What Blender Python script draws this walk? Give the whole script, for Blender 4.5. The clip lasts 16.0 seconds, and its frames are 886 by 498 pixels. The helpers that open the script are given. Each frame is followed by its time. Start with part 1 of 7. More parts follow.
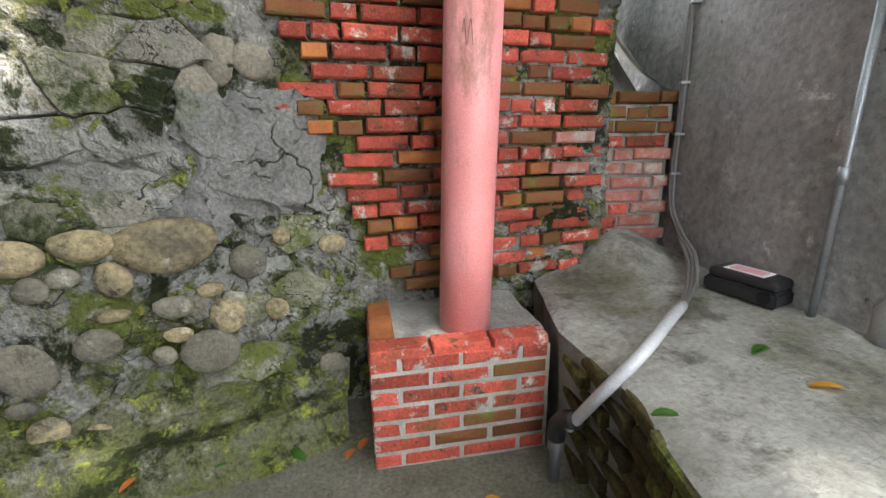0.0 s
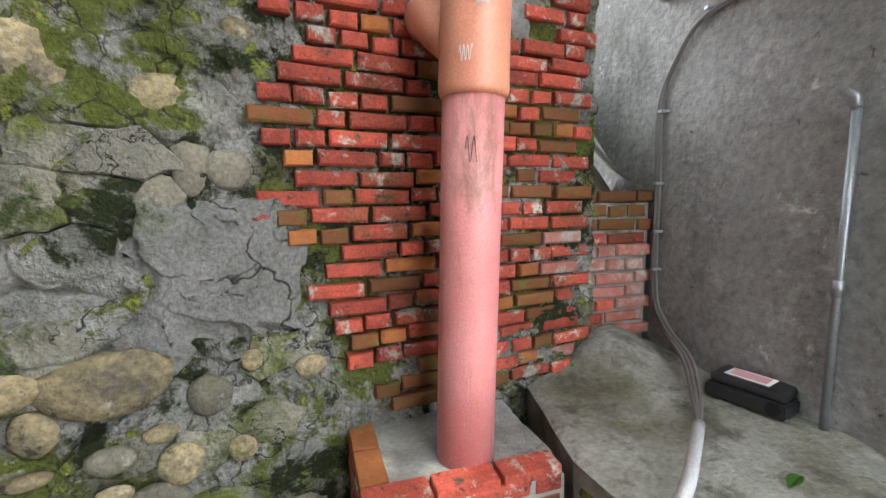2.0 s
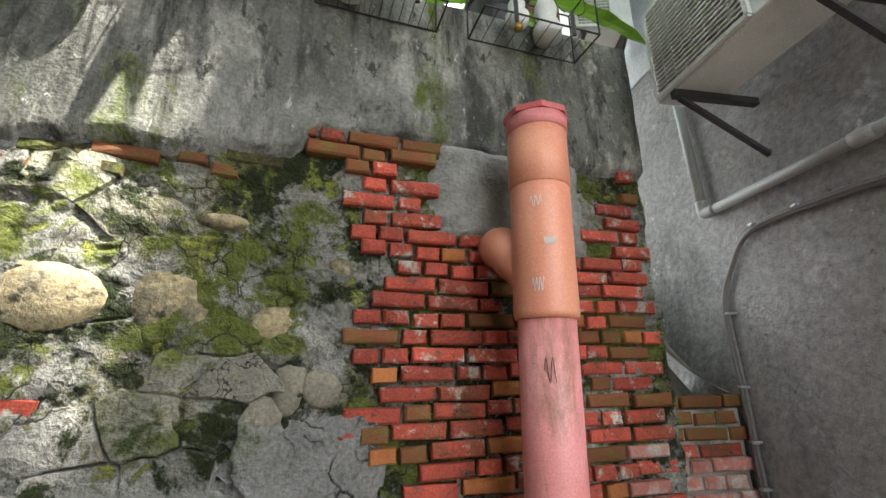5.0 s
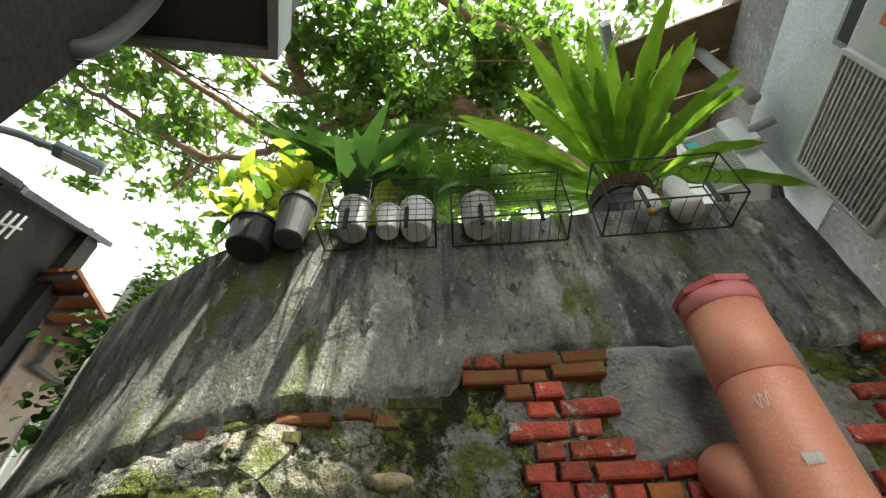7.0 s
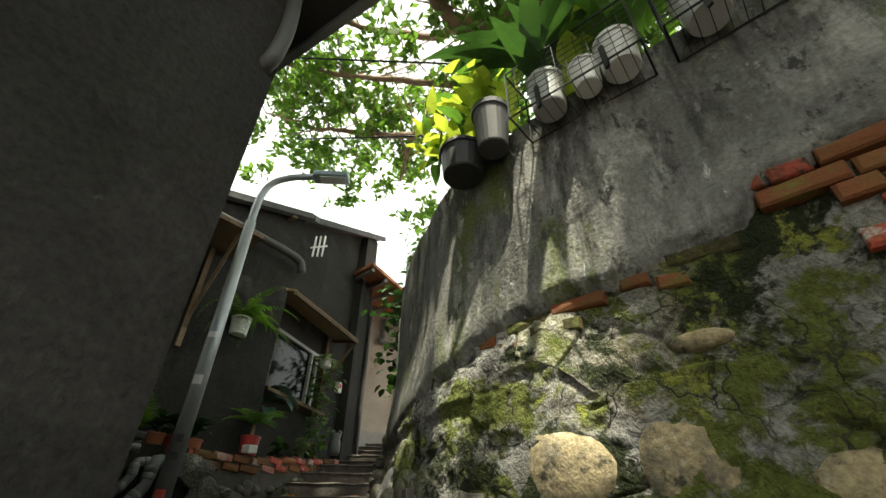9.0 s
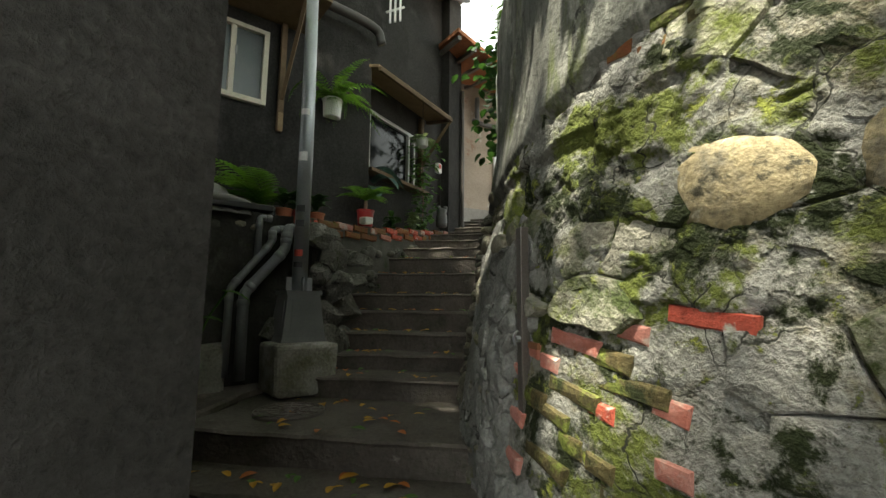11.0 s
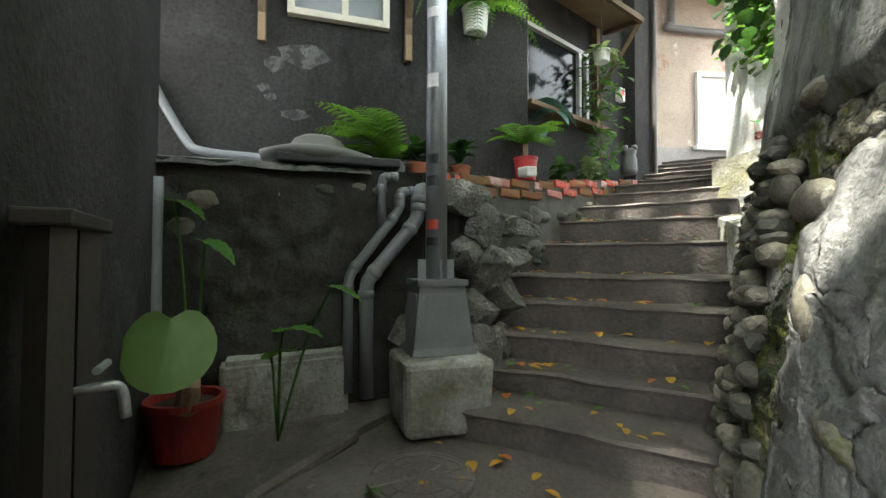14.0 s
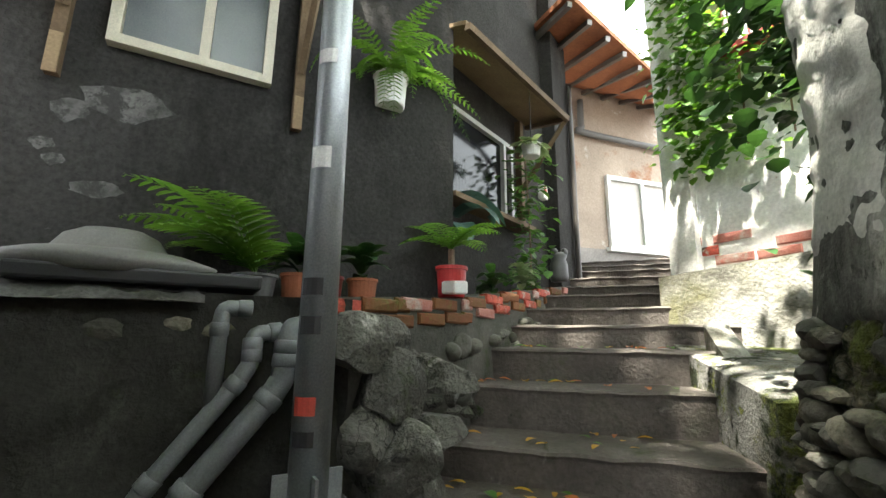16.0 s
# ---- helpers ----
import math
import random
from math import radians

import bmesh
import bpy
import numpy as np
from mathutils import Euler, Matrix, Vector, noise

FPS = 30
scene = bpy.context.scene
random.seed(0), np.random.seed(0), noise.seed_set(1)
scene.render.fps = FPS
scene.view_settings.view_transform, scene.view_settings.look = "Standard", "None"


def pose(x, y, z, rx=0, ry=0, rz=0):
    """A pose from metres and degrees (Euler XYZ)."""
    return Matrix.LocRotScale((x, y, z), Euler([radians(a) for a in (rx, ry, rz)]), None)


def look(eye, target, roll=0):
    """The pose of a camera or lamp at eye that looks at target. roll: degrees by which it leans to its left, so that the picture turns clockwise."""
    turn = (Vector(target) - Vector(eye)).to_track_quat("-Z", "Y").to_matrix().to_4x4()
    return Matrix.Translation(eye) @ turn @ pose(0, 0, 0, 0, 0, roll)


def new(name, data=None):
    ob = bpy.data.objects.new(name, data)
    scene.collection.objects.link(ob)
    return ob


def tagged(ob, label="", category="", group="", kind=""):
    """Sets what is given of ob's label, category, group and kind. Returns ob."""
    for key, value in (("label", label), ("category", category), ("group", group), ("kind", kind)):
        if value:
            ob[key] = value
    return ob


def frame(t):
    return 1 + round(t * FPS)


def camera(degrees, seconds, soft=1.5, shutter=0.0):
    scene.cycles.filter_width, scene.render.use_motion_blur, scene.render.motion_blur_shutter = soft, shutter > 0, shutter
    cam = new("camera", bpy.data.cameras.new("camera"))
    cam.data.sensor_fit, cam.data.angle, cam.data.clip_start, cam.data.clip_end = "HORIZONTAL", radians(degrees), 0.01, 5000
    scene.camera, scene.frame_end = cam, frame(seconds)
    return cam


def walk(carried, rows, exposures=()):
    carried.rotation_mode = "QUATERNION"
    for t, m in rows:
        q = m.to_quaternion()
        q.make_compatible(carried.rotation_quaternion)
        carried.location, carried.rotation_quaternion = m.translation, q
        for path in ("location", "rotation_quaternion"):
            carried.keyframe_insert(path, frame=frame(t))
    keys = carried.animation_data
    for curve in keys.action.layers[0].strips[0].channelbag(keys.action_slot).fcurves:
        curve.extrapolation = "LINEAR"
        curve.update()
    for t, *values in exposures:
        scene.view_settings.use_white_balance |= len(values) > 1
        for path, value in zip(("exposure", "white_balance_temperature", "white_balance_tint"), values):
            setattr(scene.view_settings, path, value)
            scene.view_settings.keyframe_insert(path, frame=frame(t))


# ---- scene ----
cam = camera(91.6, 16.0)
PATH = [
    (0, (0.094, 0.213, 1.29), (-0.001, 2.331, 0.703), -0.9),
    (0.5, (0.07, 0.289, 1.3), (0.011, 2.395, 0.663), -1.0),
    (1, (0.043, 0.413, 1.332), (0.001, 2.518, 0.694), -1.0),
    (1.5, (-0.03, 0.426, 1.419), (-0.01, 2.561, 0.888), -0.9),
    (2, (-0.085, 0.395, 1.46), (0.086, 2.571, 1.18), -0.7),
    (2.5, (-0.117, 0.387, 1.487), (0.175, 2.566, 1.416), -0.4),
    (3, (-0.111, 0.371, 1.505), (0.237, 2.543, 1.547), -0.5),
    (3.2, (-0.105, 0.364, 1.518), (0.252, 2.533, 1.594), -0.5),
    (5.3, (-0.191, 0.263, 1.619), (-0.384, 2.332, 2.344), -1.3),
    (5.5, (-0.188, 0.251, 1.632), (-0.47, 2.276, 2.445), -1.4),
    (6, (-0.188, 0.27, 1.672), (-0.64, 2.137, 2.742), -1.5),
    (6.5, (-0.196, 0.297, 1.691), (-0.725, 1.968, 3.022), -1.7),
    (7, (-0.201, 0.386, 1.707), (-0.844, 1.838, 3.231), -1.7),
    (7.5, (-0.206, 0.526, 1.741), (-1.078, 1.736, 3.358), -0.8),
    (8, (-0.229, 0.583, 1.745), (-1.382, 1.603, 3.317), -0.0),
    (8.5, (-0.278, 0.591, 1.706), (-1.674, 1.494, 3.147), 0.2),
    (9, (-0.336, 0.59, 1.662), (-1.955, 1.398, 2.912), 0.5),
    (9.5, (-0.383, 0.614, 1.617), (-2.223, 1.32, 2.594), 0.6),
    (10, (-0.429, 0.623, 1.579), (-2.423, 1.236, 2.276), 0.6),
    (10.2, (-0.46, 0.632, 1.562), (-2.495, 1.218, 2.157), 0.6),
    (12.3, (-1.183, 0.763, 1.56), (-3.34, 1.192, 1.604), 0.5),
    (12.5, (-1.271, 0.771, 1.601), (-3.433, 1.169, 1.634), 0.5),
    (13, (-1.471, 0.764, 1.652), (-3.651, 1.059, 1.66), 0.5),
    (13.5, (-1.643, 0.708, 1.682), (-3.842, 0.774, 1.698), 0.4),
    (14, (-1.807, 0.712, 1.747), (-3.991, 0.444, 1.803), 0.2),
    (14.5, (-1.951, 0.759, 1.871), (-4.103, 0.317, 1.994), 0.0),
    (15, (-2.152, 0.751, 1.909), (-4.314, 0.407, 2.122), 0.0),
    (15.5, (-2.428, 0.642, 2.059), (-4.605, 0.589, 2.379), 0.2),
    (16, (-2.665, 0.646, 2.109), (-4.808, 0.861, 2.558), 0.4),
]
EXPOSURES = [(0.0, 3.0, 6450, 9), (3.2, 3.05, 6450, 9), (5.5, 2.4, 6600, 7), (7.0, 2.0, 6800, 5), (8.0, 1.75, 7000, 3), (9.5, 1.55, 7200, 1), (10.2, 1.55, 7200, 1), (12.3, 2.75, 6700, 2), (13.5, 3.15, 6500, 4), (14.5, 3.6, 6400, 6), (15.2, 3.5, 6500, 6), (16.0, 3.25, 6600, 6)]
walk(cam, [(t, look(eye, target, roll)) for t, eye, target, roll in PATH], EXPOSURES)

# ---- light ----
SUN_DIR = Vector((0.32, -0.24, 0.92)).normalized()
world = bpy.data.worlds.new("sky")
scene.world = world
world.use_nodes = True
wn = world.node_tree
sky = wn.nodes.new("ShaderNodeTexSky")
sky.sky_type, sky.sun_disc = "NISHITA", False
sky.sun_elevation = math.asin(SUN_DIR.z)
sky.sun_rotation = math.atan2(SUN_DIR.x, SUN_DIR.y)
sky.air_density, sky.dust_density, sky.ozone_density = 1.0, 4.0, 1.0
hazy = wn.nodes.new("ShaderNodeMixRGB")
hazy.inputs[0].default_value = 0.75
hazy.inputs[2].default_value = (6.3, 6.5, 6.6, 1)
wn.links.new(sky.outputs[0], hazy.inputs[1])
wn.links.new(hazy.outputs[0], wn.nodes["Background"].inputs[0])
wn.nodes["Background"].inputs[1].default_value = 0.15
sun = new("sun", bpy.data.lights.new("sun", "SUN"))
sun.data.energy, sun.data.angle, sun.data.color = 5.0, radians(1.2), (1.0, 0.95, 0.85)
sun.matrix_world = look((0, 0, 9), Vector((0, 0, 9)) - SUN_DIR)

# ---- materials ----
def node_mat(name):
    m = bpy.data.materials.new(name)
    m.use_nodes = True
    return m, m.node_tree.nodes, m.node_tree.links, m.node_tree.nodes["Principled BSDF"]


def noise_fac(nt, lk, coord, scale, lo, hi, detail=6, rough=0.6, stretch=(1, 1, 1), dist=0.0):
    """A noise mask from 0 to 1 between the two thresholds."""
    mp = nt.new("ShaderNodeMapping")
    mp.inputs["Scale"].default_value = stretch
    lk.new(coord, mp.inputs["Vector"])
    n = nt.new("ShaderNodeTexNoise")
    n.inputs["Scale"].default_value, n.inputs["Detail"].default_value = scale, detail
    n.inputs["Roughness"].default_value, n.inputs["Distortion"].default_value = rough, dist
    lk.new(mp.outputs[0], n.inputs["Vector"])
    r = nt.new("ShaderNodeMapRange")
    r.inputs["From Min"].default_value, r.inputs["From Max"].default_value = lo, hi
    lk.new(n.outputs["Fac"], r.inputs["Value"])
    return r.outputs["Result"]


def blend(nt, lk, fac, a, b):
    x = nt.new("ShaderNodeMixRGB")
    for sock, v in ((x.inputs[0], fac), (x.inputs[1], a), (x.inputs[2], b)):
        if isinstance(v, tuple):
            sock.default_value = (*v, 1)
        elif isinstance(v, (int, float)):
            sock.default_value = v
        else:
            lk.new(v, sock)
    return x.outputs[0]


def math_node(nt, lk, op, a, b=0.0):
    x = nt.new("ShaderNodeMath")
    x.operation, x.use_clamp = op, True
    for sock, v in ((x.inputs[0], a), (x.inputs[1], b)):
        if isinstance(v, (int, float)):
            sock.default_value = v
        else:
            lk.new(v, sock)
    return x.outputs[0]


def surface(name, base, alt, layers=(), scale=5.0, rough=0.85, bump=0.25, bump_scale=60.0, metal=0.0, vary=0.0, local=False, spec=0.3, contrast=0.2, crack=0.0, depth=0.012):
    """base and alt mixed by broad noise; layers: (colour, scale, lo, hi, stretch) stains on top; vary: brightness from piece to piece."""
    m, nt, lk, bs = node_mat(name)
    if local:
        coord = nt.new("ShaderNodeTexCoord").outputs["Object"]
    else:
        coord = nt.new("ShaderNodeNewGeometry").outputs["Position"]
    col = blend(nt, lk, noise_fac(nt, lk, coord, scale, 0.35, 0.65), base, alt)
    grain = noise_fac(nt, lk, coord, bump_scale, 0.25, 0.75, 4)
    for lc, ls, lo, hi, st in layers:
        col = blend(nt, lk, noise_fac(nt, lk, coord, ls, lo, hi, 12, 0.72, st, 0.3), col, lc)
    line = None
    if crack:
        wob = nt.new("ShaderNodeTexNoise")
        wob.inputs["Scale"].default_value, wob.inputs["Detail"].default_value = crack * 1.3, 6
        lk.new(coord, wob.inputs["Vector"])
        add = nt.new("ShaderNodeVectorMath")
        add.operation = "MULTIPLY_ADD"
        lk.new(wob.outputs["Color"], add.inputs[0])
        add.inputs[1].default_value = (0.32, 0.32, 0.32)
        lk.new(coord, add.inputs[2])
        vor = nt.new("ShaderNodeTexVoronoi")
        vor.feature = "DISTANCE_TO_EDGE"
        vor.inputs["Scale"].default_value = crack
        lk.new(add.outputs[0], vor.inputs["Vector"])
        edge = nt.new("ShaderNodeMapRange")
        edge.inputs["From Min"].default_value, edge.inputs["From Max"].default_value = 0.006, 0.022
        edge.inputs["To Min"].default_value, edge.inputs["To Max"].default_value = 1.0, 0.0
        lk.new(vor.outputs["Distance"], edge.inputs["Value"])
        line = math_node(nt, lk, "MULTIPLY", edge.outputs[0], noise_fac(nt, lk, coord, 2.7, 0.47, 0.56))
        col = blend(nt, lk, line, col, (0.02, 0.02, 0.016))
    pits = noise_fac(nt, lk, coord, bump_scale * 1.7, 0.60, 0.70, 3, 0.7)
    col = blend(nt, lk, math_node(nt, lk, "MULTIPLY", pits, contrast), col, tuple(c * 0.25 for c in alt))
    hsv = nt.new("ShaderNodeHueSaturation")
    lk.new(col, hsv.inputs["Color"])
    val = nt.new("ShaderNodeMapRange")
    val.inputs["To Min"].default_value, val.inputs["To Max"].default_value = 1 - contrast, 1 + contrast
    lk.new(grain, val.inputs["Value"])
    if vary:
        info = nt.new("ShaderNodeObjectInfo")
        vr = nt.new("ShaderNodeMapRange")
        vr.inputs["To Min"].default_value, vr.inputs["To Max"].default_value = 1 - vary, 1 + vary
        lk.new(info.outputs["Random"], vr.inputs["Value"])
        mul = nt.new("ShaderNodeMath")
        mul.operation = "MULTIPLY"
        lk.new(val.outputs[0], mul.inputs[0])
        lk.new(vr.outputs[0], mul.inputs[1])
        lk.new(mul.outputs[0], hsv.inputs["Value"])
    else:
        lk.new(val.outputs[0], hsv.inputs["Value"])
    lk.new(hsv.outputs[0], bs.inputs["Base Color"])
    bs.inputs["Roughness"].default_value, bs.inputs["Metallic"].default_value = rough, metal
    bs.inputs["Specular IOR Level"].default_value = spec
    if bump:
        bp = nt.new("ShaderNodeBump")
        bp.inputs["Strength"].default_value, bp.inputs["Distance"].default_value = bump, depth
        b2 = noise_fac(nt, lk, coord, bump_scale * 0.25, 0.2, 0.8, 8, 0.7)
        lk.new(math_node(nt, lk, "SUBTRACT", math_node(nt, lk, "ADD", math_node(nt, lk, "MULTIPLY", b2, 0.7), math_node(nt, lk, "MULTIPLY", grain, 0.3)), line if line else 0.0), bp.inputs["Height"])
        lk.new(bp.outputs[0], bs.inputs["Normal"])
    return m


U = (1, 1, 1)
MOSS, DARKMOSS, LIME, BLACKISH = (0.12, 0.142, 0.03), (0.045, 0.06, 0.018), (0.42, 0.41, 0.36), (0.05, 0.05, 0.045)
rubble = surface("mossy_rubble_mortar", (0.37, 0.36, 0.335), (0.17, 0.17, 0.15),
                 ((LIME, 4.3, 0.57, 0.64, U), ((0.21, 0.19, 0.13), 1.6, 0.52, 0.60, U), ((0.022, 0.03, 0.009), 3.1, 0.50, 0.55, U), (MOSS, 2.6, 0.51, 0.56, U), ((0.03, 0.03, 0.025), 7.0, 0.56, 0.62, U), ((0.24, 0.265, 0.05), 7.0, 0.585, 0.64, U)), 4, 0.9, 0.9, 60, contrast=0.30, crack=4.2, depth=0.04)
grey_mortar = surface("brick_mortar", (0.32, 0.31, 0.285), (0.17, 0.17, 0.15), ((DARKMOSS, 3.0, 0.58, 0.72, U),), 7, 0.95, 0.6, 120)
brick_red = surface("red_brick", (0.47, 0.085, 0.055), (0.30, 0.058, 0.040),
                    (((0.13, 0.075, 0.03), 3.0, 0.53, 0.70, U), (LIME, 9.0, 0.56, 0.63, U), ((0.06, 0.045, 0.035), 14.0, 0.57, 0.64, U)), 11, 0.8, 0.5, 90, vary=0.35, contrast=0.35)
brick_olive = surface("mossy_brown_brick", (0.15, 0.08, 0.028), (0.19, 0.06, 0.028), ((MOSS, 9.0, 0.53, 0.68, U),), 11, 0.85, 0.35, 130, vary=0.25)
brick_pale = surface("pale_pink_brick", (0.42, 0.2, 0.17), (0.36, 0.12, 0.09), ((LIME, 8.0, 0.5, 0.65, U),), 11, 0.85, 0.35, 130, vary=0.2)
brick_orange = surface("orange_brick", (0.40, 0.15, 0.045), (0.3, 0.1, 0.04), ((MOSS, 8.0, 0.6, 0.7, U),), 11, 0.85, 0.35, 130, vary=0.2)
plaster = surface("weathered_grey_plaster", (0.19, 0.19, 0.175), (0.10, 0.102, 0.09),
                  (((0.30, 0.295, 0.27), 1.5, 0.50, 0.62, (1, 1, 0.6)), (BLACKISH, 2.6, 0.48, 0.60, (2.0, 2.0, 0.38)), ((0.36, 0.355, 0.32), 3.6, 0.56, 0.66, (1, 1, 0.55)), ((0.085, 0.105, 0.025), 1.7, 0.53, 0.62, (1.5, 1.5, 0.5)), ((0.46, 0.46, 0.43), 11, 0.62, 0.67, (1, 1, 0.5)), (BLACKISH, 14, 0.575, 0.63, (1, 1, 0.6))), 2.2, 0.9, 0.5, 60, contrast=0.3, depth=0.02)
cement_patch = surface("rough_cement_patch", (0.36, 0.355, 0.34), (0.24, 0.235, 0.22), ((BLACKISH, 11, 0.62, 0.72, U),), 9, 0.95, 1.0, 60)
dark_render = surface("dark_grey_cement_render", (0.052, 0.050, 0.049), (0.034, 0.033, 0.032),
                      (((0.075, 0.073, 0.071), 2.0, 0.54, 0.74, U), ((0.018, 0.0175, 0.017), 1.1, 0.52, 0.72, (1, 1, 0.4)), ((0.10, 0.098, 0.093), 7.0, 0.66, 0.74, U)), 1.4, 0.92, 0.45, 45, contrast=0.3, depth=0.02, spec=0.06)
concrete = surface("stained_concrete", (0.35, 0.34, 0.31), (0.22, 0.215, 0.19),
                   (((0.42, 0.41, 0.38), 2.3, 0.54, 0.68, U), ((0.13, 0.125, 0.07), 1.9, 0.5, 0.66, U), ((0.11, 0.105, 0.085), 4.1, 0.52, 0.64, U), ((0.05, 0.05, 0.04), 18, 0.64, 0.7, U)), 3.0, 0.9, 0.6, 50, contrast=0.25, depth=0.016)
step_concrete = surface("worn_dark_step_concrete", (0.115, 0.10, 0.088), (0.07, 0.06, 0.053),
                        (((0.05, 0.05, 0.035), 2.3, 0.54, 0.7, U), ((0.24, 0.225, 0.2), 6.0, 0.62, 0.75, U), (DARKMOSS, 4.0, 0.62, 0.75, U), ((0.03, 0.028, 0.024), 14, 0.62, 0.7, U)), 3.5, 0.82, 0.6, 45, contrast=0.24, depth=0.016)
river_stone = surface("tan_river_stone", (0.33, 0.265, 0.15), (0.21, 0.175, 0.11), (((0.13, 0.115, 0.085), 5.0, 0.5, 0.62, U), ((0.46, 0.42, 0.32), 8.0, 0.6, 0.68, U), (MOSS, 5.5, 0.58, 0.7, U), ((0.05, 0.045, 0.03), 12.0, 0.57, 0.64, U)), 6, 0.8, 0.7, 50, vary=0.3, contrast=0.5, depth=0.012)
field_stone = surface("grey_field_stone", (0.22, 0.20, 0.155), (0.13, 0.12, 0.095), (((0.40, 0.38, 0.32), 6.0, 0.58, 0.68, U), ((0.08, 0.075, 0.055), 5.0, 0.53, 0.64, U), (MOSS, 4.0, 0.57, 0.68, U)), 6, 0.85, 0.6, 70, vary=0.35, contrast=0.35)
grey_stone = surface("grey_rubble_stone", (0.34, 0.32, 0.26), (0.22, 0.21, 0.18), (((0.36, 0.34, 0.28), 4.5, 0.56, 0.68, U), (DARKMOSS, 2.2, 0.50, 0.60, U), (MOSS, 1.9, 0.48, 0.57, U), ((0.26, 0.29, 0.05), 6.0, 0.6, 0.68, U)), 6, 0.9, 0.9, 60, vary=0.25, contrast=0.25, crack=7.0, depth=0.025)
dark_stone = surface("damp_dark_stone", (0.11, 0.105, 0.09), (0.065, 0.065, 0.052), ((DARKMOSS, 3.5, 0.55, 0.7, U), ((0.2, 0.19, 0.165), 5.0, 0.62, 0.75, U)), 6, 0.9, 0.5, 70, vary=0.3)

# ---- mesh helpers ----
def thing(name, label, category, kind="", group="", at=(0, 0, 0)):
    ob = new(name)
    ob.location = at
    return tagged(ob, label, category, group, kind)


def as_mesh(name, bm, material, smooth=False):
    me = bpy.data.meshes.new(name)
    if smooth:
        for f in bm.faces:
            f.smooth = True
    bm.to_mesh(me)
    bm.free()
    me.materials.append(material)
    return me


def part(name, bm, material, parent=None, label="", smooth=False, world=True):
    """One mesh object under a thing; world: the mesh is given in the place's own coordinates."""
    ob = new(name, as_mesh(name, bm, material, smooth))
    if parent:
        ob.parent = parent
        if world:
            off = Vector(parent.location)
            top = parent.parent
            while top:
                off += Vector(top.location)
                top = top.parent
            ob.location = -off
    if label:
        ob["label"] = label
    return ob


def lump(bm, verts, faces):
    vs = [bm.verts.new(v) for v in verts]
    for f in faces:
        bm.faces.new([vs[i] for i in f])
    return vs


BOX_FACES = ((0, 3, 2, 1), (4, 5, 6, 7), (0, 1, 5, 4), (1, 2, 6, 5), (2, 3, 7, 6), (3, 0, 4, 7))


def block(bm, size, m=Matrix(), bevel=0.0):
    """A box of that size centred on m's origin."""
    x, y, z = (v / 2 for v in size)
    t = bmesh.new()
    lump(t, [(-x, -y, -z), (x, -y, -z), (x, y, -z), (-x, y, -z), (-x, -y, z), (x, -y, z), (x, y, z), (-x, y, z)], BOX_FACES)
    if bevel:
        bmesh.ops.bevel(t, geom=t.edges[:], offset=bevel, segments=2, profile=0.5, affect="EDGES")
    bmesh.ops.transform(t, matrix=m, verts=t.verts)
    me = bpy.data.meshes.new("tmp")
    t.to_mesh(me)
    t.free()
    bm.from_mesh(me)
    bpy.data.meshes.remove(me)
    return bm


def prism(bm, outline, z0, z1):
    """A vertical prism over a plan outline; z1 may be one height or one for each corner."""
    n = len(outline)
    tops = z1 if isinstance(z1, (list, tuple)) else [z1] * n
    a = [bm.verts.new((p[0], p[1], z0)) for p in outline]
    b = [bm.verts.new((p[0], p[1], h)) for p, h in zip(outline, tops)]
    for i in range(n):
        j = (i + 1) % n
        bm.faces.new((a[i], a[j], b[j], b[i]))
    bm.faces.new(b)
    bm.faces.new(a[::-1])
    bmesh.ops.recalc_face_normals(bm, faces=bm.faces)
    return bm


def smooth_line(points, n):
    """Catmull-Rom through the points, n samples a stretch."""
    p = [Vector(q) for q in points]
    p = [2 * p[0] - p[1]] + p + [2 * p[-1] - p[-2]]
    out = []
    for i in range(1, len(p) - 2):
        for k in range(n):
            t = k / n
            out.append(0.5 * (2 * p[i] + (p[i + 1] - p[i - 1]) * t + (2 * p[i - 1] - 5 * p[i] + 4 * p[i + 1] - p[i + 2]) * t * t
                              + (3 * p[i] - p[i - 1] - 3 * p[i + 1] + p[i + 2]) * t ** 3))
    return out + [p[-2]]


def tube(bm, points, radius, sides=10, caps=True):
    """A round tube along points; radius is one number or one for each point."""
    pts = [Vector(p) for p in points]
    rad = radius if isinstance(radius, (list, tuple)) else [radius] * len(pts)
    side = None
    rings = []
    for i, p in enumerate(pts):
        d = (pts[min(i + 1, len(pts) - 1)] - pts[max(i - 1, 0)]).normalized()
        if side is None:
            side = d.orthogonal().normalized()
        side = (side - d * side.dot(d)).normalized()
        up = d.cross(side)
        rings.append([bm.verts.new(p + rad[i] * (math.cos(2 * math.pi * k / sides) * side + math.sin(2 * math.pi * k / sides) * up)) for k in range(sides)])
    for a, b in zip(rings, rings[1:]):
        for k in range(sides):
            bm.faces.new((a[k], a[(k + 1) % sides], b[(k + 1) % sides], b[k]))
    if caps:
        bm.faces.new(rings[0][::-1])
        bm.faces.new(rings[-1])
    return bm


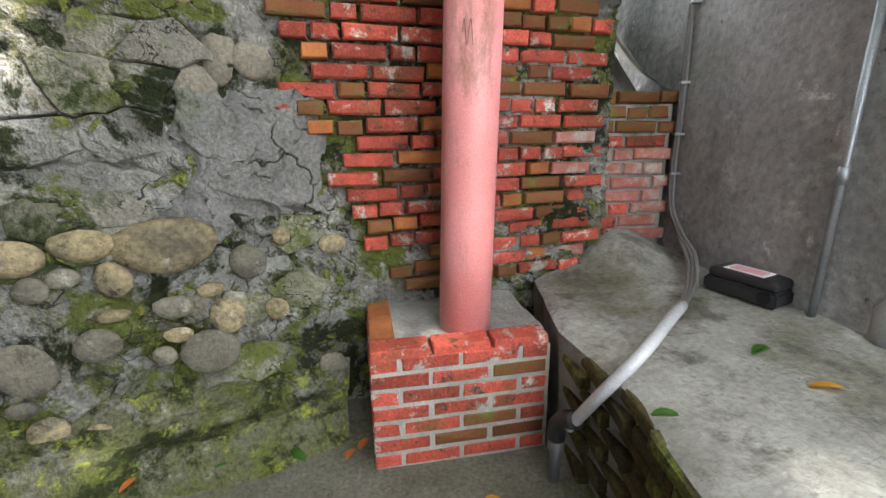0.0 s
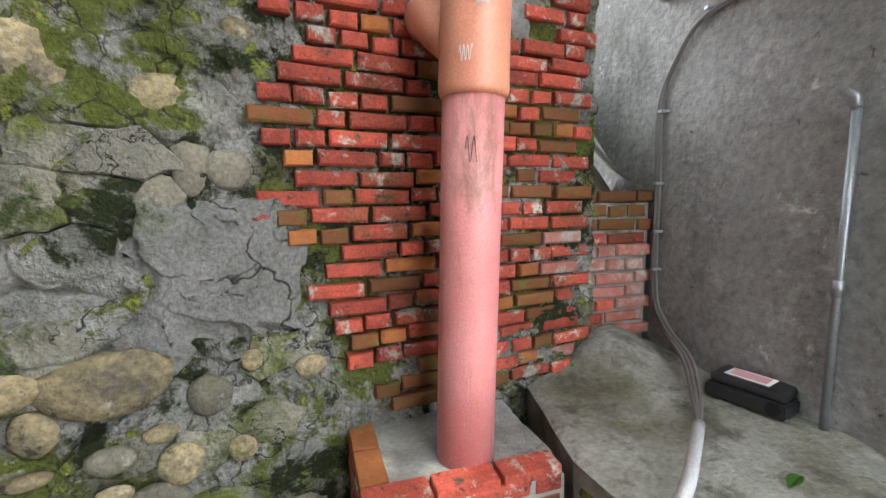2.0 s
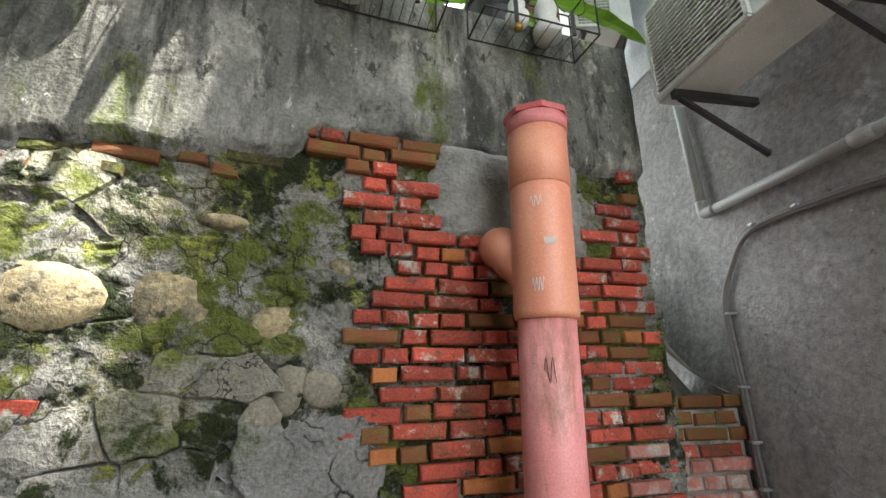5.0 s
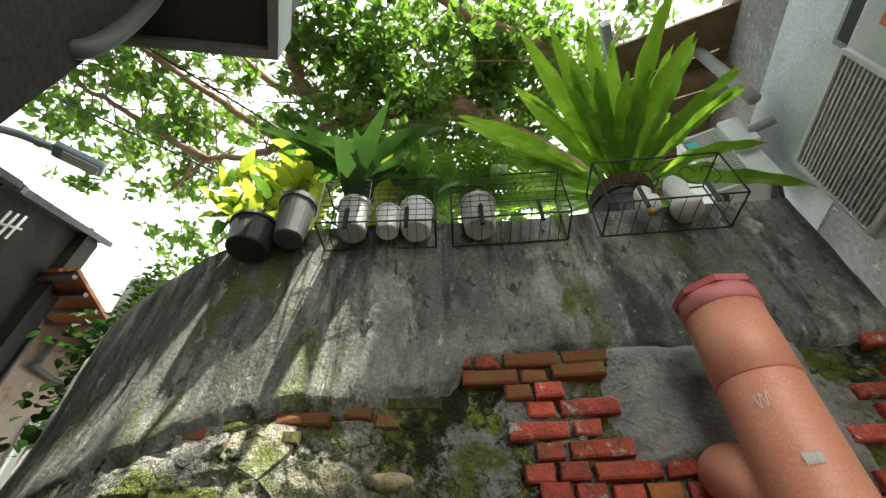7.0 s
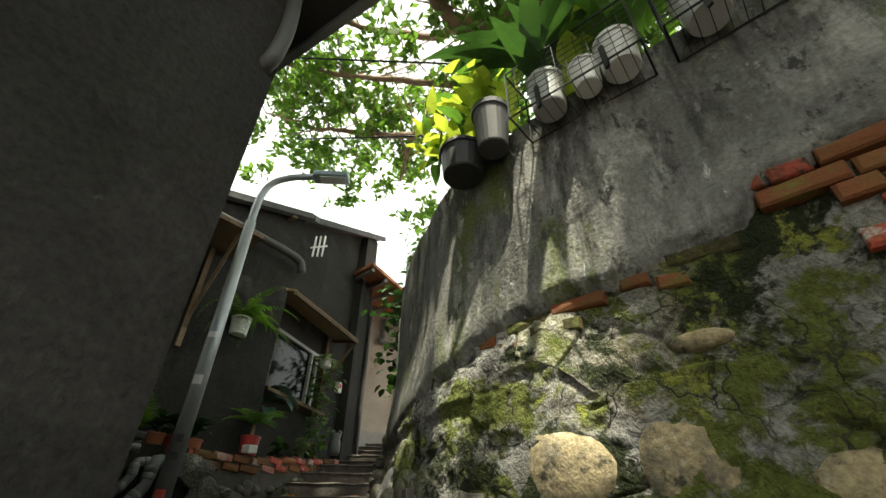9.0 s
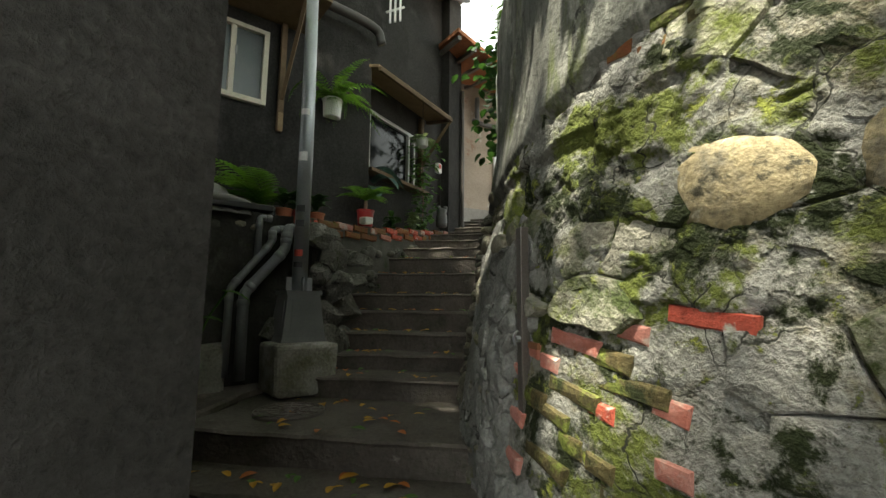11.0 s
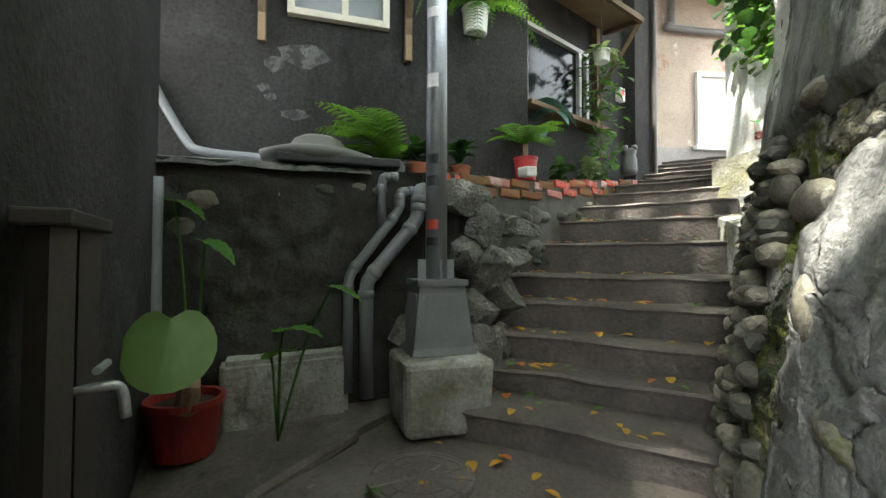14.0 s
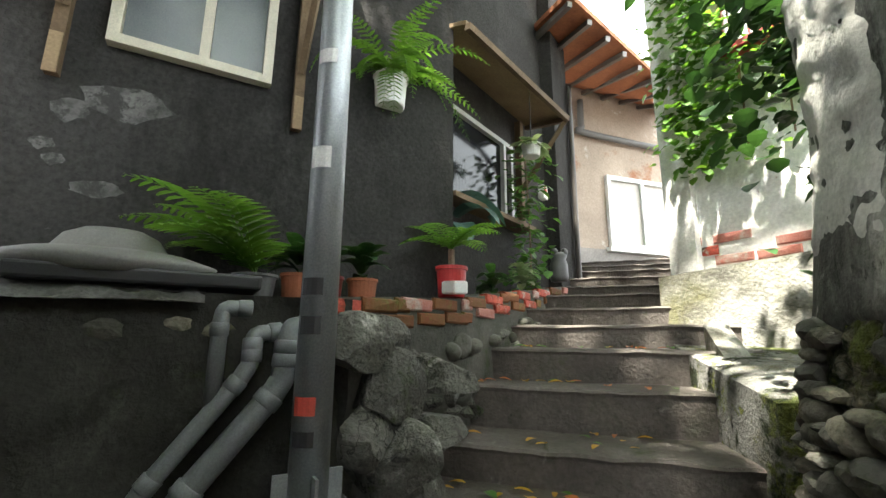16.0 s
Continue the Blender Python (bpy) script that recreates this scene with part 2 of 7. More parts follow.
def lathe(bm, profile, m=Matrix(), sides=24):
    """Turns (radius, height) pairs round the z axis of m."""
    rings = [[bm.verts.new(m @ Vector((r * math.cos(2 * math.pi * k / sides), r * math.sin(2 * math.pi * k / sides), h))) for k in range(sides)] for r, h in profile]
    for a, b in zip(rings, rings[1:]):
        for k in range(sides):
            bm.faces.new((a[k], a[(k + 1) % sides], b[(k + 1) % sides], b[k]))
    if profile[0][0] > 1e-4:
        bm.faces.new(rings[0][::-1])
    if profile[-1][0] > 1e-4:
        bm.faces.new(rings[-1])
    bmesh.ops.remove_doubles(bm, verts=bm.verts, dist=1e-5)
    return bm


def wall_panel(bm, a, b, z0, z1, thick, holes=()):
    """A straight wall from plan point a to b, its face on the left-hand side of a-b, with oblong holes (u0, u1, z0, z1)."""
    a, b = Vector((*a, 0)), Vector((*b, 0))
    d = (b - a).normalized()
    n = Vector((-d.y, d.x, 0))
    us = sorted({0.0, (b - a).length, *[h[0] for h in holes], *[h[1] for h in holes]})
    zs = sorted({z0, z1, *[h[2] for h in holes], *[h[3] for h in holes]})
    for u0, u1 in zip(us, us[1:]):
        for w0, w1 in zip(zs, zs[1:]):
            if any(h[0] <= u0 and u1 <= h[1] and h[2] <= w0 and w1 <= h[3] for h in holes):
                continue
            c = a + d * (u0 + u1) / 2 - n * thick / 2 + Vector((0, 0, (w0 + w1) / 2))
            mm = Matrix.Translation(c) @ Matrix.Rotation(math.atan2(d.y, d.x), 4, "Z")
            block(bm, (u1 - u0, thick, w1 - w0), mm)
    bmesh.ops.remove_doubles(bm, verts=bm.verts, dist=1e-4)
    return bm


def hump(x, y, z=0.0, scale=1.0):
    return noise.fractal((x * scale, y * scale, z * scale), 1.0, 2.0, 5)


def rough_sheet(bm, nu, nv, place):
    """A sheet of nu x nv cells, place(u, v) with u and v from 0 to 1."""
    g = [[bm.verts.new(place(i / nu, j / nv)) for j in range(nv + 1)] for i in range(nu + 1)]
    for i in range(nu):
        for j in range(nv):
            bm.faces.new((g[i][j], g[i + 1][j], g[i + 1][j + 1], g[i][j + 1]))
    return bm


# ---- ground, terrace, stairs ----
lane_floor = surface("mossy_lane_concrete", (0.17, 0.16, 0.13), (0.10, 0.1, 0.07), ((MOSS, 2.2, 0.56, 0.7, U), ((0.3, 0.29, 0.26), 1.6, 0.58, 0.7, U), ((0.04, 0.04, 0.03), 9, 0.6, 0.7, U)), 3, 0.85, 0.7, 60, contrast=0.4, depth=0.02)
UP, ACROSS = Vector((-0.9135, 0.4067, 0)), Vector((0.4067, 0.9135, 0))


def stair(s, v, z=0.0):
    return UP * s + ACROSS * v + Vector((0, 0, z))


ground = part("ground", rough_sheet(bmesh.new(), 40, 40, lambda u, v: Vector(((u - 0.5) ** 3 * 4000, (v - 0.5) ** 3 * 4000, -0.35))), step_concrete)
tagged(ground, "dark bare ground reaching to the horizon", "ground", kind="structure")

terrace = part("floor", rough_sheet(bmesh.new(), 90, 60, lambda u, v: Vector((-2.6 + 4.6 * u, -1.6 + 3.9 * v, 0.012 * hump(u * 9, v * 8) + 0.02 * max(0, -0.6 - (-2.6 + 4.6 * u))))), lane_floor)
tagged(terrace, "stained mossy concrete floor of the lane", "floor", kind="structure")

STEPS = [(1.40, 0.10), (1.72, 0.27), (2.04, 0.43), (2.36, 0.60), (2.62, 0.76), (2.90, 0.93), (3.68, 1.07), (4.02, 1.19), (4.22, 1.335), (4.45, 1.50), (4.66, 1.655), (5.03, 1.87), (5.32, 2.055)]
stairs = thing("stairs", "worn dark concrete stairs climbing between house and retaining wall", "stairs", "structure")


def step_mesh(s0, s1, z, drop, v0, v1):
    bm = bmesh.new()
    n = 26
    def edge(v, k):
        return 0.018 * hump(v * 3, k, 7.7, 1.3)
    prof = [(s0 + 0.03, z - drop), (s0 + 0.012, z - 0.03), (s0, z - 0.012), (s0 + 0.014, z), (s0 + 0.12, z + 0.004), (s1 + 0.08, z + 0.004)]
    rows = []
    for i in range(n + 1):
        v = v0 + (v1 - v0) * i / n
        rows.append([bm.verts.new(stair(s + (edge(v, z) if k < 4 else 0), v, h + 0.008 * hump(v * 2, s * 2, z, 2.0) * (k > 1) - 0.012 * max(0, hump(v * 7, z * 5, 1.0, 2)) * (k in (2, 3)))) for k, (s, h) in enumerate(prof)])
    for a, b in zip(rows, rows[1:]):
        for k in range(len(prof) - 1):
            bm.faces.new((a[k], a[k + 1], b[k + 1], b[k]))
    bmesh.ops.recalc_face_normals(bm, faces=bm.faces)
    return bm


for k, (s0, z) in enumerate(STEPS):
    s1 = STEPS[k + 1][0] if k + 1 < len(STEPS) else s0 + 0.5
    drop = z - (STEPS[k - 1][1] if k else 0.0) + 0.03
    part("step", step_mesh(s0, s1, z, drop, -1.45 if z < 1.0 else -1.3, 0.45), step_concrete, stairs)

# ---- the retaining wall: plan line, faces ----
WALL_PTS = [(0.84, 2.49), (0.4, 2.33), (-0.1, 2.148), (-0.51, 2.0), (-0.9, 1.84), (-1.25, 1.68), (-1.6, 1.545), (-2.05, 1.44), (-2.5, 1.47), (-3.0, 1.56), (-3.5, 1.72), (-3.85, 1.9), (-3.95, 2.2), (-3.9, 2.7)]
wall_line = smooth_line([(x, y, 0) for x, y in WALL_PTS], 24)
wall_len = [0.0]
for p, q in zip(wall_line, wall_line[1:]):
    wall_len.append(wall_len[-1] + (q - p).length)


def wall_at(s):
    """Plan point and outward normal at s metres from the wall's brick end."""
    s = min(max(s, 0.0), wall_len[-1] - 1e-4)
    lo = int(np.searchsorted(wall_len, s, side="right")) - 1
    lo = min(lo, len(wall_line) - 2)
    u = (s - wall_len[lo]) / (wall_len[lo + 1] - wall_len[lo])
    p = wall_line[lo].lerp(wall_line[lo + 1], u)
    d = (wall_line[min(lo + 3, len(wall_line) - 1)] - wall_line[max(lo - 2, 0)]).normalized()
    return p, Vector((-d.y, d.x, 0))


def lean(s, z):
    """How far the face stands out of the plan line."""
    k = min(max((s - 2.2) / 1.2, 0.0), 1.0)
    return k * (0.15 * (1.9 - min(z, 2.6)) + 0.03) if z < 2.66 else k * -0.08


def wall_point(s, z, out=0.0):
    p, n = wall_at(s)
    q = p + n * (out + lean(s, z))
    return Vector((q.x, q.y, z))


def s_of_x(x):
    xs = [p.x for p in wall_line]
    k = min(range(len(xs) - 40), key=lambda i: abs(xs[i] - x))
    return wall_len[k]


wall_main = thing("wall_main", "old retaining wall of red brick and mossy rubble under grey plaster", "wall", "structure")
SPLIT = 2.64   # height at which the plaster begins at the brick end
SPLIT_S, SPLIT_Z = [1.70, 1.80, 2.15, 2.85, 3.10, 3.60, 3.95, 4.9], [2.62, 2.50, 2.455, 2.41, 2.32, 2.24, 2.19, 2.14]


def split(s):
    return float(np.interp(s, SPLIT_S, SPLIT_Z))


def cracked(s, z):
    """Broken slabs of mortar and stone: open joints between cells that stand at uneven depths."""
    q = Vector((s * 3.4 + 0.5 * hump(s, z, 31.0, 1.8), z * 5.6 + 0.6 * hump(s, z, 41.0, 1.8), 2.3))
    d, pts = noise.voronoi(q)
    joint = 1.0 - min(1.0, (d[1] - d[0]) / 0.13)
    loose = min(1.0, max(0.0, 0.45 + 3.0 * hump(s, z, 51.0, 0.9)))
    if s < 2.0 and z < 1.5:
        loose *= 0.45
    return loose * (0.014 * noise.cell(pts[0] * 7.3) - 0.030 * joint * joint)


def rubble_face():
    bm = bmesh.new()
    L = wall_len[-1]
    def place(u, v):
        s, z = u * L, -0.35 + v * (SPLIT + 0.38)
        bumps = 0.03 * hump(s, z, 0.0, 1.6) + 0.016 * hump(s, z, 5.0, 6.0) + 0.011 * hump(s, z, 11.0, 18.0)
        shelf = hump(s * 0.55, z * 1.7, 21.0, 2.4)
        bumps += 0.022 * (1 if shelf > 0.08 else 0 if shelf < 0 else shelf / 0.08) - 0.010
        if s > 1.2:
            bumps += cracked(s, z)
        if 2.40 < s < 3.45 and z < 1.55:
            bumps = 0.25 * bumps
        return wall_point(s, z, bumps - 0.012 - (0.06 if z > split(s) + 0.06 else 0.0))
    return rough_sheet(bm, 760, 370, place)


mortar_face = part("rubble_face", rubble_face(), rubble, wall_main, "grey mortar and rubble grown over with yellow-green moss", smooth=True)


def plaster_face():
    bm = bmesh.new()
    L = wall_len[-1]
    prof = [(-0.02, -0.04), (0.022, 0.0), (0.03, 0.015)] + [(0.028, 0.97 * k / 16) for k in range(1, 17)] + [(0.02, 0.985), (0.0, 1.0), (-0.25, 1.0), (-0.25, 0.0)]
    n = 340
    rows = []
    for i in range(n + 1):
        s = L * i / n
        wav = 0.03 * hump(s, 0, 9.0, 3.5) + 0.015 * hump(s, 0, 4.0, 14.0)
        z0 = split(s)
        hs = [z0 + (3.44 - z0) * f + (wav if k < 3 else 0) for k, (o, f) in enumerate(prof)]
        rows.append([bm.verts.new(wall_point(s, z, o + 0.008 * hump(s, z, 2.0, 4.0))) for (o, f), z in zip(prof, hs)])
    for a, b in zip(rows, rows[1:]):
        for k in range(len(prof) - 1):
            bm.faces.new((a[k], a[k + 1], b[k + 1], b[k]))
    bm.faces.new(rows[0][::-1])
    bm.faces.new(rows[-1])
    return bm


part("plaster_face", plaster_face(), plaster, wall_main, "weathered grey plaster streaked with black and green", smooth=True)

# ---- side walls and houses ----
def straight_wall(name, a, b, z0, z1, thick, material, label, holes=()):
    ob = part(name, wall_panel(bmesh.new(), a, b, z0, z1, thick, holes), material)
    return tagged(ob, label, "wall", kind="structure")


right_render = surface("grey_cement_render", (0.34, 0.336, 0.333), (0.23, 0.227, 0.225), (((0.46, 0.455, 0.45), 2.3, 0.54, 0.66, U), ((0.16, 0.158, 0.155), 1.0, 0.53, 0.66, (1, 1, 0.4)), ((0.56, 0.55, 0.54), 7.0, 0.62, 0.68, U), ((0.10, 0.098, 0.095), 16, 0.63, 0.68, U)), 1.4, 0.85, 0.5, 30, contrast=0.3, depth=0.025)
straight_wall("wall_right", (1.62, 0.76), (1.04, 3.46), -0.35, 5.2, 0.25, right_render, "dark grey cement-rendered house wall")
straight_wall("wall_left_near", (-1.56, 0.44), (0.6, -2.2), -0.35, 3.9, 0.25, dark_render, "dark grey rendered wall at the lane corner")
# court wall: its unseen top is raised to 5 m to shade the yard
straight_wall("wall_left_court", (-3.74, -0.95), (-1.56, 0.44), -0.35, 5.0, 0.2, dark_render, "dark grey rendered wall beside the small yard")
A_DIR = Vector((-0.404, 0.915, 0))
def sloped_wall(name, a, b, z0, za, zb, thick, material, label):
    """A wall from a to b, its face on the left-hand side, whose top runs from za to zb."""
    a, b = Vector((*a, 0)), Vector((*b, 0))
    d = (b - a).normalized()
    n = Vector((-d.y, d.x, 0)) * thick
    ob = part(name, prism(bmesh.new(), [tuple(p.xy) for p in (a, b, b - n, a - n)], z0, [za, zb, zb, za]), material)
    return tagged(ob, label, "wall", kind="structure")


sloped_wall("wall_house", tuple((Vector((-4.73, -0.04, 0)) + A_DIR * 1.09).xy), tuple((Vector((-4.73, -0.04, 0)) - A_DIR * 2.2).xy), 1.9, 5.2, 4.2, 0.25, dark_render, "dark grey rendered house front above the planter ledge")
straight_wall("wall_ledge", tuple((Vector((-4.05, -0.23, 0)) + A_DIR * 0.75).xy), tuple((Vector((-4.05, -0.23, 0)) - A_DIR * 1.3).xy), 0.5, 2.23, 0.8, dark_render, "dark cement-patched rubble ledge wall below the house")
sloped_wall("wall_recess", (-7.2, 2.45), (-5.17, 0.55), 2.0, 6.75, 5.25, 0.25, dark_render, "dark grey recessed house wall with a canopied window")

# ---- bricks and stones of the retaining wall ----
rng = random.Random(4)


def brick_mesh(name, w, h, d, material, seed):
    """A worn brick, its face towards -y, its back buried; the front edges are rounded unevenly."""
    r = random.Random(seed)
    bm = bmesh.new()
    e = 0.007
    def j(a):
        return r.uniform(-a, a)
    x, z = w / 2, h / 2
    ring0 = [(-x, d, -z), (x, d, -z), (x, d, z), (-x, d, z)]
    ring1 = [(-x + j(.003), 0.008, -z + j(.003)), (x + j(.003), 0.008, -z + j(.003)), (x + j(.003), 0.008, z + j(.003)), (-x + j(.003), 0.008, z + j(.003))]
    ring2 = [(-x + e + j(.004), j(.003), -z + e + j(.003)), (x - e + j(.004), j(.003), -z + e + j(.003)), (x - e + j(.004), j(.003), z - e + j(.003)), (-x + e + j(.004), j(.003), z - e + j(.003))]
    v = [[bm.verts.new(p) for p in ring] for ring in (ring0, ring1, ring2)]
    c = bm.verts.new((j(.02), -0.002 + j(.003), j(.006)))
    for a, b in zip(v, v[1:]):
        for k in range(4):
            bm.faces.new((a[k], a[(k + 1) % 4], b[(k + 1) % 4], b[k]))
    for k in range(4):
        bm.faces.new((v[2][k], v[2][(k + 1) % 4], c))
    bmesh.ops.recalc_face_normals(bm, faces=bm.faces)
    return as_mesh(name, bm, material)


brick_mossy = surface("moss_grown_brick", (0.085, 0.065, 0.028), (0.05, 0.045, 0.02), ((MOSS, 6.0, 0.52, 0.60, U), ((0.02, 0.025, 0.008), 8.0, 0.54, 0.62, U)), 9, 0.9, 0.6, 80, vary=0.3, contrast=0.5)
BRICK_KIND = {"mossy": brick_mossy, "red": brick_red, "olive": brick_olive, "pale": brick_pale, "orange": brick_orange}
LONG = {k: [brick_mesh("brick", 0.222, 0.058, 0.06, m, i) for i in range(4)] for k, m in BRICK_KIND.items()}
SHORT = {k: [brick_mesh("brick", 0.105, 0.058, 0.06, m, 9 + i) for i in range(4)] for k, m in BRICK_KIND.items()}


def lay_brick(parent, kind, half, at, facing, tilt=0.0, scale=(1, 1, 1)):
    """at: middle of the face; facing: outward normal in plan."""
    me = rng.choice((SHORT if half else LONG)[kind])
    ob = new("brick", me)
    ob.parent = parent
    turn = math.atan2(facing.y, facing.x) + math.pi / 2
    ob.matrix_basis = Matrix.Translation(Vector(at) - Vector(parent.location)) @ Matrix.Rotation(turn + rng.uniform(-.02, .02), 4, "Z") @ Matrix.Rotation(tilt, 4, "Y") @ Matrix.Diagonal((*scale, 1))
    return ob


# left edge of the bare brickwork by height, and the cement patch behind the pipe
EDGE_Z = [0.55, 0.64, 0.77, 1.04, 1.19, 1.36, 1.43, 1.51, 1.65, 1.89, 2.08, 2.15, 2.23, 2.39, 2.50, 2.66]
EDGE_X = [-0.12, -0.22, -0.32, -0.37, -0.46, -0.53, -0.66, -0.55, -0.52, -0.58, -0.47, -0.55, -0.61, -0.56, -0.75, -0.83]
PATCH_Z = [2.13, 2.15, 2.25, 2.46, 2.66]
PATCH_X = [0.0, -0.10, -0.25, -0.39, -0.26]
COURSE = 0.0712


def brick_tone(x, z):
    r = rng.random()
    if 0.25 < x < 0.62 and z < 1.75:
        return "olive" if r < 0.45 else "red" if r < 0.93 else "orange"
    if x > 0.6 and z < 1.45:
        return "pale" if r < 0.45 else "red"
    if z > 2.35:
        return "olive" if r < 0.35 else "red"
    if z < 0.95:
        return "olive" if r < 0.35 else "red" if r < 0.8 else "orange"
    return "red" if r < 0.86 else "olive" if r < 0.94 else "orange"


row = 0
z = 0.60
while z < 2.62:
    left = float(np.interp(z, EDGE_Z, EDGE_X)) + rng.uniform(-0.05, 0.05)
    s_left = s_of_x(left)
    s = 0.03 + (0.06 if row % 2 else 0.0) + rng.uniform(0, 0.05)
    while s < s_left - 0.03:
        half = rng.random() < 0.42 or s_left - s < 0.16
        w = 0.105 if half else 0.222
        mid = s + w / 2
        p, n = wall_at(mid)
        in_patch = z > 2.13 and float(np.interp(z, PATCH_Z, PATCH_X)) < p.x < 0.50
        top_right = z > 2.45 and p.x > 0.25 and p.x < 0.72
        if not in_patch and not top_right and rng.random() > 0.015:
            droop = -0.02 * max(0.0, (0.35 - z / 3)) * (mid - 0.5)
            q = wall_point(mid, z + rng.uniform(-.004, .004) + 0.012 * hump(mid, z, 3.0, 1.5) + droop, 0.020 + rng.uniform(-.009, .011))
            lay_brick(wall_main, brick_tone(p.x, z), half, q, n, rng.uniform(-.018, .018) + 0.02 * hump(mid, z, 8.0, 1.0), (rng.uniform(.95, 1.0), 1, rng.uniform(.93, 1.03)))
        s += w + 0.013
    z += COURSE
    row += 1

# brown brick courses under the plaster, and the brick patch low beside the post
for k in range(6):
    s = 1.72 + 0.215 * k
    for c in range(2 if k in (1, 3, 4) else 1):
        zz = split(s) - 0.05 - 0.066 * c
        lay_brick(wall_main, "mossy" if (k + c) % 3 == 1 else "olive", (k + c) % 3 == 2, wall_point(s + 0.1 * c, zz, -0.004), wall_at(s)[1], rng.uniform(0.02, .07), (0.95, 1, 0.85))
for r in range(7):
    for k in range(4):
        s, zz = 2.55 + 0.20 * k + 0.10 * (r % 2), 1.53 - 0.076 * r - 0.042 * k
        if rng.random() < 0.78:
            lay_brick(wall_main, rng.choice(("pale", "mossy", "pale", "mossy", "red")), rng.random() < .5, wall_point(s, zz, -0.004), wall_at(s)[1], 0.16 + rng.uniform(-.05, .05), (0.95, 1, rng.uniform(.85, 1.0)))


def pebble_mesh(name, material, seed, flat=0.55, rough=0.0):
    """A rounded field stone about 1 m across, scaled where it is laid."""
    bm = bmesh.new()
    bmesh.ops.create_icosphere(bm, subdivisions=2, radius=0.5)
    off = Vector((seed * 3.1, seed * 1.7, 0))
    for v in bm.verts:
        v.co *= 1 + 0.16 * noise.noise(v.co * 1.6 + off) + 0.06 * noise.noise(v.co * 4 + off)
        v.co *= 1 + rough * noise.cell(v.co * 2.2 + off)
        v.co.y *= flat
    return as_mesh(name, bm, material, smooth=not rough)


TAN = [pebble_mesh("stone", river_stone, i) for i in range(5)]
GREY = [pebble_mesh("stone", field_stone, 5 + i) for i in range(5)]
DARK = [pebble_mesh("stone", dark_stone, 11 + i) for i in range(4)]


def lay_stone(parent, meshes, at, facing, w, h, d, tilt=0.0):
    ob = new("stone", rng.choice(meshes))
    ob.parent = parent
    turn = math.atan2(facing.y, facing.x) + math.pi / 2
    ob.matrix_basis = Matrix.Translation(Vector(at) - Vector(parent.location)) @ Matrix.Rotation(turn, 4, "Z") @ Matrix.Rotation(tilt, 4, "Y") @ Matrix.Diagonal((w, d, h, 1))
    return ob


# rounded stones set in the face: metres along the wall, height, width, height of the stone
RIVER_LOW = [(2.02, 0.88, 0.34, 0.20), (2.27, 0.91, 0.19, 0.11), (2.46, 0.89, 0.18, 0.12), (2.20, 0.77, 0.11, 0.13), (1.89, 0.68, 0.10, 0.06), (1.84, 0.56, 0.13, 0.14),
             (2.23, 0.63, 0.12, 0.05), (1.65, 0.56, 0.09, 0.09), (2.03, 0.51, 0.10, 0.06), (2.48, 0.23, 0.13, 0.11), (1.40, 0.82, 0.11, 0.08), (1.60, 0.88, 0.07, 0.07), (2.35, 0.17, 0.09, 0.07)]
RIVER_HIGH = [(2.49, 1.86, 0.30, 0.21), (2.15, 1.85, 0.22, 0.24), (1.81, 1.78, 0.16, 0.12), (2.02, 2.16, 0.16, 0.06), (1.58, 2.01, 0.09, 0.08), (3.61, 1.84, 0.20, 0.10), (3.42, 1.86, 0.12, 0.11),
              (4.13, 2.21, 0.18, 0.06), (4.31, 1.97, 0.16, 0.10), (4.11, 1.08, 0.20, 0.18), (3.85, 1.06, 0.14, 0.13), (3.95, 1.62, 0.12, 0.20), (4.05, 1.90, 0.20, 0.10), (3.55, 1.20, 0.16, 0.10), (3.75, 1.40, 0.20, 0.08)]
GREY_LOW = [(1.74, 0.78, 0.13, 0.13), (2.29, 0.52, 0.15, 0.13), (1.44, 0.25, 0.11, 0.11), (2.03, 0.63, 0.13, 0.09), (1.92, 0.41, 0.21, 0.18), (2.09, 0.43, 0.08, 0.08), (2.50, 0.49, 0.18, 0.20), (2.53, 0.34, 0.09, 0.06),
            (1.89, 0.12, 0.15, 0.10), (2.34, 0.80, 0.10, 0.07), (2.43, 0.77, 0.10, 0.09), (1.74, 1.57, 0.11, 0.20), (1.63, 1.55, 0.14, 0.12), (1.84, 1.47, 0.15, 0.12)]
for group, meshes, depth in ((RIVER_LOW, TAN, 0.16), (RIVER_HIGH, TAN, 0.16), (GREY_LOW, GREY, 0.10)):
    for s, z, w, h in group:
        lay_stone(wall_main, GREY if s > 3.2 else meshes, wall_point(s, z, 0.008 if s > 3.2 else 0.02 if z < 1.4 else -0.012), wall_at(s)[1], w * 1.12, h * 1.12, min(depth, 0.8 * max(w, h)), rng.uniform(-.15, .15))
# courses of cobbles at the stair end of the wall and along its foot
FLAT = [pebble_mesh("stone", field_stone, 40 + i, 0.6, 0.10) for i in range(4)] + [pebble_mesh("stone", dark_stone, 50 + i, 0.6, 0.10) for i in range(4)]
for k in range(190):
    s, z = rng.uniform(4.30, 5.1), rng.uniform(0.95, 2.14)
    w = rng.uniform(0.09, 0.20)
    if k > 150:
        s, z, w = rng.uniform(3.4, 4.4), rng.uniform(0.8, 1.25), rng.uniform(0.07, 0.13)
    lay_stone(wall_main, FLAT if k % 4 else GREY, wall_point(s, z, 0.012 if k <= 150 else -0.01), wall_at(s)[1], w, w * rng.uniform(.38, .62), 0.17, rng.uniform(-.2, .2))


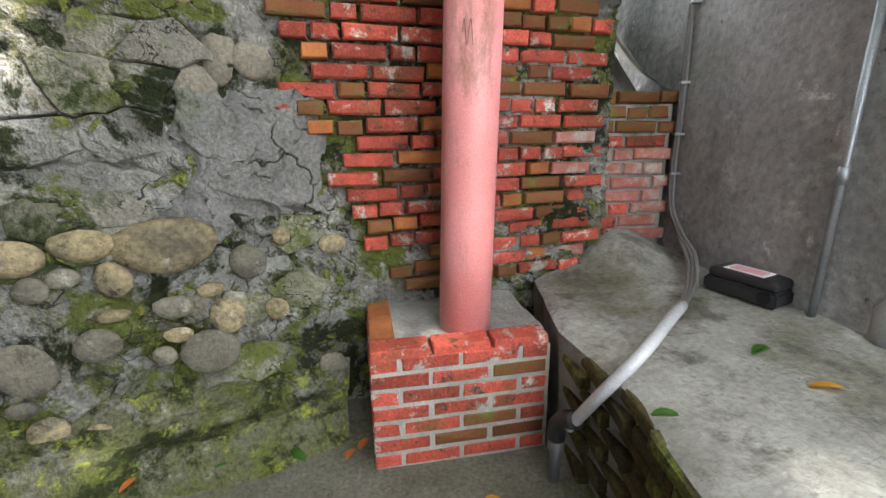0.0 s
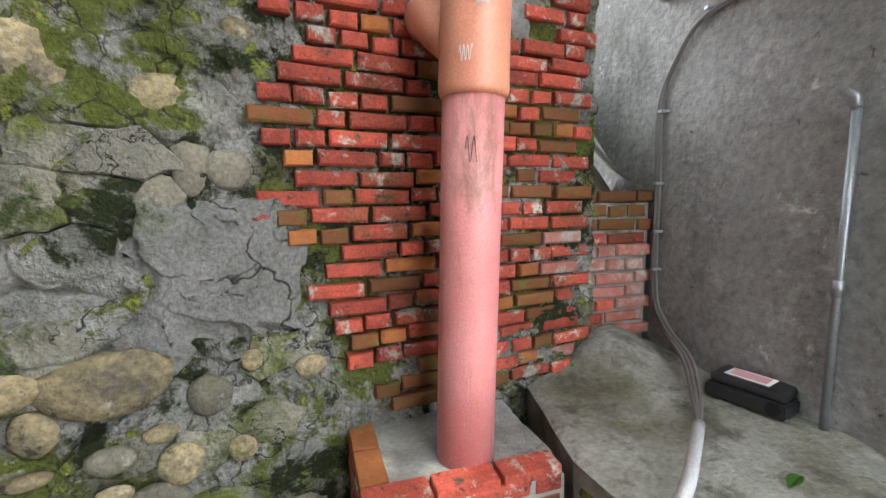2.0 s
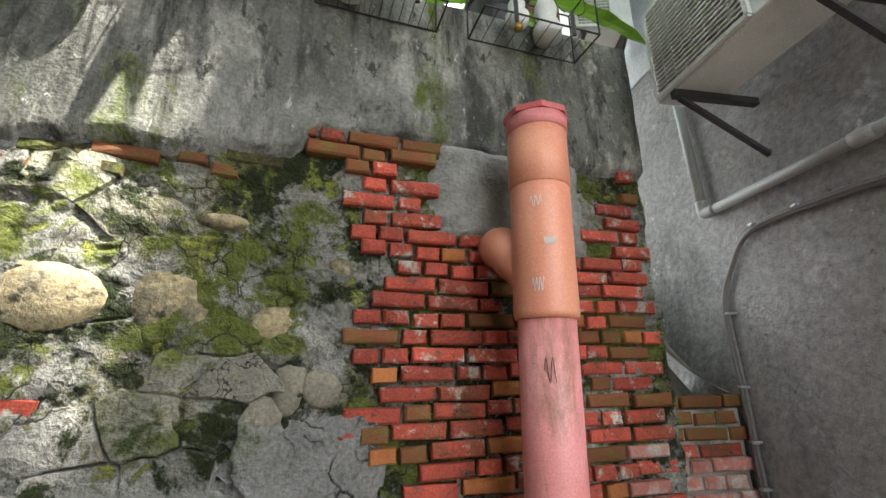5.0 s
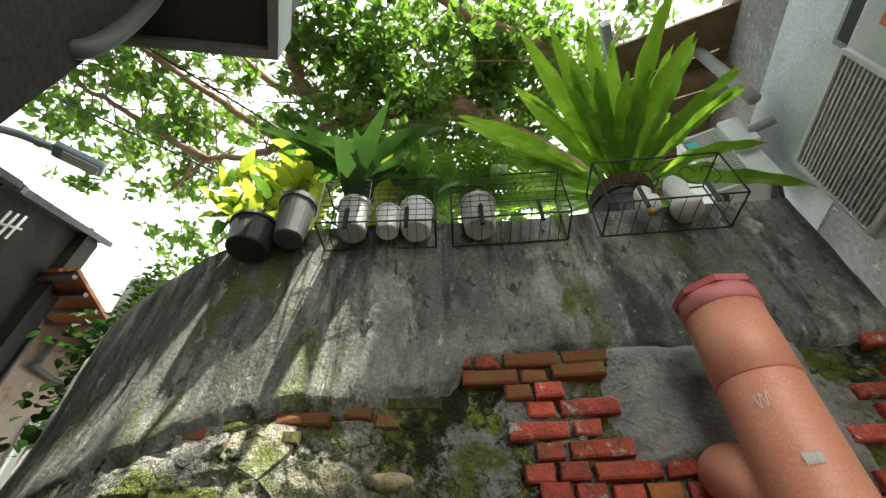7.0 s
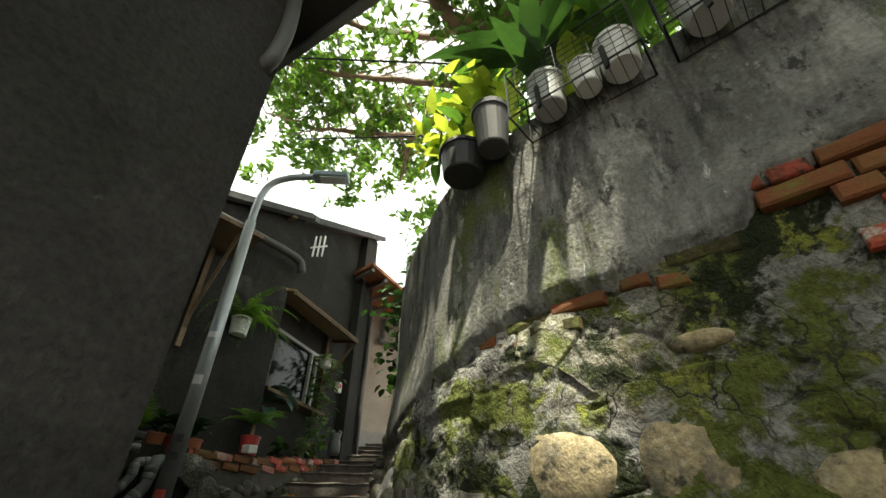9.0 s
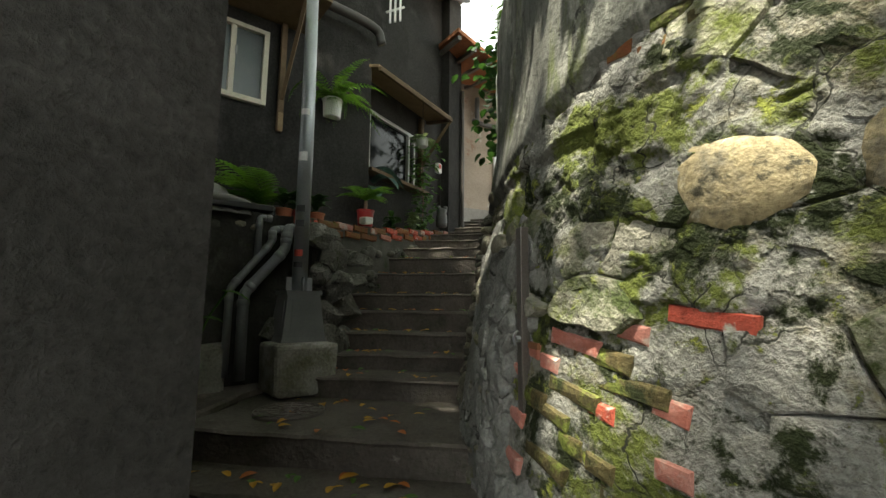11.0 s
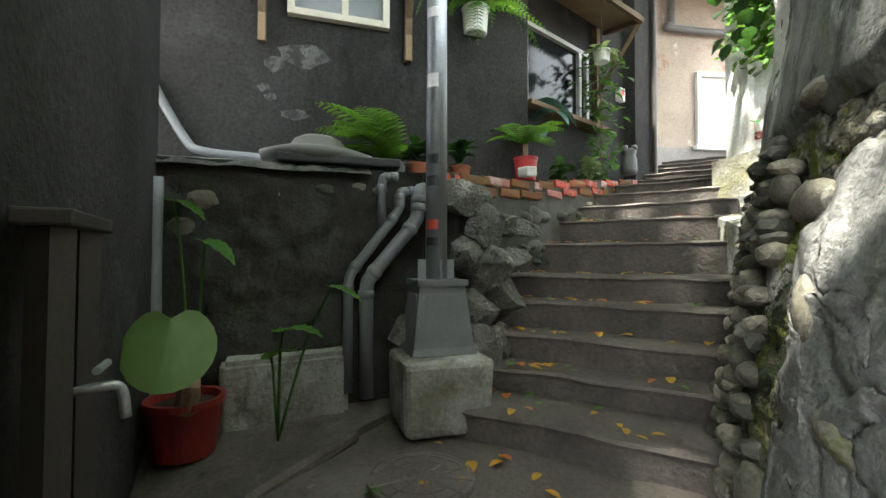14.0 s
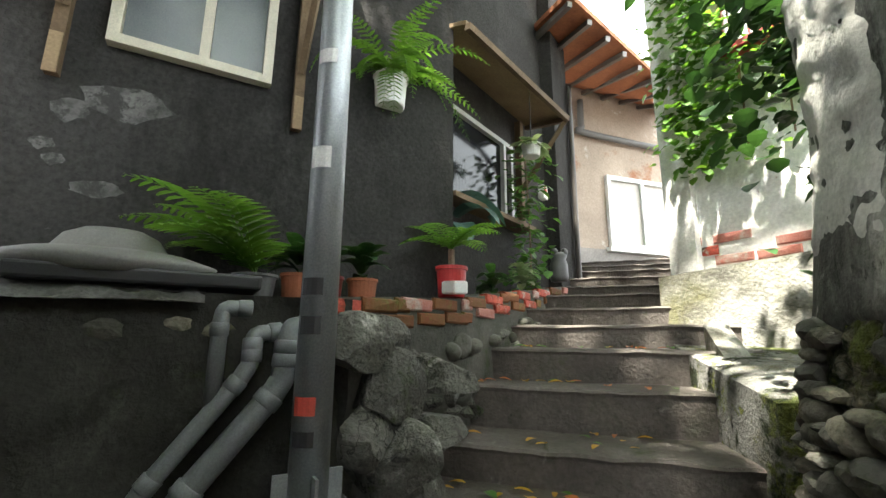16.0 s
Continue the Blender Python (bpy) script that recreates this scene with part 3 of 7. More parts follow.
# flat rubble: cells of an uneven net, each a low bulged slab between open joints
def cell(points, i, sx=1.0, sz=1.55):
    cx, cz = points[i]
    poly = [(cx - .3, cz - .3), (cx + .3, cz - .3), (cx + .3, cz + .3), (cx - .3, cz + .3)]
    for j, (px, pz) in enumerate(points):
        if j == i or abs(px - cx) > 0.7 or abs(pz - cz) > 0.7:
            continue
        dx, dz = (px - cx) * sx, (pz - cz) * sz
        mx, mz = (px + cx) / 2, (pz + cz) / 2
        a, b = dx * sx, dz * sz
        out = []
        for k in range(len(poly)):
            p, q = poly[k], poly[(k + 1) % len(poly)]
            fp, fq = a * (p[0] - mx) + b * (p[1] - mz), a * (q[0] - mx) + b * (q[1] - mz)
            if fp <= 0:
                out.append(p)
            if fp * fq < 0:
                u = fp / (fp - fq)
                out.append((p[0] + (q[0] - p[0]) * u, p[1] + (q[1] - p[1]) * u))
        poly = out
        if len(poly) < 3:
            return []
    return poly


net = []
for r in range(19):
    for c in range(17):
        net.append((1.30 + 0.235 * c + (0.11 if r % 2 else 0) + rng.uniform(-.085, .085), 0.02 + 0.143 * r + rng.uniform(-.045, .045)))


def slab_bm(poly):
    """Rounded slab over a cell, in the wall's own bend."""
    bm = bmesh.new()
    cx, cz = sum(p[0] for p in poly) / len(poly), sum(p[1] for p in poly) / len(poly)
    ring = []
    for k, p in enumerate(poly):
        q = poly[(k + 1) % len(poly)]
        n = max(1, int(math.hypot(q[0] - p[0], q[1] - p[1]) / 0.05))
        ring += [(p[0] + (q[0] - p[0]) * m / n, p[1] + (q[1] - p[1]) * m / n) for m in range(n)]
    rise = rng.uniform(-0.004, 0.014)
    levels = ((1.0, -0.04), (0.97, rise - 0.009), (0.90, rise), (0.5, rise + 0.004))
    vs = []
    for f, o in levels:
        vs.append([bm.verts.new(wall_point(cx + (p[0] - cx) * f + 0.022 * noise.noise((p[0] * 13, p[1] * 13, 0)), cz + (p[1] - cz) * f + 0.022 * noise.noise((p[0] * 13, p[1] * 13, 9)),
                                           o + 0.010 * hump(p[0] * f, p[1] * f, 4.0, 7) + 0.03 * hump(p[0], p[1], 0.0, 1.6))) for p in ring])
    m = len(ring)
    for a, b in zip(vs, vs[1:]):
        for k in range(m):
            bm.faces.new((a[k], a[(k + 1) % m], b[(k + 1) % m], b[k]))
    bm.faces.new(vs[-1])
    bmesh.ops.recalc_face_normals(bm, faces=bm.faces)
    return bm


for i, (s, z) in enumerate(net):
    p, n = wall_at(s)
    bare_brick = p.x > float(np.interp(z, EDGE_Z, EDGE_X)) - 0.10
    smooth_area = (1.45 < s < 1.95 and 0.95 < z < 1.45) or (1.3 < s < 2.0 and 2.0 < z < 2.5 and rng.random() < .6) or (s > 3.3 and rng.random() < .55)
    if bare_brick or smooth_area or z > split(s) - 0.10 or rng.random() < 0.5 or (2.5 < s < 3.3 and z < 1.5) or (s < 1.9 and z > 0.95):
        continue
    poly = cell(net, i)
    if len(poly) >= 3:
        r = rng.random()
        part("stone", slab_bm(poly), grey_stone if r < 0.45 else rubble, wall_main)

# cement smeared behind the pipe, and moss ledge along the foot
def smear(s0, s1, z0, z1, out, material, label, edge=0.05, broken=0.0):
    def place(u, v):
        s, z = s0 + (s1 - s0) * u, z0 + (z1 - z0) * v
        rim = min(u, 1 - u, v, 1 - v)
        k = min(1.0, rim * 7 + 0.15 * hump(s, z, 1.0, 9))
        return wall_point(s + edge * hump(s, z, 2, 5) * 0.6, z + edge * hump(s, z, 4, 5) * 0.6, out * k - 0.03 * (1 - k) + 0.012 * hump(s, z, 6, 12) + (broken * cracked(s * 1.2, z * 0.9 + 3.0) if broken else 0.0))
    return part("cement_patch", rough_sheet(bmesh.new(), 110 if broken else 44, 110 if broken else 44, place), material, wall_main, label, smooth=True)


pale_lime = surface("pale_lime_plaster", (0.29, 0.28, 0.235), (0.17, 0.17, 0.145), ((BLACKISH, 6, 0.56, 0.7, (1, 1, .5)),), 6, 0.9, 0.5, 80, contrast=0.4)
smear(0.38, s_of_x(-0.30), 2.12, 2.66, 0.05, cement_patch, "rough pale cement patch")
smear(0.03, 0.20, 2.72, 3.25, 0.024, pale_lime, "pale lime-washed patch at the wall end")
smear(s_of_x(-1.80), s_of_x(-1.98), 2.44, 3.42, 0.026, pale_lime, "pale streak down the plaster", 0.09)
lime_end = surface("stained_whitewash", (0.62, 0.61, 0.57), (0.46, 0.455, 0.42), (((0.40, 0.395, 0.36), 2.4, 0.50, 0.72, (1.6, 1.6, 0.4)), ((0.30, 0.31, 0.22), 3.2, 0.58, 0.76, (1, 1, 0.6))), 3, 0.9, 0.4, 60)
smear(4.40, wall_len[-1] - 0.02, 2.20, 3.42, 0.034, lime_end, "pale whitewashed end of the wall", 0.0)
smooth_mortar = surface("smooth_grey_mortar", (0.22, 0.215, 0.205), (0.14, 0.14, 0.13), (((0.38, 0.37, 0.35), 3.0, 0.58, 0.72, U), (DARKMOSS, 3, 0.57, 0.68, U)), 5, 0.9, 0.6, 70, contrast=0.4, crack=3.0, depth=0.02)
smear(1.40, 1.95, 0.93, 1.48, 0.022, smooth_mortar, "flat grey mortar patch", 0.16)
smear(s_of_x(-2.10), s_of_x(-2.10) + 1.0, 0.75, 1.95, 0.035, smooth_mortar, "cracked grey mortar face beside the post", 0.2, 1.3)

moss_foot = bmesh.new()
FOOT = [(-0.42, 1.93, 0.13), (-0.7, 1.72, 0.16), (-1.1, 1.56, 0.15), (-1.6, 1.43, 0.17), (-2.1, 1.33, 0.24), (-2.5, 1.36, 0.5)]
def foot_place(u, v):
    k = u * (len(FOOT) - 1)
    i = min(int(k), len(FOOT) - 2)
    a, b = Vector(FOOT[i]), Vector(FOOT[i + 1])
    p = a.lerp(b, k - i)
    s = s_of_x(p.x)
    w = wall_point(s, p.z, -0.05)
    h = p.z + 0.05 * hump(p.x, v, 3, 3)
    if v < 0.3:
        q = Vector((p.x + 0.03, p.y - 0.16, 0)).lerp(Vector((p.x, p.y - 0.06, h)), v / 0.3)
        return q
    f = (v - 0.3) / 0.7
    return Vector((p.x + (w.x - p.x) * f, p.y - 0.06 + (w.y - p.y + 0.06) * f, h + 0.12 * f * f + 0.02 * hump(p.x, f, 1, 6)))
moss_wall = surface("bright_moss_on_mortar", (0.11, 0.13, 0.022), (0.15, 0.145, 0.105), (((0.03, 0.038, 0.01), 5, 0.50, 0.57, U), ((0.3, 0.29, 0.26), 3, 0.54, 0.64, U), ((0.3, 0.33, 0.05), 11, 0.56, 0.64, U)), 7, 0.95, 0.9, 60, contrast=0.5, depth=0.03)
part("mossy_footing", rough_sheet(moss_foot, 60, 18, foot_place), moss_wall, wall_main, "low moss-covered mortar footing", smooth=True)

# buttress of pale brick at the wall's end, with a sloping cement top
buttress = thing("buttress", "pale brick buttress with sloping cement top in the wall corner", "buttress", "structure")
bt = bmesh.new()
prism(bt, [(0.82, 2.54), (1.19, 2.61), (1.15, 2.95), (0.80, 2.95)], 0.3, [1.40, 1.40, 1.46, 1.95])
part("core", bt, grey_mortar, buttress)
cap = bmesh.new()
def cap_place(u, v):
    x = 0.80 + 0.41 * u
    y = 2.50 + 0.17 * u + 0.75 * v
    return Vector((x, y, 1.47 + 0.60 * (1 - u) ** 1.5 * (0.5 + 0.5 * v) + 0.22 * v + 0.01 * hump(u * 3, v * 3)))
part("cement_top", rough_sheet(cap, 14, 10, cap_place), concrete, buttress, "sloping cement top", smooth=True)
bz, row = 0.72, 0
while bz < 1.44:
    s = 0.0 if row % 2 else -0.06
    while s < 0.34:
        half = rng.random() < 0.4 or s < 0 or s > 0.22
        w = 0.105 if half else 0.222
        lay_brick(buttress, "olive" if bz > 1.28 else "pale" if rng.random() < .7 else "red", half, (0.83 + s + w / 2, 2.525 + 0.19 * (s + w / 2), bz + rng.uniform(-.004, .004)), Vector((0.19, -0.98, 0)), rng.uniform(-.02, .02))
        s += w + 0.012
    bz += COURSE
    row += 1

# ---- concrete slab to the right, with its brick side ----
slab = thing("raised_slab", "raised stained concrete slab with mossy brick side", "ledge", "structure")
def slab_top(u, v):
    # u: along the lane edge from the wall to the viewer, v: from the edge to the house wall
    y = 2.62 - 2.3 * u
    xe = 0.47 + 0.13 * min(1.0, max(0.0, (1.75 - y) / 0.4)) + 0.05 * max(0.0, 1.0 - y) + 0.012 * hump(y * 3, 1)
    xw = 1.26 + (2.565 - y) * 0.2146
    x = xe + (xw - xe) * v
    rise = 0.17 * math.exp(-((x - 0.95) ** 2 / 0.05 + (y - 2.52) ** 2 / 0.07))
    return Vector((x, y, 0.55 + 0.06 * v + rise + 0.010 * hump(x, y, 0, 2.5) - 0.025 * math.exp(-v * 22)))
part("top", rough_sheet(bmesh.new(), 60, 30, slab_top), concrete, slab, smooth=True)
side = bmesh.new()
def slab_side(u, v):
    p = slab_top(u, 0)
    return Vector((p.x + 0.035 * (1 - v) - 0.0 * v, p.y, -0.1 + (p.z + 0.1) * v))
part("side", rough_sheet(side, 40, 8, slab_side), grey_mortar, slab)
for r in range(8):
    for k in range(7):
        y = 1.66 - 0.235 * k - 0.11 * (r % 2)
        p = slab_top((2.62 - y) / 2.3, 0)
        zz = 0.035 + r * 0.066
        lay_brick(slab, "mossy", False, (p.x + 0.035 * (1 - (zz + 0.1) / (p.z + 0.1)) - 0.014, y, zz), Vector((-1, -0.05, 0)), rng.uniform(-.03, .03), (1, 1, 0.92))

# ---- brick plinth with the drain pipe ----
PX, PY = Vector((0.975, 0.225, 0)), Vector((-0.225, 0.975, 0))
PO = Vector((-0.245, 1.60, 0))
plinth = thing("brick_plinth", "red brick plinth with grey mortar joints around the drain pipe", "plinth")
core = bmesh.new()
c4 = [PO + PX * a + PY * b for a, b in ((0.005, 0.005), (0.706, 0.005), (0.706, 0.50), (0.005, 0.50))]
prism(core, [tuple(p.xy) for p in c4], -0.02, 0.475)
part("mortar_core", core, surface("pale_mortar", (0.42, 0.4, 0.36), (0.3, 0.29, 0.26), (), 8, 0.9, 0.5, 100), plinth)
for r in range(7):
    zz = 0.033 + 0.0695 * r
    s = 0.0
    first = r % 2 == 0
    while s < 0.68:
        half = first or s > 0.58
        first = False
        w = 0.105 if half else 0.222
        lay_brick(plinth, "red" if rng.random() < 0.93 else "olive", half, PO + PX * (s + w / 2) + Vector((0, 0, zz)), -PY, rng.uniform(-.01, .01), (1, 1, 1.0))
        s += w + 0.0135
    for k in range(2):
        lay_brick(plinth, "red", False, PO + PY * (0.12 + 0.235 * k + (0.05 if r % 2 else 0)) + Vector((0, 0, zz)), -PX, rng.uniform(-.01, .01))
rim = bmesh.new()
for k in range(3):
    block(rim, (0.222, 0.10, 0.058), Matrix.Translation(PO + PX * (0.115 + 0.236 * k) + PY * 0.055 + Vector((0, 0, 0.484))) @ Matrix.Rotation(0.226 + rng.uniform(-.02, .02), 4, "Z"), 0.006)
part("rim_course", rim, brick_red, plinth, "worn top course of red brick")
rim2 = bmesh.new()
for k in range(2):
    block(rim2, (0.10, 0.20, 0.058), Matrix.Translation(PO + PX * 0.055 + PY * (0.215 + 0.21 * k) + Vector((0, 0, 0.482))) @ Matrix.Rotation(0.226, 4, "Z"), 0.006)
part("rim_side", rim2, brick_orange, plinth, "orange-brown side bricks of the rim")
fill = bmesh.new()
def fill_place(u, v):
    p = PO + PX * (0.1 + 0.62 * u) + PY * (0.10 + 0.45 * v)
    return Vector((p.x, p.y, 0.497 + 0.015 * hump(p.x, p.y, 0, 6) - 0.01 * v))
part("cement_fill", rough_sheet(fill, 24, 18, fill_place), cement_patch, plinth, "rough cement fill", smooth=True)

# ---- painted, plastic and metal materials ----
def plain(name, colour, rough=0.5, metal=0.0, dirt=0.25, dirt_colour=(0.12, 0.11, 0.09), scale=9.0, bump=0.08):
    return surface(name, colour, tuple(c * 0.86 for c in colour), ((dirt_colour, scale, 0.70 - dirt * 0.3, 0.86, U),), scale * 0.6, rough, bump, 160, metal, spec=0.5)


pvc_pink = surface("pink_plastic_pipe", (0.72, 0.30, 0.30), (0.66, 0.22, 0.21), (((0.26, 0.12, 0.08), 5.0, 0.55, 0.70, (1, 1, 0.2)), ((0.75, 0.5, 0.48), 14, 0.64, 0.72, (1, 1, 0.3))), 2.2, 0.45, 0.06, 150, spec=0.5)
pvc_orange = surface("orange_plastic_pipe", (0.70, 0.30, 0.19), (0.66, 0.25, 0.16), (((0.4, 0.19, 0.12), 6.0, 0.64, 0.8, (1, 1, 0.3)),), 2.0, 0.42, 0.05, 150, spec=0.5)
pvc_red = plain("red_plastic_cap", (0.50, 0.10, 0.10), 0.5)
scrawl_white = plain("white_paint_scrawl", (0.8, 0.78, 0.76), 0.8)
scrawl_black = plain("black_scratches", (0.06, 0.03, 0.03), 0.8)
pvc_grey = plain("grey_plastic_pipe", (0.20, 0.21, 0.22), 0.42, 0, 0.3)
pvc_pale = plain("pale_grey_pipe", (0.30, 0.31, 0.30), 0.45, 0, 0.3)
steel = plain("galvanised_steel", (0.36, 0.38, 0.40), 0.42, 0.6, 0.3, (0.16, 0.14, 0.12))
dark_steel = plain("brown_weathered_steel", (0.16, 0.14, 0.13), 0.38, 0.5, 0.3)
black_plastic = plain("black_plastic", (0.022, 0.022, 0.024), 0.5, 0, 0.15, (0.08, 0.075, 0.07))
black_iron = plain("black_iron_wire", (0.02, 0.02, 0.02), 0.5, 0.3, 0.1)
cable_grey = plain("grey_cable_sheath", (0.17, 0.16, 0.155), 0.55)
hose_clear = plain("cloudy_plastic_hose", (0.45, 0.45, 0.46), 0.25)
white_enamel = plain("white_enamelled_metal", (0.72, 0.74, 0.73), 0.4, 0, 0.25, (0.35, 0.33, 0.28))
white_plastic = plain("white_plastic", (0.75, 0.75, 0.73), 0.45, 0, 0.2, (0.4, 0.38, 0.3))
grey_plastic = plain("grey_plastic", (0.11, 0.11, 0.115), 0.5, 0, 0.2)
teal_sticker = plain("teal_sticker", (0.10, 0.42, 0.45), 0.5)
orange_print = plain("orange_print", (0.75, 0.25, 0.08), 0.5)
red_plastic = plain("dark_red_plastic", (0.20, 0.018, 0.014), 0.5, 0, 0.3, (0.09, 0.03, 0.02))
terracotta = plain("terracotta", (0.36, 0.12, 0.06), 0.8)
soil = surface("dark_soil", (0.05, 0.036, 0.025), (0.03, 0.022, 0.016), (), 20, 0.95, 0.8, 120)
wood = surface("weathered_wood", (0.17, 0.118, 0.072), (0.115, 0.078, 0.048), (((0.1, 0.07, 0.05), 4, 0.6, 0.75, (4, 4, 0.6)),), 6, 0.8, 0.3, 80)
pale_wood = surface("pale_plywood", (0.31, 0.225, 0.135), (0.24, 0.165, 0.10), (((0.2, 0.14, 0.08), 4, 0.62, 0.75, (3, 3, 0.6)),), 4, 0.75, 0.2, 80)
bark = surface("brown_bark", (0.30, 0.21, 0.15), (0.19, 0.13, 0.095), (((0.28, 0.24, 0.2), 5, 0.6, 0.75, U),), 7, 0.9, 0.6, 60)
paper = plain("white_label_paper", (0.8, 0.78, 0.78), 0.7)
dull_pink = plain("pink_label_print", (0.7, 0.35, 0.38), 0.7)


def leafy(name, a, b, glow=0.45, rough=0.45):
    """A leaf: glossy, with light passing through it."""
    m, nt, lk, bs = node_mat(name)
    coord = nt.new("ShaderNodeNewGeometry").outputs["Position"]
    col = blend(nt, lk, noise_fac(nt, lk, coord, 9.0, 0.35, 0.65), a, b)
    isl = nt.new("ShaderNodeNewGeometry")
    hsv = nt.new("ShaderNodeHueSaturation")
    mr = nt.new("ShaderNodeMapRange")
    mr.inputs["To Min"].default_value, mr.inputs["To Max"].default_value = 0.65, 1.35
    lk.new(isl.outputs["Random Per Island"], mr.inputs["Value"])
    lk.new(mr.outputs[0], hsv.inputs["Value"])
    lk.new(col, hsv.inputs["Color"])
    lk.new(hsv.outputs[0], bs.inputs["Base Color"])
    bs.inputs["Roughness"].default_value = rough
    tr = nt.new("ShaderNodeBsdfTranslucent")
    warm = blend(nt, lk, 0.5, hsv.outputs[0], (a[0] * 2.4, a[1] * 2.0, a[2] * 1.2))
    lk.new(warm, tr.inputs["Color"])
    mix = nt.new("ShaderNodeMixShader")
    mix.inputs[0].default_value = glow
    lk.new(bs.outputs[0], mix.inputs[1])
    lk.new(tr.outputs[0], mix.inputs[2])
    lk.new(mix.outputs[0], nt["Material Output"].inputs["Surface"])
    return m


leaf_nest = leafy("bright_nest_fern_leaf", (0.15, 0.30, 0.03), (0.08, 0.20, 0.02), 0.55)
leaf_fern = leafy("fern_green", (0.10, 0.22, 0.03), (0.06, 0.15, 0.02), 0.45)
leaf_dark = leafy("dark_green_leaf", (0.03, 0.085, 0.02), (0.02, 0.055, 0.015), 0.3)
leaf_mid = leafy("mid_green_leaf", (0.07, 0.17, 0.03), (0.045, 0.12, 0.02), 0.45)
leaf_lime = leafy("yellow_green_leaf", (0.30, 0.40, 0.06), (0.18, 0.30, 0.04), 0.5)
leaf_pale = leafy("pale_grey_green_leaf", (0.22, 0.30, 0.17), (0.16, 0.24, 0.12), 0.3)
leaf_tree = leafy("tree_leaf", (0.085, 0.185, 0.03), (0.04, 0.10, 0.018), 0.5)
leaf_fallen = leafy("fallen_yellow_leaf", (0.55, 0.32, 0.02), (0.42, 0.2, 0.02), 0.15, 0.6)
leaf_orange = leafy("fallen_orange_leaf", (0.5, 0.14, 0.02), (0.35, 0.1, 0.02), 0.15, 0.6)


def blade(bm, base, aim, length, width, droop=0.3, n=8, fold=0.18, wave=0.0, tip=1.0, side=None):
    """A leaf blade from base along aim, bending down by droop."""
    aim = Vector(aim).normalized()
    p = Vector(base)
    right = side or aim.cross(Vector((0, 0, 1)))
    if right.length < 1e-3:
        right = Vector((1, 0, 0))
    right.normalize()
    rows = []
    d = aim.copy()
    for i in range(n + 1):
        u = i / n
        w = width * 0.5 * (math.sin(math.pi * min(1.0, (u * 0.92 + 0.08)) ** tip) ** 0.8) if i < n else 0.004
        up = right.cross(d).normalized()
        wv = wave * width * math.sin(u * 31 + length * 9)
        rows.append((bm.verts.new(p - right * w + up * (fold * w + wv)), bm.verts.new(p), bm.verts.new(p + right * w + up * (fold * w - wv))))
        p = p + d * (length / n)
        d = (d + Vector((0, 0, -droop / n * 1.6))).normalized()
    for a, b in zip(rows, rows[1:]):
        bm.faces.new((a[0], a[1], b[1], b[0]))
        bm.faces.new((a[1], a[2], b[2], b[1]))
    return bm


def frond(bm, base, aim, length, width, droop=0.7, n=16, leaflet=0.16):
    """A feathered fern frond."""
    p, d = Vector(base), Vector(aim).normalized()
    pts = []
    for i in range(n + 1):
        pts.append((p.copy(), d.copy()))
        p = p + d * (length / n)
        d = (d + Vector((0, 0, -droop / n * 1.6))).normalized()
    tube(bm, [q for q, _ in pts], [0.004 * (1 - 0.8 * i / n) for i in range(n + 1)], 4)
    for i, (q, e) in enumerate(pts[1:], 1):
        u = i / n
        l = width * (math.sin(math.pi * (0.12 + 0.86 * u)) ** 0.7)
        right = e.cross(Vector((0, 0, 1)))
        right = right.normalized() if right.length > 1e-3 else Vector((1, 0, 0))
        for s in (-1, 1):
            blade(bm, q, right * s + e * 0.55, l, l * leaflet * 1.7, 0.25, 3, 0.1)
    return bm


def broad(bm, base, centre, normal, size, lobes=0.0, n=22):
    """A heart-shaped leaf with its stalk; normal: the way its face looks."""
    normal = Vector(normal).normalized()
    down = (Vector((0, 0, -1)) - normal * normal.dot(Vector((0, 0, -1))))
    down = down.normalized() if down.length > 1e-3 else Vector((1, 0, 0))
    right = normal.cross(down)
    mid = bm.verts.new(Vector(centre) - down * size * 0.25)
    ring = []
    for k in range(n):
        a = 2 * math.pi * (k + 0.5) / n
        r = size * 0.5 * (1.05 + 0.22 * math.cos(a)) * (1 - 0.55 * math.exp(-((abs(a - math.pi)) / 0.33) ** 2)) * (1 + lobes * (0.5 if k % 3 else -0.6))
        c = Vector(centre) + down * r * math.cos(a) * 1.05 + right * r * math.sin(a) - normal * 0.16 * size * (math.sin(a) ** 2) * 0.6
        ring.append(bm.verts.new(c))
    for k in range(n):
        bm.faces.new((mid, ring[k], ring[(k + 1) % n]))
    a, b = Vector(base), Vector(centre) - down * size * 0.25
    tube(bm, smooth_line([a, a.lerp(b, 0.55) + Vector((0, 0, 0.08)), b], 6), 0.006, 6)
    return bm


# ---- drain pipe ----
pipe_axis = lambda h: Vector((0.105 + 0.028 * (h - 0.5), 1.885, h))
drain = thing("drain_pipe", "upright pink and orange plastic drain pipe with red cap", "pipe")
low = bmesh.new()
tube(low, [pipe_axis(h) for h in (0.485, 0.9, 1.3, 1.82)], 0.106, 32)
part("pipe", low, pvc_pink, drain, "scuffed pink plastic pipe", smooth=True)
mid = bmesh.new()
tube(mid, [pipe_axis(h) for h in (1.775, 1.79, 1.80, 2.02, 2.28, 2.29)], [0.112, 0.119, 0.120, 0.117, 0.117, 0.112], 32)
part("wye_fitting", mid, pvc_orange, drain, "orange plastic junction fitting", smooth=True)
up = bmesh.new()
tube(up, [pipe_axis(h) for h in (2.285, 2.29, 2.53)], [0.114, 0.121, 0.119], 32)
part("upper_socket", up, pvc_orange, drain, smooth=True)
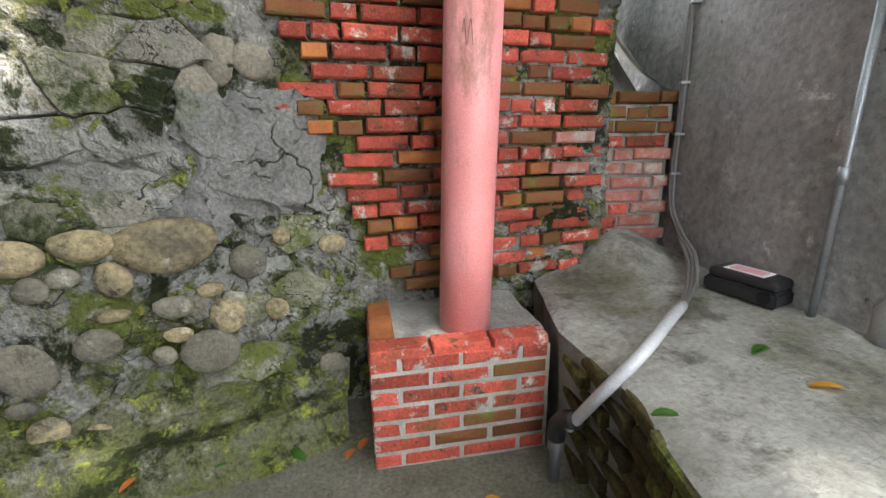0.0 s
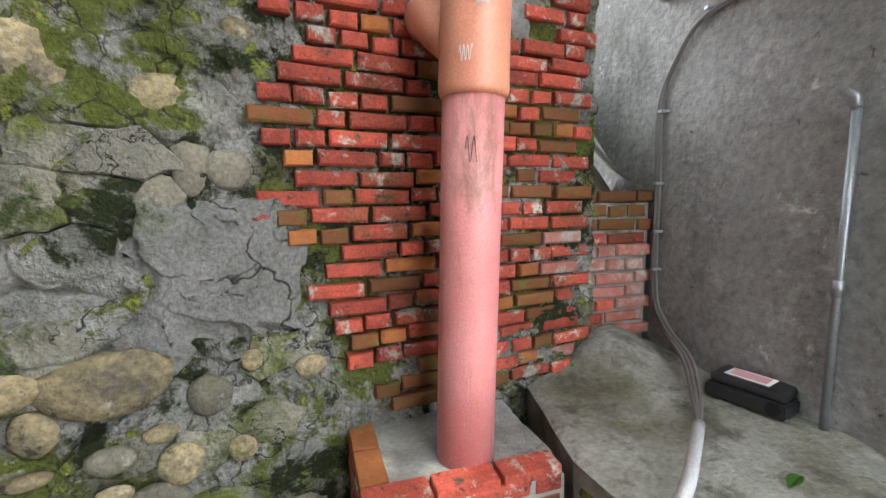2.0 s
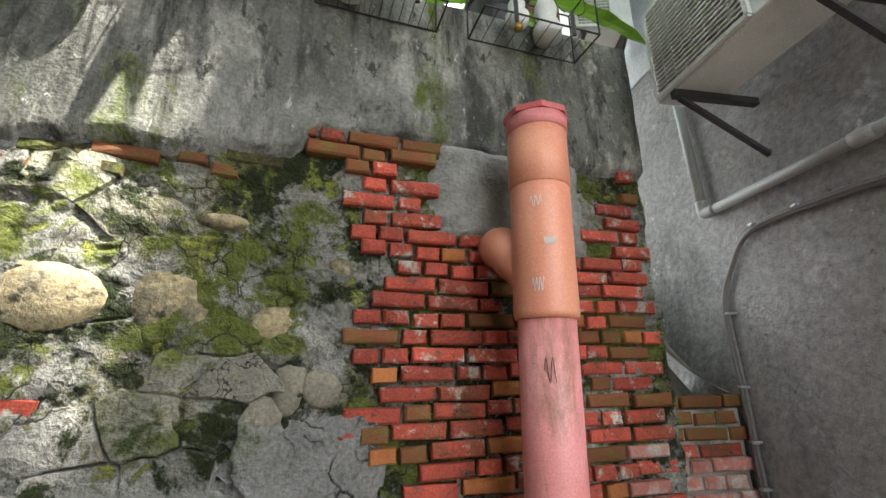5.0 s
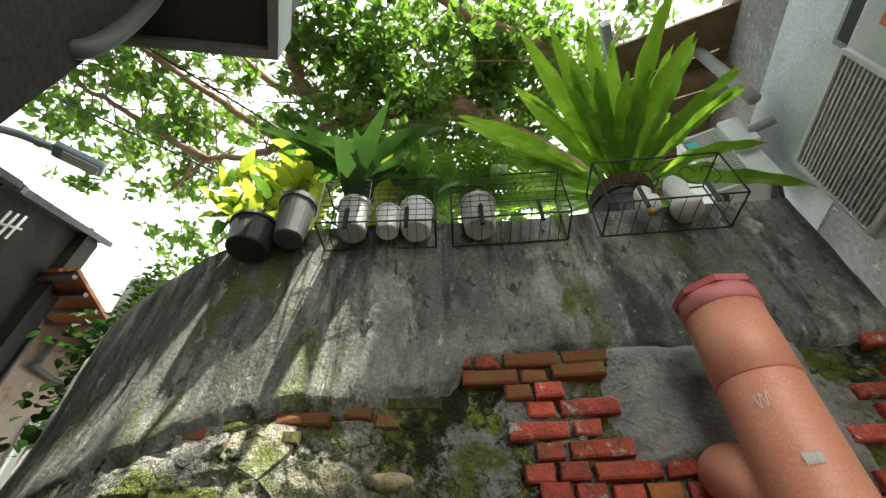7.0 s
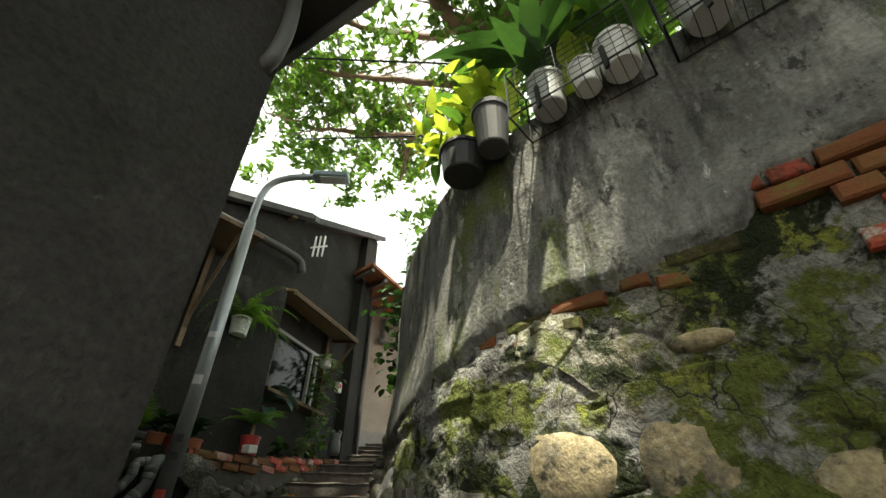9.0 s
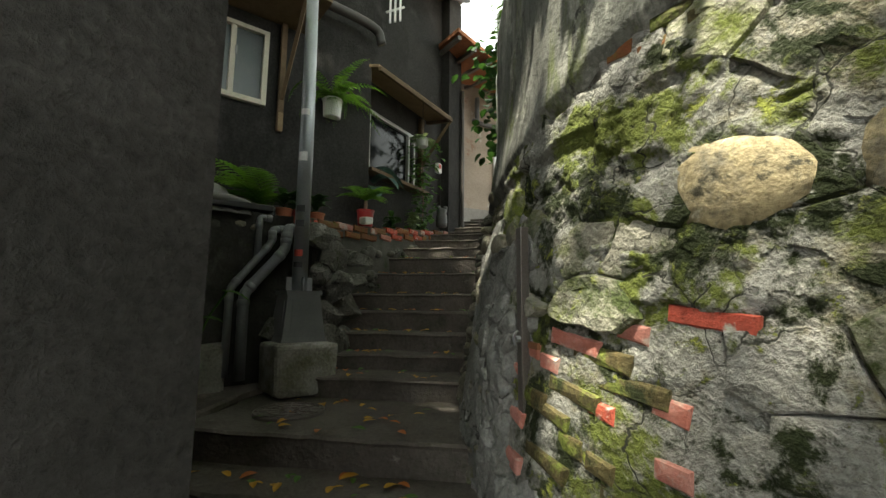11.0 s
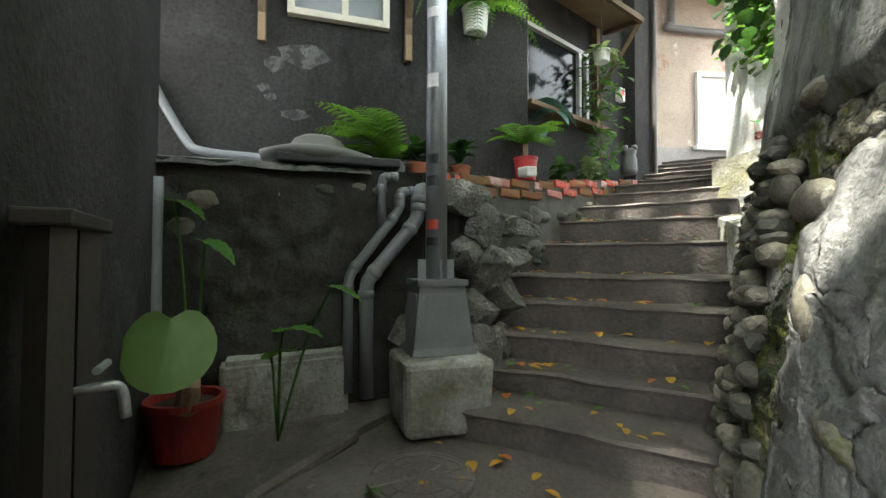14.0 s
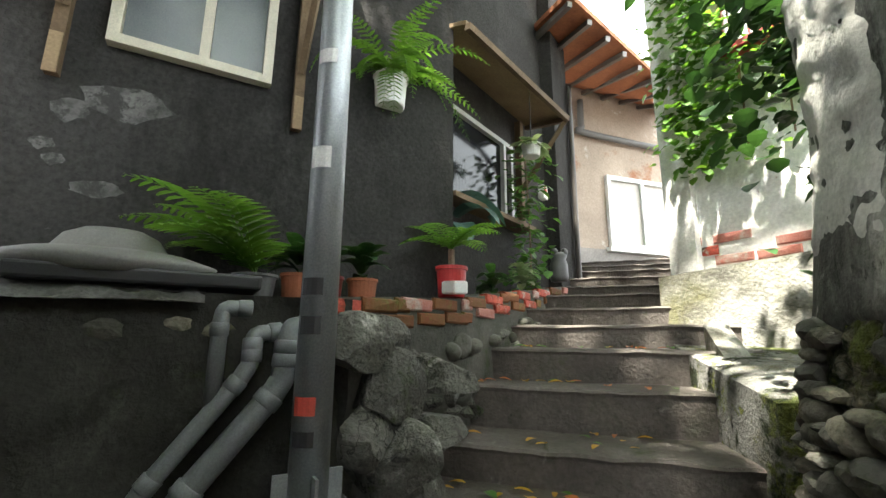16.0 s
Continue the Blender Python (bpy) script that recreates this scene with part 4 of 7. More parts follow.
capm = bmesh.new()
tube(capm, [pipe_axis(h) for h in (2.525, 2.53, 2.585)], [0.118, 0.125, 0.125], 32)
part("collar", capm, plain("pale_red_collar", (0.62, 0.2, 0.2), 0.5), drain, smooth=True)
capo = bmesh.new()
tube(capo, [pipe_axis(h) for h in (2.585, 2.587, 2.612)], [0.125, 0.135, 0.135], 8)
part("cap", capo, pvc_red, drain, "red octagonal screw cap")
br = bmesh.new()
tube(br, smooth_line([(0.14, 1.92, 1.92), (0.06, 1.97, 2.02), (0.01, 2.05, 2.10), (0.0, 2.24, 2.14)], 8), [0.085] * 8 + [0.090] * 9 + [0.088] * 8, 24)
part("branch", br, pvc_orange, drain, "orange branch pipe running into the wall", smooth=True)
for nm, mat_, h, a0, amp, n in (("scrawl", scrawl_white, 2.045, -0.15, 0.045, 9), ("scrawl", scrawl_white, 1.89, -0.55, 0.07, 4), ("scrawl", scrawl_white, 2.2, -0.5, 0.06, 3), ("scratches", scrawl_black, 1.60, -0.35, 0.12, 2)):
    bm = bmesh.new()
    if True:
        pts = []
        rad = 0.1215 if h > 1.8 else 0.108
        for i in range(n * 6 + 1):
            u = i / (n * 6)
            a = a0 - math.pi / 2 + 0.35 * u
            c = pipe_axis(h + amp * 0.35 * math.sin(u * n * math.pi * 1.7))
            pts.append(c + Vector((math.cos(a), math.sin(a), 0)) * rad)
        tube(bm, pts, 0.0011, 4)
    part(nm, bm, mat_, drain, "hand-drawn marks on the pipe")

# ---- house wall to the right: pipes, cables, machines ----
def on_right(y, z, out=0.0):
    x = 1.233 + (2.565 - y) * 0.2146
    return Vector((x - 0.977 * out, y - 0.21 * out, z))


def simple_tube(name, points, r, mat_, label, category, n=6, sides=12, bend=True):
    ob = part(name, tube(bmesh.new(), smooth_line(points, n) if bend else points, r, sides), mat_, smooth=True)
    return tagged(ob, label, category)


frame_pipe = thing("drain_frame_pipe", "pale grey plastic pipe elbowed across the dark wall", "pipe")
part("riser", tube(bmesh.new(), [on_right(2.58, 2.41, .04), on_right(2.63, 3.4, .04)], 0.026, 14), pvc_pale, frame_pipe, smooth=True)
part("run", tube(bmesh.new(), [on_right(2.58, 2.41, .04), on_right(1.1, 2.44, .04)], 0.026, 14), pvc_pale, frame_pipe, smooth=True)
elb = bmesh.new()
tube(elb, smooth_line([on_right(2.585, 2.48, .04), on_right(2.575, 2.415, .04), on_right(2.50, 2.41, .04)], 6), 0.031, 14)
part("coupling", tube(bmesh.new(), [on_right(1.83, 2.425, .04), on_right(1.75, 2.425, .04)], 0.032, 14), pvc_pale, frame_pipe, smooth=True)
part("elbow", elb, pvc_pale, frame_pipe, smooth=True)
CABLE = [(1.3, 2.25), (1.64, 2.25), (1.95, 2.265), (2.32, 2.25), (2.486, 2.09), (2.57, 1.89), (2.56, 1.50), (2.55, 0.95), (2.46, 0.77)]
for k in range(3):
    pts = [on_right(y + 0.012 * k, z - 0.01 * k, 0.02 + 0.006 * (k % 2)) for y, z in CABLE] + [Vector((1.19 - .02 * k, 2.2, 0.70)), Vector((1.08, 1.97 + .03 * k, 0.64)), Vector((0.9, 1.72, 0.64))]
    simple_tube("cable", pts, 0.0085 if k else 0.010, cable_grey, "grey cable clipped along the dark wall and slab", "cable", 6, 8)
clips = thing("cable_clips", "row of small metal cable clips on the dark wall", "clip")
for y, z in ((2.32, 2.26), (2.555, 1.86), (2.565, 1.50), (2.56, 1.25), (2.1, 2.27), (2.555, 1.05)):
    part("clip", block(bmesh.new(), (0.05, 0.03, 0.014), Matrix.Translation(on_right(y, z, 0.02)), 0.003), steel, clips)
simple_tube("hose", [(0.92, 1.75, 0.64), (0.80, 1.60, 0.645), (0.66, 1.44, 0.62), (0.55, 1.42, 0.50), (0.49, 1.50, 0.33), (0.47, 1.53, 0.27)], 0.021, hose_clear, "cloudy plastic hose bent over the slab edge", "hose")
elbow = thing("drain_elbow", "black rubber elbow on a short grey drain pipe", "pipe")
part("elbow", tube(bmesh.new(), smooth_line([(0.485, 1.50, 0.32), (0.46, 1.55, 0.285), (0.44, 1.57, 0.24), (0.44, 1.575, 0.19)], 5), 0.034, 14), black_plastic, elbow, smooth=True)
part("stub", tube(bmesh.new(), [(0.44, 1.575, 0.21), (0.44, 1.575, 0.14), (0.44, 1.575, 0.13), (0.44, 1.575, -0.02)], [0.030, 0.030, 0.022, 0.022], 14), pvc_grey, elbow, "short grey drain pipe", smooth=True)
conduit = thing("conduit", "upright galvanised conduit fixed to the dark wall", "conduit")
part("tube", tube(bmesh.new(), [on_right(1.74, 0.58, .03), on_right(1.74, 1.73, .03)], 0.0135, 12), steel, conduit, smooth=True)
part("coupling", tube(bmesh.new(), [on_right(1.74, 1.09, .03), on_right(1.74, 1.15, .03)], 0.018, 12), steel, conduit, smooth=True)
part("end_bend", tube(bmesh.new(), [on_right(1.74, 1.72, .03), on_right(1.745, 1.755, .035), on_right(1.77, 1.775, .05)], 0.017, 12), steel, conduit, smooth=True)
simple_tube("conduit", [on_right(1.42, 0.6, .03), on_right(1.42, 2.2, .03)], 0.012, steel, "upright galvanised conduit fixed to the dark wall", "conduit")

bait = thing("bait_box", "black plastic rodent bait box with a printed label", "box", at=(1.29, 1.95, 0.605))
BM = pose(0, 0, 0, 0, 0, -62)
bb = bmesh.new()
prism(bb, [(-0.145, -0.085), (0.145, -0.085), (0.145, 0.085), (-0.145, 0.085)], 0.0, 0.062)
bmesh.ops.bevel(bb, geom=bb.edges[:], offset=0.01, segments=2, affect="EDGES")
bmesh.ops.transform(bb, matrix=BM, verts=bb.verts)
part("base", bb, black_plastic, bait, world=False)
lid = bmesh.new()
block(lid, (0.27, 0.15, 0.04), BM @ pose(0, 0, 0.082), 0.014)
part("lid", lid, black_plastic, bait, world=False)
part("label", block(bmesh.new(), (0.16, 0.09, 0.002), BM @ pose(-0.01, 0, 0.1035)), paper, bait, "white printed label", world=False)
part("print", block(bmesh.new(), (0.13, 0.06, 0.002), BM @ pose(-0.01, 0, 0.1048)), dull_pink, bait, "faded pink print", world=False)
# no opening is cut: a black disc gives the hole its darkness
part("entry", tube(bmesh.new(), [BM @ Vector((0.1, -0.087, 0.035)), BM @ Vector((0.1, -0.07, 0.035))], 0.026, 14), plain("painted_hole_black", (0.004, 0.004, 0.004), 0.9), bait, "round black disc drawn as the entry hole", world=False)
jug = thing("plastic_jug", "grey-white plastic jug on the slab by the wall", "jug", at=(1.47, 1.52, 0.60))
part("body", lathe(bmesh.new(), [(0.05, 0), (0.06, 0.01), (0.06, 0.11), (0.03, 0.16), (0.022, 0.18)]), pvc_pale, jug, smooth=True, world=False)
part("cap", lathe(bmesh.new(), [(0.026, 0.175), (0.026, 0.2), (0.0, 0.2)]), grey_plastic, jug, world=False)


def air_conditioner(centre, rz, size, label):
    """Outdoor unit; its front looks along -y before turning."""
    w, d, h = size
    t = thing("air_conditioner", label, "air conditioner", at=centre)
    t.rotation_euler = (0, 0, radians(rz))
    part("casing", block(bmesh.new(), (w, d, h), pose(0, 0, h / 2), 0.012), white_enamel, t, world=False)
    gr = bmesh.new()
    n = int(h / 0.025)
    for k in range(n):
        block(gr, (w * 0.60, 0.012, 0.010), pose(-w * 0.16, -d / 2 - 0.012, 0.03 + (h - 0.06) * k / (n - 1)))
    for k in range(9):
        block(gr, (0.005, 0.010, h - 0.05), pose(-w * 0.16 + w * 0.6 * (k / 8 - 0.5), -d / 2 - 0.008, h / 2))
    part("grille", gr, plain("pale_grille", (0.6, 0.6, 0.57), 0.5), t, "pale slatted grille", world=False)
    rimb = bmesh.new()
    for a, b, c, e in ((w * .62, .02, 0, h - .02), (w * .62, .02, 0, .02)):
        block(rimb, (a, 0.02, b), pose(-w * 0.16, -d / 2 - 0.012, e))
    for sx in (-1, 1):
        block(rimb, (0.02, 0.02, h - .04), pose(-w * 0.16 + sx * w * .305, -d / 2 - 0.012, h / 2))
    part("grille_frame", rimb, white_enamel, t, world=False)
    # near-black sheet on the casing: shade behind the grille put in as colour
    part("fan_recess", block(bmesh.new(), (w * 0.58, 0.004, h - 0.06), pose(-w * 0.16, -d / 2 - 0.003, h / 2)), plain("shadow_grey", (0.035, 0.035, 0.035), 0.8), t, "flat dark sheet in place of the shade behind the grille", world=False)
    for sx in (-1, 1):
        bk = bmesh.new()
        block(bk, (0.035, d + 0.22, 0.04), pose(sx * w * 0.36, 0.1, -0.022), 0.003)
        part("bracket", bk, plain("dark_bracket_steel", (0.07, 0.07, 0.075), 0.5, 0.5), t, "dark steel wall bracket", world=False)
        leg = bmesh.new()
        tube(leg, [(sx * w * 0.36, -d / 2 + 0.02, -0.04), (sx * w * 0.36, d / 2 + 0.18, -0.32)], 0.016, 4)
        part("strut", leg, plain("dark_strut_steel", (0.07, 0.07, 0.075), 0.5, 0.5), t, world=False)
    return t


ac_near = air_conditioner((0.9675 + 0.12, 1.80 + 0.02, 2.87), -77.9, (0.86, 0.30, 0.53), "white outdoor air conditioner on dark brackets above the lane")
part("orange_mark", block(bmesh.new(), (0.10, 0.004, 0.05), pose(0.30, -0.153, 0.40)), orange_print, ac_near, "small orange printed mark", world=False)
ac_far = air_conditioner((0.86, 2.86, 3.80), 0, (0.40, 0.30, 0.62), "small white outdoor air conditioner beside the wall top")
part("sticker", block(bmesh.new(), (0.07, 0.003, 0.13), pose(-0.13, -0.177, 0.47)), teal_sticker, ac_far, "teal sticker", world=False)
part("valve_cover", block(bmesh.new(), (0.15, 0.10, 0.28), pose(0.12, -0.20, 0.42), 0.012), white_enamel, ac_far, world=False)
part("pipe_stub", tube(bmesh.new(), [(0.17, -0.24, 0.38), (0.30, -0.30, 0.34)], 0.03, 12), pvc_pale, ac_far, smooth=True, world=False)
pale_panel = part("wall_pale_patch", block(bmesh.new(), (0.03, 1.5, 0.9), Matrix.Translation(on_right(2.35, 4.0, 0.0)) @ Matrix.Rotation(0.2114, 4, "Z")), surface("peeling_white_paint", (0.62, 0.66, 0.68), (0.5, 0.54, 0.56), (((0.25, 0.24, 0.23), 3, 0.6, 0.7, U),), 3, 0.7, 0.3, 60))
tagged(pale_panel, "peeling pale paint on the house wall above the machines", "wall", kind="structure")
win_r = thing("window_1", "small dark window with metal mesh high on the house wall", "window", "structure")
for nm, sz, m_, off in (("frame", (0.05, 0.62, 0.5), pvc_pale, 0.03), ("mesh", (0.05, 0.54, 0.42), plain("dark_mesh", (0.03, 0.03, 0.032), 0.5), 0.045)):
    part(nm, block(bmesh.new(), sz, Matrix.Translation(on_right(1.75, 3.72, off)) @ Matrix.Rotation(0.2114, 4, "Z"), 0.004), m_, win_r)

# roof edge of the right-hand house: boards under a metal gutter
eave_r = thing("eave_right", "brown boarded eave with grey metal gutter", "eave", "structure")
for k in range(9):
    part("board", block(bmesh.new(), (1.15, 0.30, 0.03), pose(1.02, 2.3 + 0.31 * k, 5.0 + 0.004 * (k % 3), 0, 7, 0)), wood, eave_r)
for k in range(3):
    part("rafter", block(bmesh.new(), (1.1, 0.08, 0.12), pose(1.0, 2.6 + 0.9 * k, 4.93, 0, 7, 0)), wood, eave_r)
part("gutter", block(bmesh.new(), (0.07, 3.2, 0.10), pose(0.44, 3.5, 4.98), 0.01), steel, eave_r, "grey metal gutter")
part("fascia_pipe", tube(bmesh.new(), [(1.06, 2.4, 4.2), (1.05, 2.42, 5.0)], 0.04, 12), pvc_pale, eave_r, smooth=True)

# ---- eave of the house by the lane corner ----
eave_l = thing("eave_left", "dark overhanging concrete eave of the corner house", "eave", "structure")
part("slab", prism(bmesh.new(), [(-1.27, 0.83), (0.75, -1.55), (0.2, -2.6), (-1.6, -1.2), (-2.25, -0.02), (-2.02, 0.38)], 3.88, 4.06), surface("dark_eave_paint", (0.05, 0.045, 0.045), (0.035, 0.032, 0.032), (), 3, 0.8, 0.2, 40), eave_l)
part("fascia", prism(bmesh.new(), [(-1.26, 0.86), (-1.19, 0.78), (0.82, -1.55), (0.75, -1.55), (-1.27, 0.80), (-2.02, 0.35), (-2.03, 0.39)], 3.84, 4.12), steel, eave_l, "grey metal fascia")
# added block above the eave, out of view, keeps sun off the brickwork
part("parapet", prism(bmesh.new(), [(-1.25, 0.80), (0.73, -1.53), (0.1, -2.5), (-1.2, -0.9), (-1.85, 0.42)], 4.06, 5.1), dark_render, eave_l)
simple_tube("corrugated_pipe", [(-1.20, 0.06, 3.85), (-1.27, 0.17, 3.78), (-1.41, 0.335, 3.78), (-1.465, 0.40, 3.73), (-1.49, 0.43, 3.48), (-1.50, 0.42, 3.24), (-1.56, 0.38, 3.20)], 0.032, plain("sooty_grey_hose", (0.085, 0.085, 0.085), 0.6), "grey corrugated drain pipe under the eave", "pipe")

# added slab, not a known roof: cuts the sky light over the yard
part("court_eave", prism(bmesh.new(), [(-2.95, -0.45), (-3.95, -1.09), (-4.25, -0.62), (-3.25, 0.02)], 4.5, 4.62), dark_render, eave_l, "unseen dark slab added to shade the small yard")

# ---- wall top: wire baskets, pots and plants ----
def top_point(s, z, out):
    p, n = wall_at(s)
    q = p + n * out
    return Vector((q.x, q.y, z))


def wire(bm, a, b, r=0.0028):
    tube(bm, [a, b], r, 5)


def wire_basket(x0, x1, z0, z1, depth, label, scrolls=False):
    s0, s1 = s_of_x(x1), s_of_x(x0)
    t = thing("wire_basket", label, "basket")
    front, back = 0.05 + depth, 0.03
    rim = bmesh.new()
    cs = [(s0, front), (s1, front), (s1, back), (s0, back)]
    for h in (z0, z1):
        for k in range(4):
            a, b = cs[k], cs[(k + 1) % 4]
            wire(rim, top_point(a[0], h, a[1]), top_point(b[0], h, b[1]), 0.005)
    for s, o in cs:
        wire(rim, top_point(s, z0, o), top_point(s, z1, o), 0.005)
    part("rim", rim, black_iron, t)
    grid = bmesh.new()
    if not scrolls:
        n = int((s1 - s0) / 0.045)
        for k in range(1, n):
            s = s0 + (s1 - s0) * k / n
            wire(grid, top_point(s, z0, front), top_point(s, z1, front), 0.0017)
            wire(grid, top_point(s, z0, front), top_point(s, z0, back), 0.0017)
        for k in range(1, 8):
            h = z0 + (z1 - z0) * k / 8
            wire(grid, top_point(s0, h, front), top_point(s1, h, front), 0.0017)
    else:
        for c in (0.25, 0.72):
            for sd in (-1, 1):
                pts = []
                for i in range(22):
                    a = i / 21 * 4.6
                    r = 0.075 * (1 - i / 26)
                    pts.append(top_point(s0 + (s1 - s0) * c + sd * (0.035 + r * math.sin(a)), z0 + (z1 - z0) * 0.55 - r * math.cos(a) * 1.2, front))
                tube(grid, pts, 0.003, 5)
        for k in range(1, 9):
            s = s0 + (s1 - s0) * k / 9
            wire(grid, top_point(s, z0, front), top_point(s, z0, back), 0.002)
    part("scrollwork" if scrolls else "mesh", grid, black_iron, t)
    for s in (s0 + 0.25 * (s1 - s0), s0 + 0.75 * (s1 - s0)):
        part("hook", block(bmesh.new(), (0.02, 0.012, 0.14), Matrix.Translation(top_point(s, z0 + 0.02, front + 0.004))), black_iron, t)
    return t


wire_basket(-0.10, 0.50, 3.24, 3.56, 0.20, "black scroll-fronted wire basket hung on the wall top", True)
wire_basket(-0.80, -0.26, 3.24, 3.56, 0.17, "black wire mesh basket hung on the wall top")
wire_basket(-1.40, -0.88, 3.24, 3.56, 0.17, "black wire mesh basket hung on the wall top")


def pot(name, at, r, h, mat_, label, soil_on=True, flare=0.8):
    t = thing(name, label, "pot", at=at)
    part("body", lathe(bmesh.new(), [(r * flare, 0), (r * (flare + .06), 0.008), (r * 0.97, h * 0.88), (r * 1.06, h * 0.885), (r * 1.06, h), (r * 0.93, h), (r * 0.9, h * 0.86), (0.0, h * 0.86)], sides=22), mat_, t, smooth=False, world=False)
    if soil_on:
        part("soil", lathe(bmesh.new(), [(r * 0.9, h * 0.865), (r * 0.4, h * 0.9), (0.0, h * 0.905)], sides=14), soil, t, world=False)
    return t


def at_top(x, z, out):
    p = top_point(s_of_x(x), z, out)
    return (p.x, p.y, p.z)


pot("flower_pot", at_top(-1.27, 3.25, 0.13), 0.085, 0.20, plain("pale_grey_glaze", (0.45, 0.46, 0.45), 0.4), "pale grey round pot in a wire basket")
pot("flower_pot", at_top(-1.10, 3.25, 0.13), 0.065, 0.15, white_plastic, "small white pot in a wire basket")
pot("flower_pot", at_top(-0.97, 3.25, 0.13), 0.085, 0.18, white_plastic, "white round pot in a wire basket")
pot("flower_pot", at_top(-0.68, 3.25, 0.13), 0.09, 0.19, plain("grey_white_glaze", (0.55, 0.56, 0.55), 0.4), "grey-white pot in a wire basket")
pot("flower_pot", at_top(-1.55, 3.24, 0.12), 0.095, 0.28, plain("dark_grey_plastic", (0.055, 0.055, 0.058), 0.65), "tall dark grey plastic pot on the wall edge", flare=0.72)
pot("flower_pot", at_top(-1.75, 3.20, 0.12), 0.12, 0.17, black_plastic, "black plastic basket pot on the wall edge")
pot("flower_pot", at_top(0.12, 3.44, -0.14), 0.17, 0.20, black_plastic, "large black pot holding the nest fern")
orn = thing("garden_ornament", "small white ceramic ornament in the scroll basket", "ornament", at=at_top(0.10, 3.25, 0.16))
part("body", lathe(bmesh.new(), [(0.03, 0), (0.055, 0.03), (0.06, 0.07), (0.035, 0.11), (0.045, 0.14), (0.03, 0.17), (0, 0.18)]), white_plastic, orn, smooth=True, world=False)
orn2 = thing("garden_ornament", "white ceramic ornament on the wall top", "ornament", at=at_top(0.27, 3.25, 0.14))
part("body", lathe(bmesh.new(), [(0.07, 0), (0.075, 0.05), (0.05, 0.12), (0.06, 0.17), (0.055, 0.2), (0.035, 0.25), (0, 0.27)]), white_plastic, orn2, smooth=True, world=False)
bell = thing("bell", "little brass bell hanging under the basket", "bell", at=at_top(0.09, 3.20, 0.20))
part("body", lathe(bmesh.new(), [(0.022, 0), (0.018, 0.015), (0.012, 0.035), (0.0, 0.042)], sides=14), plain("brass", (0.55, 0.33, 0.08), 0.35, 0.8), bell, smooth=True, world=False)


def plant(name, label, at):
    return thing(name, label, "plant", at=at)


nest = plant("nest_fern", "large bright green bird's-nest fern with wavy upright leaves", at_top(0.14, 3.60, -0.12))
nb = Vector(nest.location)
r2 = random.Random(8)
part("root_ball", lathe(bmesh.new(), [(0.10, -0.02), (0.17, 0.03), (0.19, 0.10), (0.12, 0.16), (0.0, 0.17)], sides=18), surface("brown_root_fibre", (0.09, 0.05, 0.03), (0.05, 0.03, 0.02), (), 20, 0.95, 0.9, 90), nest, "dark fibrous root ball", world=False)
for k in range(64):
    a = 2 * math.pi * k / 64 * 3.0 + r2.uniform(-.2, .2)
    steep = r2.uniform(0.35, 1.5)
    aim = Vector((math.cos(a), math.sin(a), steep))
    part("leaf", blade(bmesh.new(), nb + Vector((0.07 * math.cos(a), 0.07 * math.sin(a), 0.12)), aim, r2.uniform(0.6, 1.1), r2.uniform(0.075, 0.115), r2.uniform(0.1, 0.6), 22, 0.25, 0.09, 1.5), leaf_nest, nest)

for x, z, n, l, w, m_, nm, lb in ((-1.27, 3.46, 9, 0.5, 0.09, leaf_dark, "strap_leaf_plant", "dark green long-leaved plant in the grey pot"),
                                   (-0.97, 3.44, 22, 0.2, 0.08, leaf_mid, "leafy_plant", "mid-green leafy plant in the white pot"),
                                   (-1.55, 3.52, 24, 0.2, 0.085, leaf_lime, "variegated_plant", "yellow-green variegated plant in the tall grey pot"),
                                   (-1.75, 3.38, 24, 0.16, 0.065, leaf_lime, "croton_plant", "yellow-green croton plant in the black basket"),
                                   (-1.95, 3.46, 18, 0.15, 0.06, leaf_lime, "leafy_plant", "small lime-green plant at the wall's end"),
                                   (-1.10, 3.40, 16, 0.16, 0.09, leaf_lime, "flowering_plant", "pale green flowering plant behind the basket")):
    c = Vector(at_top(x, z, 0.10 if z < 3.5 else 0.1))
    t = plant(nm, lb, tuple(c))
    for k in range(int(n * 1.8)):
        a = r2.uniform(0, 6.28)
        stem = c + Vector((r2.uniform(-.10, .10), r2.uniform(-.10, .10), r2.uniform(0.0, 0.50)))
        part("leaf", blade(bmesh.new(), stem, (math.cos(a), math.sin(a), r2.uniform(0.2, 1.6)), l * r2.uniform(.6, 1.1), w * r2.uniform(.8, 1.3), r2.uniform(.3, 1.0), 7, 0.2, 0.03, 0.8), leaf_mid if k % 3 == 2 and m_ is leaf_lime else m_, t)
    st = bmesh.new()
    for k in range(3):
        tube(st, [c + Vector((0, 0, -0.06)), c + Vector((r2.uniform(-.06, .06), r2.uniform(-.06, .06), 0.28))], 0.006, 5)
    part("stems", st, leaf_mid, t)
cyc = plant("cycad", "small dark palm-like cycad in the grey-white pot", at_top(-0.66, 3.44, 0.08))
cb = Vector(cyc.location)
part("stem", tube(bmesh.new(), [cb, cb + Vector((0, 0, 0.16))], 0.03, 10), bark, cyc)
for k in range(13):
    a = 2 * math.pi * k / 13
    part("frond", frond(bmesh.new(), cb + Vector((0, 0, 0.15)), (math.cos(a), math.sin(a), r2.uniform(.5, 1.4)), 0.36, 0.10, 0.8, 12), leaf_fern, cyc)
tp = plant("trailing_leaf", "long drooping green leaf hanging over the basket", at_top(-0.60, 3.48, 0.2))
